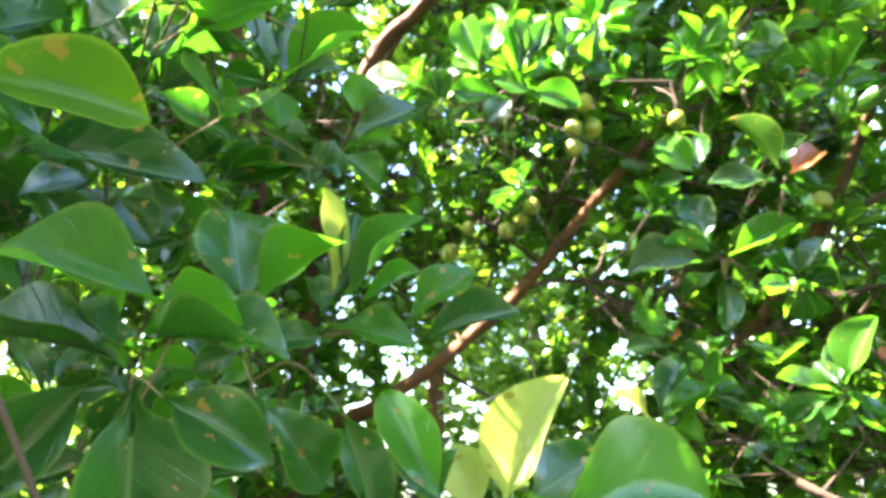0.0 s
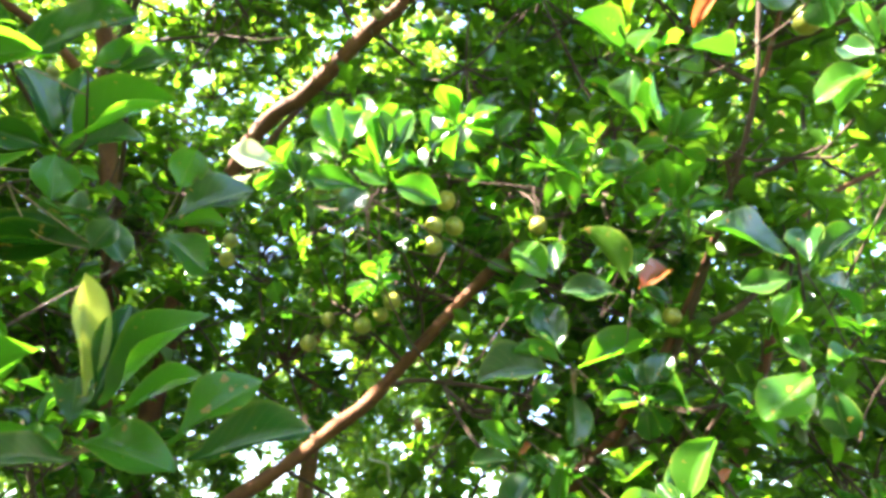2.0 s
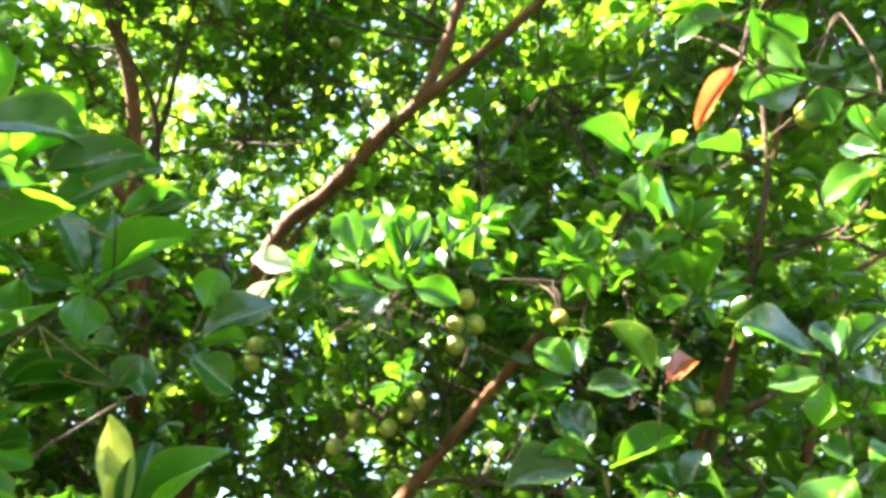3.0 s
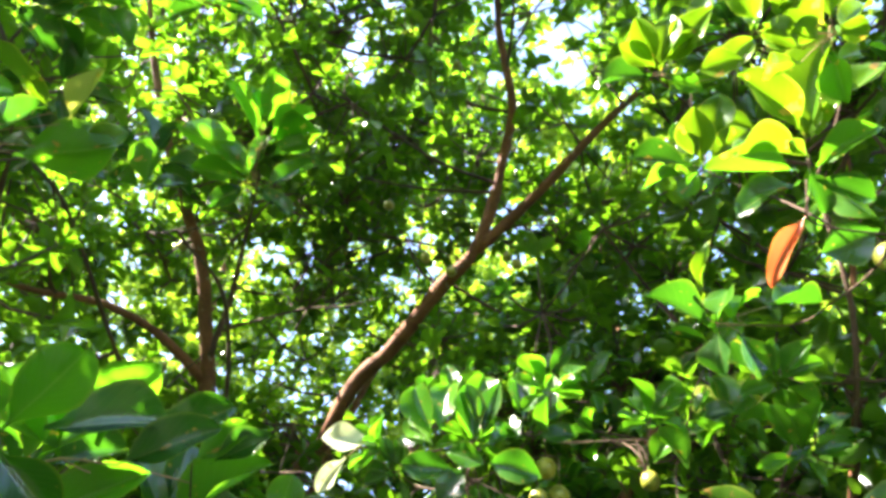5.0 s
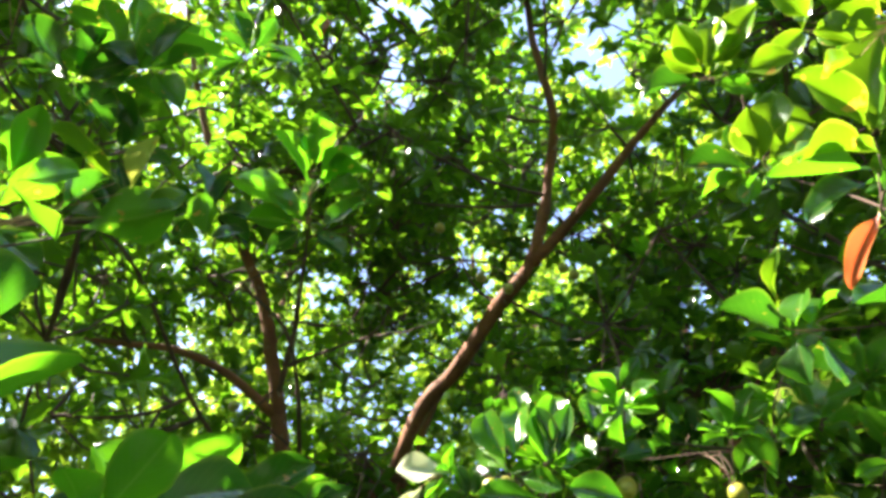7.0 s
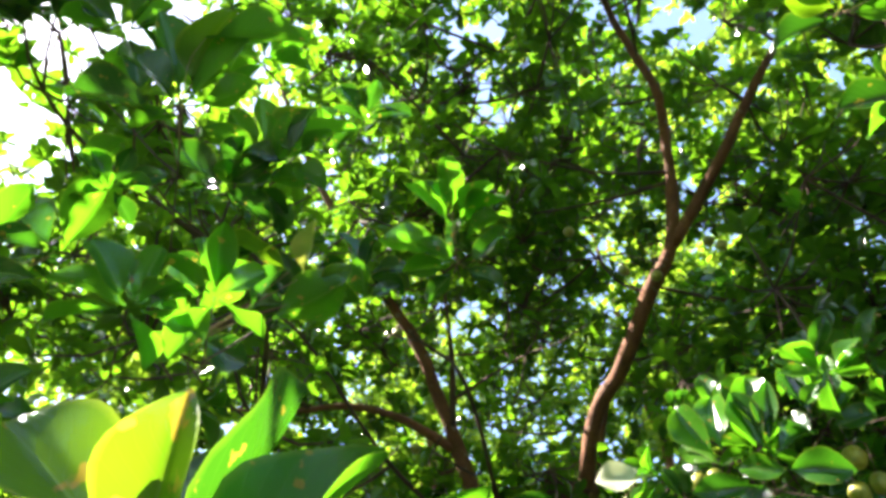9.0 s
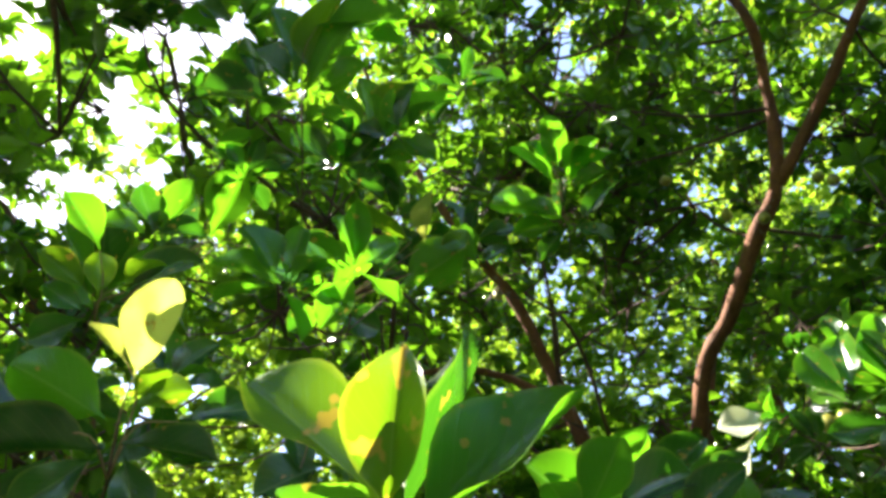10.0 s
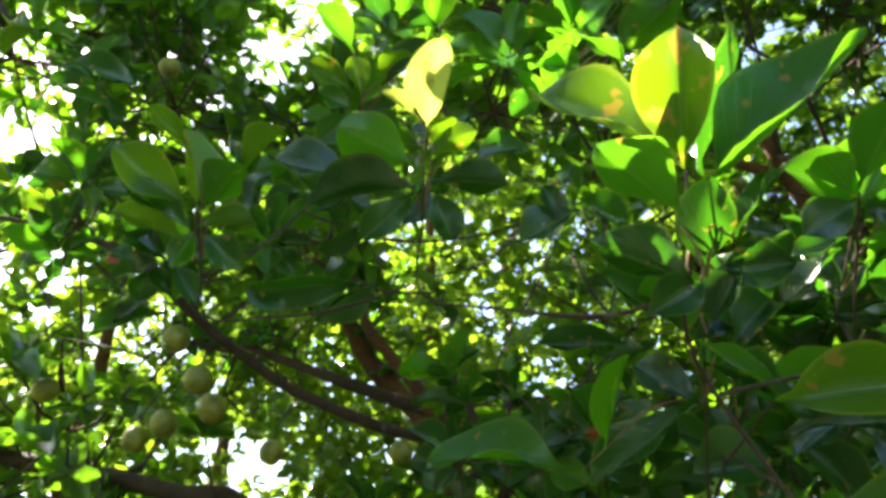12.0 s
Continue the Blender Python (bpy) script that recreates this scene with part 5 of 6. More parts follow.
sprig(3, (-0.383, 0.287, 2.458), (-0.471, 0.336, 2.444), [
    ((0, -4, 4), -85, 35, 44, 0.58, 'g', -46),
    ((2, 1, 1), 25, 1, 50, 0.50, 'g', -61),
    ((-3, -1, -1), -154, -10, 55, 0.42, 'm', -29),
    ((6, 0, 3), -30, 53, 48, 0.50, 'm', 9),
    ((2, 5, -3), 90, -28, 43, 0.54, 'm', 56),
    ((-6, -8, 4), -95, 34, 47, 0.50, 'm', -34),
    ((11, 5, 1), 17, 16, 52, 0.50, 'm', 77),
])
sprig(3, (-0.336, 0.565, 2.464), (-0.368, 0.663, 2.437), [
    ((2, -2, 3), -120, 41, 57, 0.58, 'm', -37),
    ((4, 3, 0), 34, 3, 68, 0.42, 'm', 35),
    ((-1, -1, 0), -153, 9, 61, 0.42, 'm', -50),
    ((4, -1, 3), -8, 32, 60, 0.42, 'm', 40),
    ((-8, -1, -3), 165, -12, 51, 0.42, 'm', -64),
    ((-5, -8, 4), -103, 53, 71, 0.42, 'm', -15),
    ((2, 2, 0), 40, 2, 58, 0.54, 'm', 28),
])
sprig(3, (-0.223, 0.566, 2.868), (-0.306, 0.624, 2.847), [
    ((-4, -7, 3), -117, 37, 82, 0.54, 'm', -54),
    ((5, 0, 2), 14, 27, 54, 0.46, 'm', 21),
    ((-7, -1, -3), -179, -25, 68, 0.54, 'm', -84),
    ((-7, -10, 4), -102, 43, 72, 0.50, 'm', -28),
    ((2, 1, 1), 26, 2, 83, 0.58, 'm', 58),
    ((-2, -2, 1), -148, 17, 61, 0.42, 'm', -59),
    ((4, -3, 4), -33, 36, 68, 0.42, 'm', 170),
])
sprig(3, (-0.296, 0.375, 2.848), (-0.330, 0.467, 2.825), [
    ((-6, -2, -2), -173, 2, 71, 0.54, 'g', 16),
    ((3, -3, 4), -85, 45, 82, 0.50, 'g', -17),
    ((8, 6, -1), 28, -18, 79, 0.46, 'g', -19),
    ((-2, -3, 1), -138, 18, 79, 0.54, 'g', 49),
    ((3, -1, 3), 7, 26, 83, 0.58, 'g', -36),
    ((-1, 4, -4), 176, -28, 87, 0.46, 'g', 18),
    ((4, -3, 4), -80, 44, 71, 0.42, 'g', -33),
    ((2, 1, 1), 34, 18, 69, 0.54, 'g', -33),
])
sprig(3, (-0.355, 0.198, 2.685), (-0.442, 0.244, 2.672), [
    ((9, 5, 1), 25, 7, 64, 0.54, 'm', 40),
    ((-11, -8, 1), -142, 6, 77, 0.58, 'g', 25),
    ((7, 1, 3), -6, 29, 83, 0.54, 'm', 61),
    ((-1, 5, -4), 141, -40, 81, 0.58, 'g', 54),
    ((-2, -5, 3), -117, 29, 67, 0.50, 'm', -60),
    ((9, 3, 2), 10, 44, 69, 0.42, 'g', 55),
    ((2, 6, -4), 99, -50, 75, 0.46, 'm', 42),
])
sprig(3, (-0.267, 0.445, 2.619), (-0.264, 0.549, 2.587), [
    ((-13, -5, 4), -136, 22, 61, 0.58, 'm', -61),
    ((14, 0, 2), -2, 26, 61, 0.42, 'g', -40),
    ((-7, 1, -2), 173, -20, 65, 0.50, 'm', -35),
    ((3, -5, 5), -72, 51, 62, 0.50, 'g', -51),
    ((4, 5, -5), 40, -50, 88, 0.42, 'g', 41),
    ((-12, -5, 3), -164, 39, 85, 0.46, 'm', -38),
    ((1, -4, 4), -25, 45, 84, 0.50, 'm', 45),
])
sprig(3, (-0.377, 0.431, 2.621), (-0.381, 0.528, 2.596), [
    ((-2, 5, -5), 80, -36, 58, 0.58, 'm', 22),
    ((-3, -5, 4), -133, 38, 93, 0.54, 'm', -41),
    ((7, 0, 1), 0, 9, 77, 0.50, 'm', 99),
    ((-5, -1, 0), 176, 24, 91, 0.54, 'm', -3),
    ((10, -3, 4), -41, 39, 74, 0.50, 'm', 92),
    ((3, 4, -4), 51, -33, 84, 0.54, 'm', 38),
    ((-8, -3, 2), -158, 17, 69, 0.54, 'm', -28),
])
sprig(0, (-0.348, 0.531, 2.568), (-0.350, 0.623, 2.548), [
    ((-13, -2, 1), -171, 5, 70, 0.46, 'm', -11),
    ((5, -4, 4), -59, 8, 47, 0.42, 'm', -162),
    ((4, 1, -1), 16, -6, 69, 0.50, 'm', 54),
    ((-11, -2, 0), -173, 8, 63, 0.46, 'm', -52),
    ((8, -3, 4), -60, 35, 60, 0.58, 'm', 148),
    ((-1, 4, -4), 80, -44, 86, 0.50, 'm', 35),
])
sprig(3, (-0.345, 0.738, 2.675), (-0.412, 0.832, 2.646), [
    ((12, 5, -3), 38, -26, 76, 0.58, 'm', 53),
    ((-6, -3, 3), -150, 21, 84, 0.46, 'm', -71),
    ((4, -3, 4), -29, 40, 72, 0.54, 'm', 45),
    ((-13, 2, -4), 143, -15, 75, 0.50, 'm', -87),
    ((4, -4, 5), -86, 44, 83, 0.54, 'm', -30),
    ((14, 2, 0), 8, -3, 78, 0.50, 'm', 42),
    ((-5, -1, 0), -165, -8, 61, 0.50, 'm', -51),
])
sprig(2, (0.293, 1.045, 2.371), (0.291, 1.149, 2.339), [
    ((-5, 4, -4), 101, -42, 62, 0.46, 'g', 16),
    ((-9, -4, 3), -132, 37, 64, 0.42, 'g', -36),
    ((2, -1, 1), -16, 9, 57, 0.46, 'g', 20),
    ((-11, 1, -2), 155, -25, 48, 0.54, 'g', -39),
    ((-7, -4, 4), -122, 36, 73, 0.54, 'g', 43),
    ((2, 0, 0), 3, -4, 52, 0.54, 'g', 54),
    ((-8, -2, 1), -173, 24, 61, 0.46, 'g', -30),
    ((7, -2, 3), -33, 30, 61, 0.50, 'g', 5),
])
sprig(2, (0.440, 1.049, 2.311), (0.440, 1.156, 2.277), [
    ((-5, 1, -2), 156, -8, 47, 0.42, 'g', -41),
    ((-3, -4, 4), -106, 41, 69, 0.46, 'g', 13),
    ((10, 2, -1), 6, -12, 54, 0.54, 'g', 7),
    ((-4, -1, 1), -161, 2, 52, 0.42, 'g', -28),
    ((5, -3, 4), -40, 40, 65, 0.42, 'g', 25),
    ((9, 4, -3), 47, -33, 80, 0.50, 'g', -53),
    ((-6, -4, 3), -168, 52, 48, 0.46, 'g', -10),
    ((1, -2, 2), -10, 20, 69, 0.58, 'g', 30),
])
sprig(2, (0.621, 0.983, 2.324), (0.659, 1.093, 2.290), [
    ((4, -3, 3), -31, 31, 73, 0.50, 'g', 33),
    ((4, 4, -4), 67, -28, 57, 0.58, 'g', 1),
    ((-4, -4, 3), -134, 33, 75, 0.46, 'g', 49),
    ((2, -2, 2), -16, 17, 73, 0.42, 'g', 35),
    ((-3, 1, -1), -177, -14, 57, 0.54, 'g', -50),
    ((3, -4, 4), -99, 42, 63, 0.42, 'g', -38),
    ((7, 3, -2), 27, -18, 67, 0.46, 'g', -15),
    ((-9, -4, 3), -145, 28, 65, 0.50, 'g', 16),
])
sprig(2, (0.628, 1.013, 2.224), (0.606, 1.120, 2.188), [
    ((-7, 1, -2), 142, -14, 55, 0.42, 'g', -41),
    ((-1, -4, 4), -106, 37, 70, 0.46, 'g', 31),
    ((7, 0, 1), 7, 10, 60, 0.58, 'g', 38),
    ((-12, 0, -2), 167, -16, 56, 0.42, 'g', -32),
    ((0, -4, 4), -61, 43, 74, 0.42, 'g', 32),
    ((4, 4, -4), 57, -53, 42, 0.54, 'g', 27),
    ((-7, -4, 4), -127, 36, 76, 0.50, 'g', 47),
    ((9, 0, 1), -4, 8, 62, 0.50, 'g', 37),
])
sprig(2, (0.545, 0.980, 2.389), (0.523, 1.077, 2.362), [
    ((-6, -3, 2), -153, 22, 65, 0.54, 'g', 15),
    ((8, -2, 3), -26, 30, 53, 0.54, 'g', 47),
    ((-4, 2, -2), 149, -22, 55, 0.46, 'm', -17),
    ((3, -4, 4), -72, 54, 60, 0.46, 'g', 13),
    ((9, 2, -1), 30, 3, 71, 0.58, 'g', 72),
    ((-5, -2, 2), -160, 18, 66, 0.46, 'm', -28),
    ((8, -1, 2), -13, 24, 52, 0.50, 'm', 35),
])
sprig(1, (0.157, 1.135, 2.340), (0.138, 1.238, 2.307), [
    ((1, -3, 3), -128, 39, 59, 0.42, 'g', -44),
    ((10, 0, 1), -11, 13, 46, 0.54, 'g', 24),
    ((-10, -1, 0), 175, 0, 54, 0.42, 'g', -44),
    ((0, -4, 4), -2, 59, 54, 0.46, 'g', 7),
    ((5, 3, -3), 35, -30, 70, 0.54, 'g', 18),
    ((-8, -3, 2), -159, 21, 49, 0.50, 'g', -19),
    ((11, -1, 2), -14, 22, 53, 0.46, 'g', 26),
])
sprig(1, (0.153, 1.219, 2.491), (0.177, 1.305, 2.441), [
    ((-3, 0, 1), -178, 8, 87, 0.42, 'g', -58),
    ((-4, -3, 5), -56, 53, 63, 0.46, 'g', 27),
    ((13, 0, -2), 5, -20, 65, 0.46, 'm', 51),
    ((-5, 0, 1), -176, 2, 69, 0.54, 'g', 64),
    ((9, -3, 4), -39, 24, 54, 0.42, 'm', 40),
    ((3, 3, -5), 112, -59, 87, 0.54, 'm', -44),
    ((-3, -2, 4), -162, 45, 64, 0.42, 'm', -24),
    ((8, -1, 0), 7, 10, 55, 0.54, 'g', -48),
])
sprig(1, (0.315, 1.250, 2.523), (0.298, 1.339, 2.471), [
    ((1, -3, 5), -139, 34, 65, 0.58, 'm', -40),
    ((3, -1, 2), -15, 14, 73, 0.58, 'g', -64),
    ((-7, 2, -3), 156, -23, 76, 0.42, 'g', 43),
    ((-5, -3, 6), -56, 77, 59, 0.46, 'm', -4),
    ((2, 1, -3), 4, -29, 61, 0.58, 'g', 48),
    ((-2, -1, 2), -177, 23, 68, 0.46, 'm', -55),
    ((2, -3, 5), -36, 44, 82, 0.42, 'm', 79),
    ((-11, 3, -4), 150, -40, 74, 0.54, 'g', -6),
])
sprig(1, (0.027, 1.134, 2.290), (0.051, 1.215, 2.248), [
    ((7, 0, 0), -6, 0, 46, 0.54, 'm', 42),
    ((-7, 1, -1), 176, -17, 51, 0.54, 'm', -47),
    ((-5, -2, 5), -125, 62, 57, 0.42, 'm', 0),
    ((4, 0, 0), -6, -5, 52, 0.50, 'm', 39),
    ((-5, 0, 1), 169, 13, 46, 0.54, 'm', -33),
    ((4, -3, 5), -61, 55, 52, 0.58, 'm', 45),
    ((1, 3, -5), 65, -47, 67, 0.42, 'm', 51),
])
sprig(1, (0.425, 1.296, 2.433), (0.414, 1.384, 2.383), [
    ((-11, 2, -2), 167, -20, 76, 0.54, 'm', -54),
    ((3, -3, 5), -88, 56, 65, 0.50, 'm', -28),
    ((11, 0, 0), 0, -3, 60, 0.46, 'm', 55),
    ((-8, 0, 1), -170, 1, 56, 0.54, 'm', -75),
    ((5, -3, 5), -62, 63, 57, 0.58, 'm', 24),
    ((8, 2, -4), 37, -33, 61, 0.54, 'm', 63),
    ((-11, -1, 2), -171, 20, 61, 0.42, 'm', -49),
])
sprig(1, (0.511, 1.085, 2.330), (0.493, 1.171, 2.285), [
    ((-10, 0, 2), -174, 17, 67, 0.46, 'g', 80),
    ((8, -2, 3), -40, 27, 49, 0.54, 'm', 22),
    ((-9, 3, -4), 151, -37, 79, 0.50, 'g', -43),
    ((-8, -2, 4), -133, 45, 59, 0.58, 'g', 18),
    ((12, -1, 1), -8, 5, 60, 0.58, 'm', 42),
    ((-5, 1, -1), 162, -9, 61, 0.46, 'm', -19),
    ((-5, -3, 5), -121, 67, 67, 0.42, 'g', -49),
    ((6, 0, -1), 19, -3, 57, 0.46, 'g', -77),
])
sprig(2, (0.579, 1.146, 2.180), (0.568, 1.237, 2.124), [
    ((-4, -2, 4), -175, 62, 46, 0.50, 'm', -25),
    ((1, -1, 2), -17, 23, 51, 0.50, 'm', 33),
    ((-6, 3, -4), 121, -32, 50, 0.50, 'm', -55),
    ((-11, -2, 4), -145, 42, 73, 0.42, 'm', -26),
    ((11, -1, 1), -22, -2, 38, 0.50, 'm', 41),
    ((-11, 1, -1), -174, -13, 59, 0.42, 'm', -33),
    ((-6, -3, 5), -102, 52, 57, 0.58, 'm', -46),
    ((2, 0, 0), -3, -1, 68, 0.54, 'm', 60),
])
sprig(2, (0.594, 1.144, 2.354), (0.592, 1.216, 2.297), [
    ((-2, 1, -3), -170, -35, 69, 0.58, 'g', -7),
    ((2, -2, 6), -128, 64, 76, 0.42, 'g', -39),
    ((13, 1, 1), 6, 6, 76, 0.58, 'g', -54),
    ((-4, 0, -1), -176, -12, 64, 0.58, 'g', -43),
    ((4, -2, 6), -77, 72, 81, 0.58, 'l', 16),
    ((3, 1, -3), 18, -24, 67, 0.46, 'g', -43),
    ((-6, -2, 3), -162, 31, 64, 0.46, 'l', 24),
    ((0, -1, 4), 6, 40, 71, 0.58, 'g', 45),
])
sprig(2, (0.707, 1.120, 2.295), (0.715, 1.193, 2.240), [
    ((-9, -1, 2), 162, 36, 54, 0.50, 'm', -55),
    ((4, -1, 3), -8, 31, 74, 0.58, 'm', 12),
    ((-2, 1, -3), 176, -36, 59, 0.58, 'g', -9),
    ((1, -2, 5), -156, 72, 56, 0.58, 'g', -42),
    ((4, 0, 1), 0, 6, 64, 0.58, 'g', 51),
    ((-3, 0, -2), 173, -14, 60, 0.50, 'm', -77),
    ((-1, -2, 6), 67, 79, 64, 0.50, 'm', 8),
    ((11, 1, 1), 1, 3, 78, 0.54, 'm', 15),
])
sprig(2, (0.398, 1.284, 2.519), (0.389, 1.356, 2.462), [
    ((-10, -1, 0), 173, 5, 58, 0.54, 'g', 56),
    ((1, -2, 6), -28, 60, 59, 0.46, 'g', 43),
    ((3, 2, -6), 36, -78, 53, 0.46, 'g', 25),
    ((1, -2, 5), 160, 68, 67, 0.42, 'g', -24),
    ((4, 0, 2), -1, 21, 55, 0.46, 'g', 28),
    ((-2, 0, 0), -170, -9, 74, 0.46, 'g', 31),
    ((7, -1, 5), -25, 56, 89, 0.50, 'g', 17),
    ((1, 2, -4), 21, -37, 77, 0.50, 'g', -24),
])
sprig(1, (0.127, 1.142, 2.406), (0.160, 1.218, 2.347), [
    ((-3, -2, 6), -98, 72, 84, 0.42, 'g', 39),
    ((2, 1, -3), 6, -26, 83, 0.54, 'g', 49),
    ((-2, -1, 2), -172, 21, 55, 0.58, 'g', 10),
    ((1, -2, 5), -23, 45, 75, 0.58, 'g', 38),
    ((8, 2, -5), 26, -42, 80, 0.46, 'g', 24),
    ((-9, -2, 3), -171, 27, 63, 0.50, 'g', -33),
    ((7, -1, 5), -12, 48, 79, 0.58, 'g', 55),
    ((0, 2, -6), 16, -71, 64, 0.46, 'g', 16),
])
sprig(2, (0.590, 1.123, 1.949), (0.636, 1.204, 1.878), [
    ((4, -2, 6), -36, 67, 74, 0.54, 'm', 26),
    ((0, 2, -5), 41, -33, 64, 0.50, 'm', 30),
    ((-4, -1, 3), -176, 29, 63, 0.46, 'm', -21),
    ((9, -1, 4), -30, 39, 48, 0.50, 'm', 25),
    ((-3, 2, -6), 66, -62, 60, 0.58, 'm', -26),
    ((-2, -2, 5), -156, 50, 58, 0.54, 'm', -18),
    ((5, 0, 1), 9, 7, 55, 0.42, 'm', 65),
    ((-13, -1, -1), -176, -8, 56, 0.42, 'm', -49),
])
sprig(2, (0.457, 1.220, 1.788), (0.446, 1.297, 1.714), [
    ((4, 0, 1), 6, 7, 62, 0.46, 'm', 27),
    ((-2, 0, -1), 161, -8, 49, 0.50, 'm', -41),
    ((7, -1, 6), -76, 66, 69, 0.42, 'g', -7),
    ((4, 1, -1), 16, -10, 58, 0.58, 'm', 48),
    ((-5, -1, 2), -170, 19, 68, 0.54, 'g', -34),
    ((11, 0, 3), 10, 29, 52, 0.58, 'g', 24),
    ((-8, 1, -5), 136, -51, 49, 0.42, 'g', -30),
])

# ---- bleached dry twigs caught in the boughs ----
DRY = bark_material("dry_wood", (0.42, 0.36, 0.26), (0.62, 0.56, 0.44))


def dry_twig(tree, a, b):
    a, b = Vector(a), Vector(b)
    wood = Vector(nearest_wood(TREES[tree], a)[:3])
    line = glide([(*a.lerp(wood, 0.25), 0.002), (*a, 0.0026), (*a.lerp(b, 0.5), 0.0030), (*b, 0.0012)], 5)
    verts, faces = tube(line, 6, 0.3)
    attach(new("dry_twig", mesh_of("dry_twig", [tuple(Vector(v) - a) for v in verts], faces, DRY)), TREES[tree]["thing"], Matrix.Translation(a))


dry_twig(1, (0.052, 1.609, 1.793), (0.128, 1.624, 1.831))
dry_twig(1, (0.205, 1.734, 1.928), (0.219, 1.772, 1.884))
dry_twig(1, (0.083, 1.628, 2.434), (0.089, 1.692, 2.382))
dry_twig(1, (0.098, 1.640, 2.468), (0.109, 1.697, 2.409))
dry_twig(0, (-1.088, 0.795, 2.242), (-1.149, 0.798, 2.192))
dry_twig(3, (-0.601, 0.805, 3.035), (-0.552, 0.830, 3.067))

# ---- fruits ----
def fruit_mesh(seed):
    rng = random.Random(seed)
    bm = bmesh.new()
    bmesh.ops.create_uvsphere(bm, u_segments=20, v_segments=14, radius=1.0)
    for v in bm.verts:
        n = 1 + 0.03 * noise.noise(v.co * 1.6 + Vector((seed * 5.0, 0, 0)))
        pole = max(0.0, abs(v.co.z) - 0.85) / 0.15
        v.co = Vector((v.co.x * n, v.co.y * n, v.co.z * (1.10 - 0.10 * pole * pole) * n))
    me = bpy.data.meshes.new("fruit")
    bm.to_mesh(me)
    bm.free()
    me.materials.append(FRUIT)
    me.polygons.foreach_set("use_smooth", np.ones(len(me.polygons), dtype=bool))
    return me


FRUIT_MESHES = [fruit_mesh(k) for k in range(4)]
FRUIT_COUNT = [0]


def fruit(tree, place):
    tree = TREES[tree]
    FRUIT_COUNT[0] += 1
    rng = random.Random(FRUIT_COUNT[0] * 13)
    r = rng.uniform(0.0150, 0.0175)
    place = Vector(place)
    ob = new("fruit", FRUIT_MESHES[FRUIT_COUNT[0] % 4])
    attach(ob, tree["thing"], Matrix.Translation(place) @ Euler((rng.uniform(-0.4, 0.4), rng.uniform(-0.4, 0.4), 0)).to_matrix().to_4x4() @ Matrix.Scale(r, 4))
    top = place + Vector((0, 0, r * 1.02))
    wood = Vector(nearest_wood(tree, top + Vector((0, 0, 0.1)), -0.3)[:3])
    lift = top + Vector((rng.uniform(-0.01, 0.02), 0.02, 0.06))
    line = glide([(*top, 0.0010), (*(top + Vector((0.004, 0.004, 0.02))), 0.0009), (*lift, 0.0010), (*lift.lerp(wood, 0.5), 0.0011), (*wood, 0.0016)], 4)
    verts, faces = tube(line, 6)
    attach(new("stalk", mesh_of("stalk", [tuple(Vector(v) - top) for v in verts], faces, TWIG)), ob, Matrix.Translation(top))


fruit(1, (0.260, 1.155, 2.242))
fruit(1, (0.296, 1.175, 2.254))
fruit(1, (0.259, 1.157, 2.205))
fruit(1, (0.278, 1.151, 2.291))
fruit(1, (0.143, 1.346, 2.122))
fruit(1, (0.195, 1.352, 2.177))
fruit(1, (0.174, 1.397, 2.166))
fruit(1, (0.019, 1.560, 2.151))
fruit(1, (0.058, 1.542, 2.202))
fruit(1, (-0.166, 1.485, 2.352))
fruit(1, (-0.176, 1.518, 2.321))
fruit(1, (0.043, 1.265, 2.375))
fruit(1, (0.073, 1.265, 2.375))
fruit(1, (0.456, 1.209, 2.286))
fruit(1, (0.708, 1.250, 2.137))
fruit(1, (0.032, 1.529, 3.162))
fruit(1, (0.114, 1.437, 3.015))
fruit(1, (0.302, 1.519, 3.100))
fruit(1, (0.279, 1.538, 3.150))
fruit(1, (0.169, 1.245, 3.780))
fruit(1, (0.081, 1.217, 3.795))
fruit(1, (-0.069, 1.422, 3.294))
fruit(0, (-0.647, 0.140, 1.947))
fruit(0, (-0.692, 0.172, 1.931))
fruit(0, (-0.702, 0.118, 2.008))
fruit(0, (-0.802, 0.115, 1.908))
fruit(0, (-0.827, 0.149, 1.938))
fruit(0, (-0.953, 0.010, 1.990))
fruit(0, (-0.953, -0.024, 2.023))
fruit(0, (-0.712, 0.443, 1.922))
fruit(0, (-0.763, 0.276, 1.908))
fruit(0, (-0.759, 0.028, 2.451))
fruit(3, (-0.752, 1.624, 2.894))
fruit(3, (-0.661, 1.380, 3.142))
fruit(2, (0.677, 0.713, 2.319))

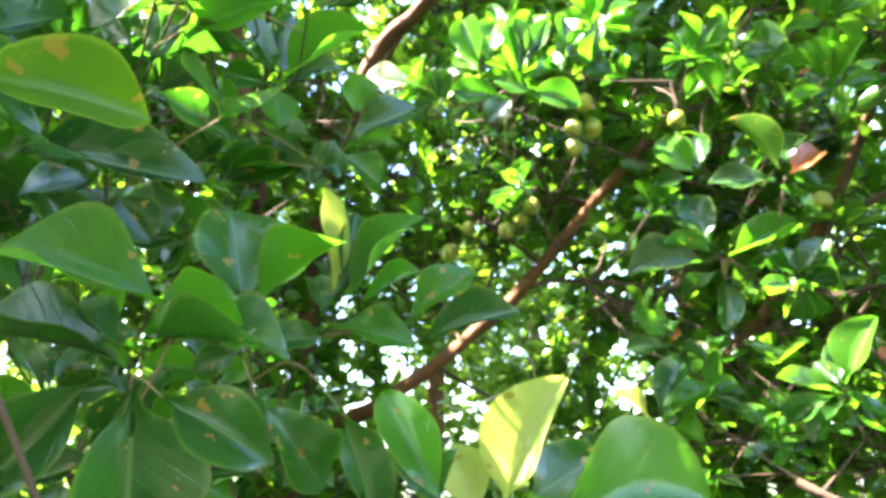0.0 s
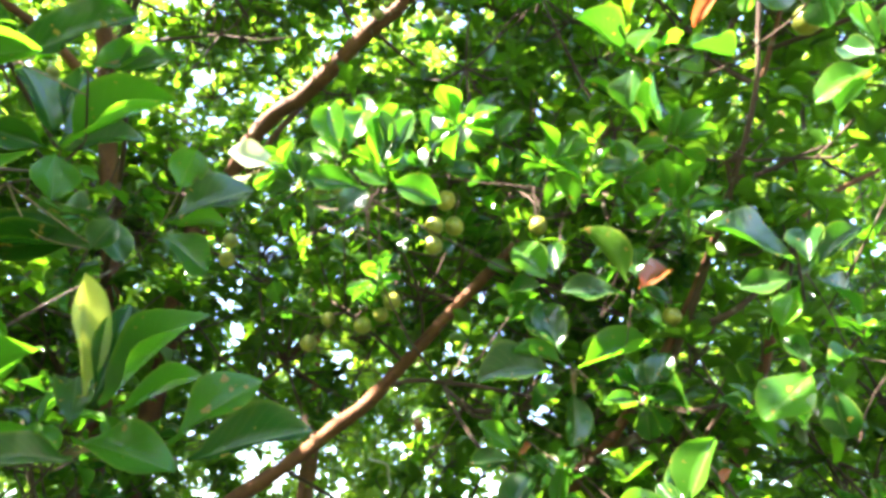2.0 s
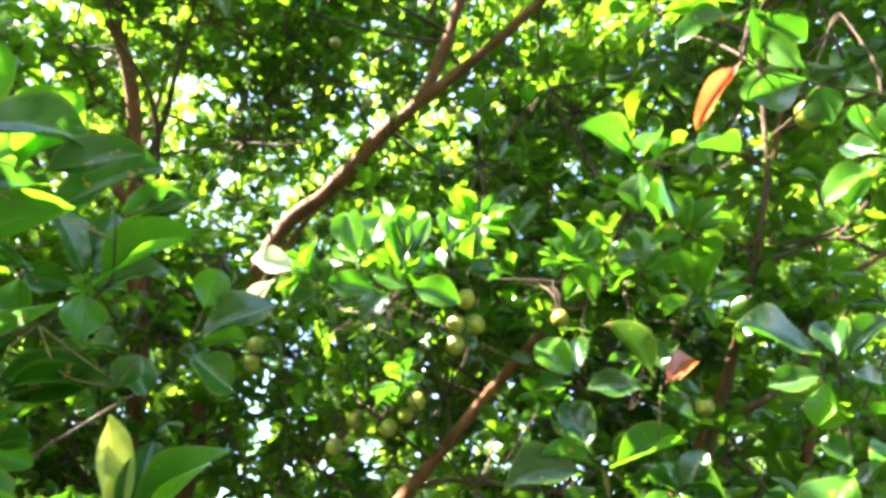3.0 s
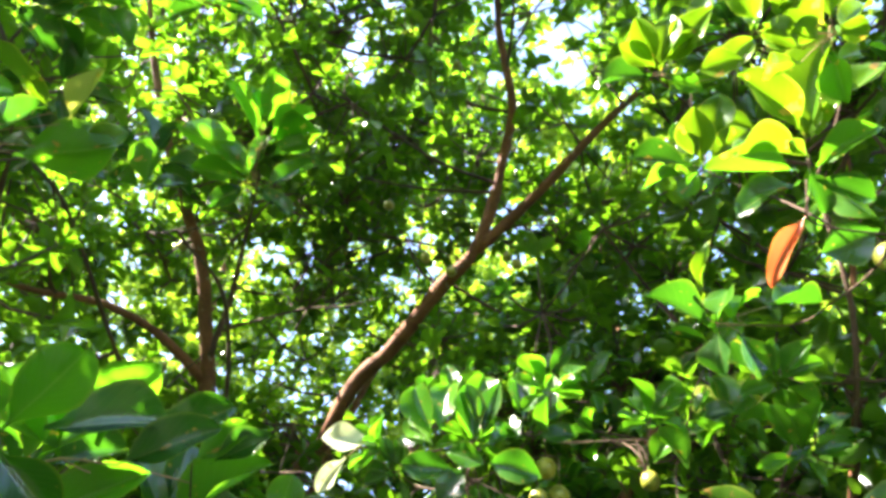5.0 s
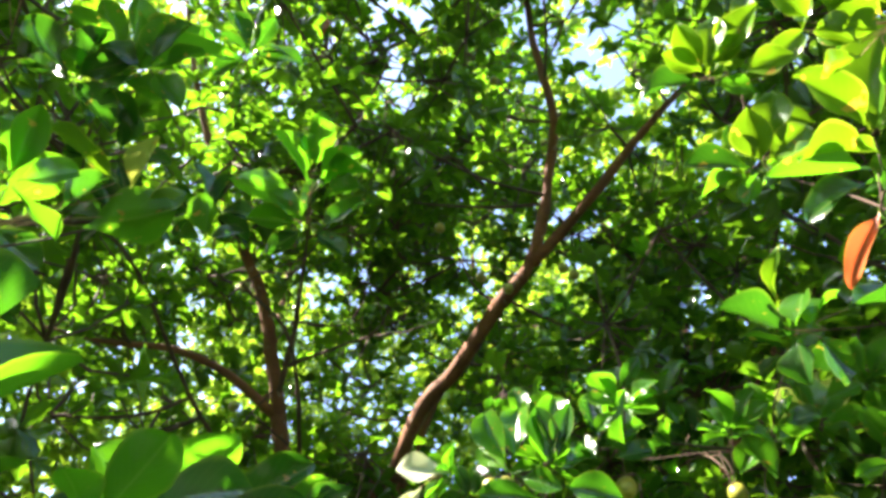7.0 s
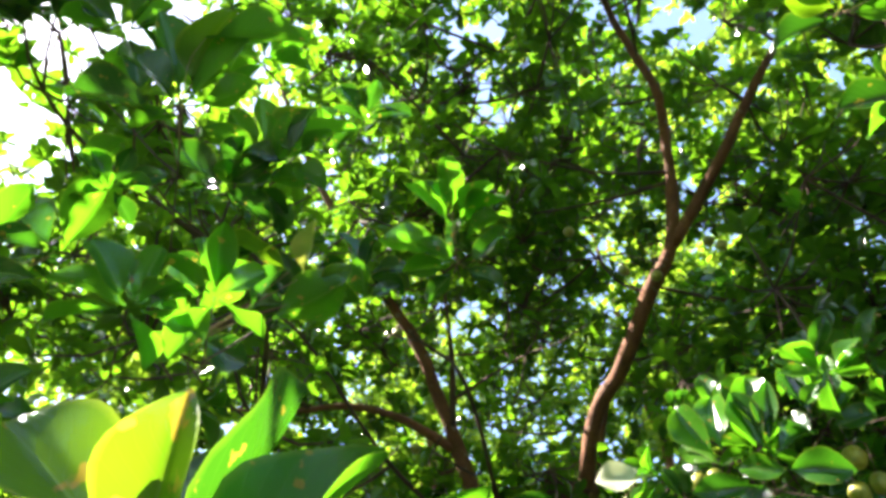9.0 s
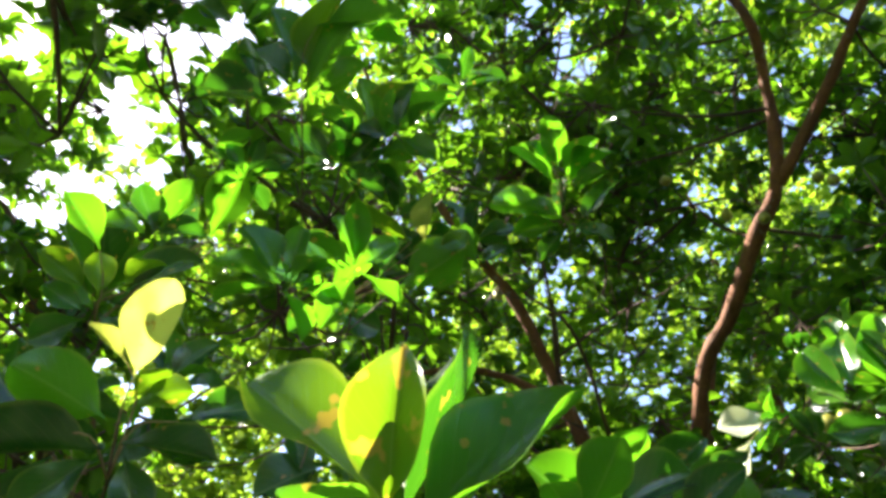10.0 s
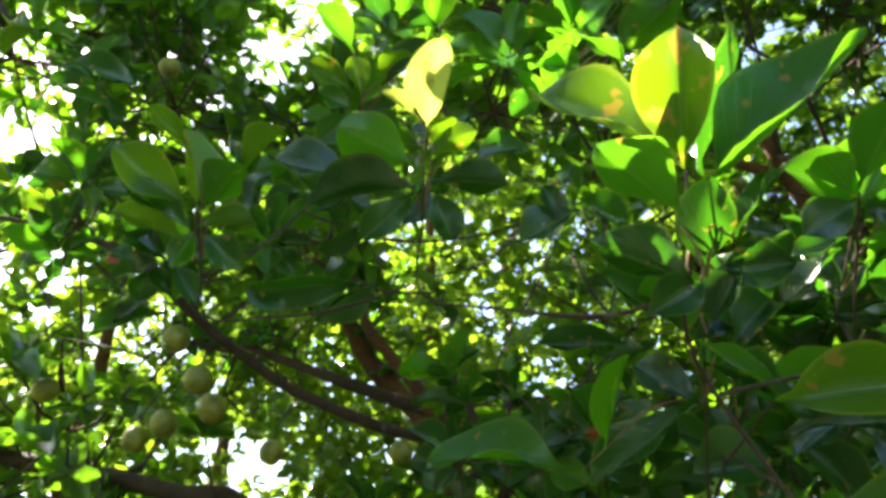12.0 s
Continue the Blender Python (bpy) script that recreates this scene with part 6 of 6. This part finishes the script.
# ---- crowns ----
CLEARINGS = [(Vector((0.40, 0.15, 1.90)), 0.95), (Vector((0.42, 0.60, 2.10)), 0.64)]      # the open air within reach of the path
HUB = Vector((0.16, 0.08, 1.76))
GAPS = [(15, 66, 3.1), (16, 60, 2.5), (-17.5, 59, 2.5), (-32, 60, 1.36), (25, 64, 0.80), (-17, 38, 0.62), (-25, 28, 0.74), (13, 4, 0.99), (23, -2, 1.11), (-25, -1, 1.23), (-4.5, 43, 0.62), (14, 36, 0.86)]
HUB_LEFT = Vector((0.11, -0.02, 1.77))
GAPS_LEFT = [(74.5, 56.6, 3.36), (72.5, 49.6, 3.00), (73.2, 53.3, 3.16), (77.2, 40.3, 1.27), (15.6, 58.2, 0.93), (64.7, 44.9, 0.37), (69.5, 58.6, 0.85), (70.3, 48.8, 2.83), (79.9, 45.7, 0.93), (76.5, 44.1, 1.52), (76.4, 40.6, 1.60), (70.9, 38.7, 0.50), (79.3, 36.5, 0.85), (63.9, 28.3, 0.58)]
GAPS_LEFT += [(90.5, 21.1, 0.50), (72.2, 9.2, 2.90), (97.2, 31.2, 0.41), (42.8, 28.6, 0.60), (11.6, 63.1, 1.27), (15.2, 59.2, 0.67), (-17.4, 52.7, 0.76), (11.6, 64.9, 1.78), (14.6, 58.8, 1.18), (-18.9, 56.1, 1.69), (-4.9, 57.8, 0.76), (-14.9, 44.5, 0.76), (-17.6, 52.9, 0.76), (4.5, 58.4, 0.51), (-16.7, 37.3, 0.76)]
GAPS_LEFT += [(63.7, 28.0, 1.36), (59.6, 30.9, 1.36), (46.9, 23.3, 0.9), (78.5, 10.5, 1.62), (75.8, 12.0, 1.16), (81.2, 9.5, 0.97), (91.2, 20.9, 1.62), (95.6, 31.5, 1.77), (65.1, 30.6, 0.84), (50.0, 32.4, 0.97), (48.0, 26.9, 0.77), (59.9, 15.3, 0.71), (38.9, 16.3, 0.65), (63.3, 11.1, 0.97)]
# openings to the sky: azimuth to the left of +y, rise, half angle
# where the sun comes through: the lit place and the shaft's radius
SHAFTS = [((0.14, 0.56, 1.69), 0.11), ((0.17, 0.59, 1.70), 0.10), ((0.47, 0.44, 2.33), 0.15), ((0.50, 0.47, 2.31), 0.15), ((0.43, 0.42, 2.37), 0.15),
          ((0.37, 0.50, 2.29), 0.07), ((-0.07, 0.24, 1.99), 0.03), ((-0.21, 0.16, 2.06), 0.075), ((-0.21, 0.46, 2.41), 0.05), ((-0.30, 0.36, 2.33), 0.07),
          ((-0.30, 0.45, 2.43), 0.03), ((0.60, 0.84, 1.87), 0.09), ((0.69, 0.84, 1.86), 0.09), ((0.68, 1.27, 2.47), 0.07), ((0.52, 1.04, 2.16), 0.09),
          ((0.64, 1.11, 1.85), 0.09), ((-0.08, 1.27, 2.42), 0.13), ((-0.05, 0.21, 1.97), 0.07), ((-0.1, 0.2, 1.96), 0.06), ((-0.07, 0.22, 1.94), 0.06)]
SHAFTS += [((-0.10, 1.76, 3.01), 0.12), ((-0.18, 1.81, 2.97), 0.10), ((0.11, 1.60, 3.15), 0.09), ((-0.29, 1.90, 2.86), 0.11), ((0.28, 1.41, 3.38), 0.08),
          ((-0.66, 1.60, 3.20), 0.06), ((-0.69, 1.80, 2.92), 0.06), ((0.155, 1.70, 2.066), 0.08), ((0.09, 1.74, 2.02), 0.08), ((0.04, 1.77, 1.98), 0.07), ((0.35, 1.58, 2.26), 0.06),
          ((-0.01, 0.31, 1.99), 0.02), ((0.40, 1.08, 2.04), 0.09), ((0.57, 1.10, 2.01), 0.09), ((0.58, 1.12, 1.79), 0.09), ((0.34, 1.19, 1.79), 0.06),
          ((0.57, 0.77, 2.04), 0.09), ((0.65, 0.76, 2.04), 0.09), ((0.15, 1.06, 2.34), 0.08), ((-0.06, 0.22, 1.96), 0.06), ((-0.09, 0.19, 1.95), 0.05), ((-0.04, 0.28, 1.95), 0.04), ((-0.34, 0.46, 2.4), 0.06), ((-0.24, 0.5, 2.45), 0.04)]
GLADES = [(76.1, 11, 6.9), (56.2, 26.9, 5.5), (71.4, 19.2, 4), (86.9, 15.7, 5), (92.4, 18.4, 4.5), (82.8, 15.9, 5.5), (74.2, 10.7, 5.5), (53.9, 31, 6.5), (51.3, 22.9, 4.5), (32.3, 34.1, 3), (23.1, 56.7, 2.5), (-3.1, 44.6, 2.5), (-18.3, 48.3, 3), (-29.7, 24.1, 3)]
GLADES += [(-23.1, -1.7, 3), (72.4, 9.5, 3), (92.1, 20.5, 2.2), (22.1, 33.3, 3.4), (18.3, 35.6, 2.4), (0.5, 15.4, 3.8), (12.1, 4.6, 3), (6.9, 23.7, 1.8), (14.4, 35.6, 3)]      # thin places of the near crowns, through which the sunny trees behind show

GLADES_LEFT = [(50.1, 29.4, 5.95), (51.5, 22.1, 6.44), (64.3, 12.4, 5.95), (57.9, 23.0, 4.47)]


def ways(cones):
    return [(Vector((-math.sin(radians(a)) * math.cos(radians(e)), math.cos(radians(a)) * math.cos(radians(e)), math.sin(radians(e)))), radians(h)) for a, e, h in cones]


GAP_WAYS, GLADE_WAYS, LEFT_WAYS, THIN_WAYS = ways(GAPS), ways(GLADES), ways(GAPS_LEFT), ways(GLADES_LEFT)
BARE = np.concatenate([TREES[1]["lines"][0][24:43], TREES[1]["lines"][0][50:57], TREES[1]["lines"][2][14:44], TREES[1]["lines"][1][6:17], TREES[3]["lines"][0][18:30], TREES[3]["lines"][1][4:20]])


def open_air(p, near=True):
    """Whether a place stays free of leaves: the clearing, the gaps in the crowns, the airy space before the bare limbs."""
    if any((p - middle).length < r for middle, r in CLEARINGS):
        return True
    way = p - HUB
    far = way.length
    way = way / far
    wobble = 1 + 0.6 * noise.noise(p * 4.0)
    for gap, half in GAP_WAYS:
        if way.angle(gap) < half * wobble and noise.noise(p * 13.0) < 0.25:
            return True
    left = p - HUB_LEFT
    if any(left.angle(gap) < half * wobble and noise.noise(p * 13.0) < 0.22 for gap, half in LEFT_WAYS):
        return True
    if near and noise.noise(p * 16.0) < -0.41:
        return True
    if near and noise.noise(p * 13.0) < (0.06 if p.x < -1.0 and p.y < 1.0 else -0.08):
        for gap, half in GLADE_WAYS:
            if way.angle(gap) < half * wobble:
                return True
    if near and noise.noise(p * 11.0) < 0.22 and any(left.angle(gap) < half * wobble for gap, half in THIN_WAYS):
        return True
    for foot, r in SHAFTS:                # where the sun comes through
        step = p - Vector(foot)
        along = step.dot(SUN_DIR)
        if along > 0.05 and (step - SUN_DIR * along).length < r * wobble:
            return True
    limb = BARE[:, :3] - np.array(HUB)
    reach = np.linalg.norm(limb, axis=1)
    turn = np.arccos(np.clip((limb / reach[:, None]) @ np.array(way), -1, 1))
    return bool(((turn < (BARE[:, 3] * 1.2 + 0.034 * wobble) / reach) & (reach > far - 0.05)).any())


LOW = [blade(3, 2, *shape, 60 + k) for k, shape in enumerate(SHAPES)]
LOW_VERTS = [np.array(b[0]) for b in LOW]
LOW_FACES = np.array(LOW[0][1])
FAR = [blade(3, 1, *shape, 60 + k) for k, shape in enumerate(SHAPES)]
FAR_VERTS = [np.array(b[0]) for b in FAR]
FAR_FACES = np.array(FAR[0][1])


def leaf_cloud(name, poses, material, tree):
    """Many small leaves in one mesh, from (4 x 4 poses, shapes)."""
    shapes, quads = (FAR_VERTS, FAR_FACES) if material is FAR_FOLIAGE else (LOW_VERTS, LOW_FACES)
    n = shapes[0].shape[0]
    verts = np.empty((len(poses) * n, 3))
    for i, (m, k) in enumerate(poses):
        verts[i * n:(i + 1) * n] = shapes[k] @ m[:3, :3].T + m[:3, 3]
    faces = (quads[None] + (np.arange(len(poses)) * n)[:, None, None]).reshape(-1, 4)
    origin = np.array(WORLD_OF[tree["thing"].name].translation)
    ob = new(name, mesh_of(name, (verts - origin).tolist(), faces.tolist(), material))
    tagged(attach(ob, tree["thing"], Matrix.Translation(origin)), kind="stuff")


def rosette(rng, place, axis, sizes, poses):
    """A whorl of leaves at the end of a twig."""
    turn = rng.uniform(0, 6.3)
    side = axis.orthogonal().normalized()
    other = axis.cross(side)
    for k in range(rng.randint(5, 9)):
        turn += 2.4
        lift = rng.uniform(-0.25, 0.95)
        way = ((side * math.cos(turn) + other * math.sin(turn)) * math.cos(lift) + axis * math.sin(lift)).normalized()
        size = rng.uniform(*sizes)
        m3 = facing(way, axis, rng.uniform(-30, 30)) @ Matrix.Diagonal((size * rng.uniform(0.45, 0.62), size, size))
        m = np.eye(4)
        m[:3, :3] = np.array(m3)
        m[:3, 3] = place - axis * 0.03 * rng.random()
        poses.append((m, rng.randrange(6)))


def crown(tree, seed, balls, nodes, sprays, sizes, material, spread=0.26, free=True, twigs=True, apart=270):
    """Foliage of a tree: branchlets through the balls (centre, radii), each with its sprays of leaves."""
    rng = random.Random(seed)
    poses, twig_verts, twig_faces = [], [], []
    weights = [b[1][0] * b[1][1] * b[1][2] for b in balls]
    for _ in range(nodes):
        c, r = rng.choices(balls, weights)[0]
        while True:
            q = Vector([rng.uniform(-1, 1) for _ in range(3)])
            if 0.15 < q.length < 1:
                break
        node = Vector([c[i] + q[i] * r[i] for i in range(3)])
        if node.z < 0.25 or noise.noise(node * 1.3 + Vector((seed, 0, 0))) < -0.28:
            continue
        if open_air(node, free):
            continue
        if twigs:
            wood = nearest_wood(tree, node)
            if (Vector(wood[:3]) - node).length < 0.75:
                tree["wood"] = np.vstack([tree["wood"], [(*node, 0.004)]])
                v, f = tube(glide(twig_line(wood, node, 0.004, rng.random()), 3), 4)
                twig_faces += [tuple(i + len(twig_verts) for i in face) for face in f]
                twig_verts += v
        for _ in range(sprays):
            way = Vector((rng.gauss(0, 1), rng.gauss(0, 1), rng.gauss(0.35, 0.8))).normalized()
            place = node + way * rng.uniform(0.3, 1.0) * spread
            if open_air(place, free):
                continue
            axis = (way + Vector((0, 0, 0.9))).normalized()
            rosette(rng, place, axis, sizes, poses)
            if twigs:
                v, f = tube(glide([(*node, 0.003), (*(node.lerp(place, 0.5) - Vector((0, 0, 0.02))), 0.0026), (*place, 0.002)], 1), 4)
                twig_faces += [tuple(i + len(twig_verts) for i in face) for face in f]
                twig_verts += v
    single = sorted(range(len(poses)), key=lambda i: (Vector(poses[i][0][:3, 3]) - HUB).length)[:apart] if twigs else []
    bough = tree["thing"]
    for i in single:
        m, k = poses[i]
        leaf = new("leaf", LEAF_MESHES['m' if rng.random() < 0.6 else 'g'][k])
        attach(leaf, bough, Matrix(m.tolist()))
    taken = set(single)
    leaf_cloud("crown", [q for i, q in enumerate(poses) if i not in taken], material, tree)
    if twigs and twig_verts:
        origin = WORLD_OF[tree["thing"].name].translation
        ob = new("brushwood", mesh_of("brushwood", [tuple(Vector(v) - origin) for v in twig_verts], twig_faces, TWIG))
        tagged(attach(ob, tree["thing"], Matrix.Translation(origin)), kind="stuff")


SMALL = (0.042, 0.072)
crown(TREES[0], 11, [((-1.2, 0.6, 2.3), (0.8, 0.6, 0.8)), ((-1.0, 1.0, 1.5), (0.8, 0.5, 0.7)), ((-1.0, 0.5, 3.2), (0.9, 0.7, 0.6)), ((-0.9, -0.25, 3.1), (0.7, 0.6, 0.6))], 205, 11, SMALL, FOLIAGE)
crown(TREES[1], 12, [((0.1, 2.0, 3.1), (1.0, 0.7, 1.1)), ((0.2, 2.1, 1.7), (1.0, 0.6, 1.0)), ((0.25, 1.3, 4.0), (1.1, 0.9, 0.8)),
                     ((0.7, 2.2, 2.9), (0.8, 0.5, 1.0)), ((0.0, 0.7, 4.3), (1.0, 0.7, 0.6)), ((0.2, 1.65, 2.3), (0.6, 0.35, 0.5))], 470, 11, SMALL, FOLIAGE)
crown(TREES[2], 13, [((1.4, 1.6, 2.4), (0.9, 0.8, 1.4)), ((0.9, 1.7, 1.5), (0.7, 0.5, 0.9)), ((1.4, 0.9, 3.3), (0.8, 0.8, 0.9)), ((0.7, 1.5, 2.2), (0.6, 0.3, 0.7))], 310, 11, SMALL, FOLIAGE)
crown(TREES[2], 23, [((0.85, 1.25, 2.4), (0.25, 0.25, 0.5)), ((0.75, 1.5, 1.9), (0.3, 0.25, 0.4))], 34, 9, SMALL, FOLIAGE, 0.18, apart=30)
crown(TREES[3], 14, [((-0.9, 1.8, 3.2), (0.8, 0.7, 1.1)), ((-0.9, 2.0, 1.8), (0.8, 0.6, 1.0)), ((-0.8, 1.2, 4.0), (0.9, 0.9, 0.8)), ((-0.5, 1.6, 4.4), (1.0, 0.8, 0.6))], 420, 11, SMALL, FOLIAGE)
crown(TREES[4], 15, [((-1.8, 0.7, 2.8), (0.7, 0.9, 1.3)), ((-1.9, 0.3, 1.6), (0.6, 0.9, 0.8)), ((-1.7, 0.1, 3.9), (0.9, 0.9, 0.6)), ((-1.7, -0.3, 2.6), (0.6, 0.6, 1.2))], 150, 11, SMALL, FOLIAGE)

crown(TREES[0], 31, [((-0.82, 0.36, 3.12), (0.3, 0.25, 0.25)), ((-0.72, 0.32, 2.9), (0.25, 0.22, 0.25)), ((-0.66, 0.34, 2.8), (0.2, 0.2, 0.2)), ((-0.90, 0.28, 3.14), (0.3, 0.3, 0.25))], 20, 9, SMALL, FOLIAGE, 0.2, apart=30)

crown(TREES[4], 33, [((-1.65, -0.10, 3.61), (0.5, 0.4, 0.45)), ((-1.59, 0.21, 3.26), (0.4, 0.35, 0.4))], 13, 8, SMALL, FOLIAGE, 0.24, apart=0)

crown(TREES[4], 37, [((-1.66, -0.12, 3.92), (0.35, 0.3, 0.3)), ((-1.76, -0.13, 3.7), (0.3, 0.3, 0.25)), ((-1.58, 0.08, 3.98), (0.25, 0.3, 0.25))], 24, 9, SMALL, FOLIAGE, 0.24, apart=0)

# ---- the trees behind, in the sun, with unseen shade trees added ----
BACK = [(-4.6, 1.2, 4.3), (-3.6, 3.0, 6.6), (-2.2, 4.4, 7.2), (-0.4, 4.9, 6.4), (1.4, 4.7, 6.2), (3.2, 4.0, 5.2), (3.8, 2.0, 3.0), (-4.2, -0.9, 3.9), (-3.2, 2.0, 5.0), (-3.4, 0.2, 3.6), (0.5, 7.5, 8.0), (-3.5, 6.5, 7.5), (4.5, 6.5, 7.5),
        # added out of view behind the camera, to hold back the sky's fill light
        (-1.9, -2.3, 4.4), (0.6, -2.8, 4.8), (3.0, -2.6, 3.4)]
OVER = {2: ((-1.5, 2.2, 5.7), (1.3, 1.2, 0.8)), 3: ((0.1, 2.7, 5.8), (1.5, 1.2, 0.9)), 4: ((1.5, 2.4, 5.4), (1.3, 1.2, 0.9)), 1: ((-2.5, 1.4, 5.2), (1.0, 1.2, 0.8))}   # boughs that reach over
for k, (x, y, h) in enumerate(BACK):
    empty = tagged(new("fruit_tree"), "sunlit leafy fruit tree in the row behind", "tree", "orchard trees")
    tree = dict(thing=attach(empty, None, Matrix.Translation((x, y, 0))))
    trunk = glide([(x, y, -0.1, 0.08), (x + 0.1, y, h * 0.35, 0.06), (x - 0.05, y + 0.1, h * 0.7, 0.04), (x, y, h * 1.1, 0.015)], 6)
    tree["wood"] = trunk
    verts, faces = tube(trunk, 9, 0.25, k)
    attach(new("trunk", mesh_of("trunk", [(v[0] - x, v[1] - y, v[2]) for v in verts], faces, BARK)), empty, Matrix.Translation((x, y, 0)))
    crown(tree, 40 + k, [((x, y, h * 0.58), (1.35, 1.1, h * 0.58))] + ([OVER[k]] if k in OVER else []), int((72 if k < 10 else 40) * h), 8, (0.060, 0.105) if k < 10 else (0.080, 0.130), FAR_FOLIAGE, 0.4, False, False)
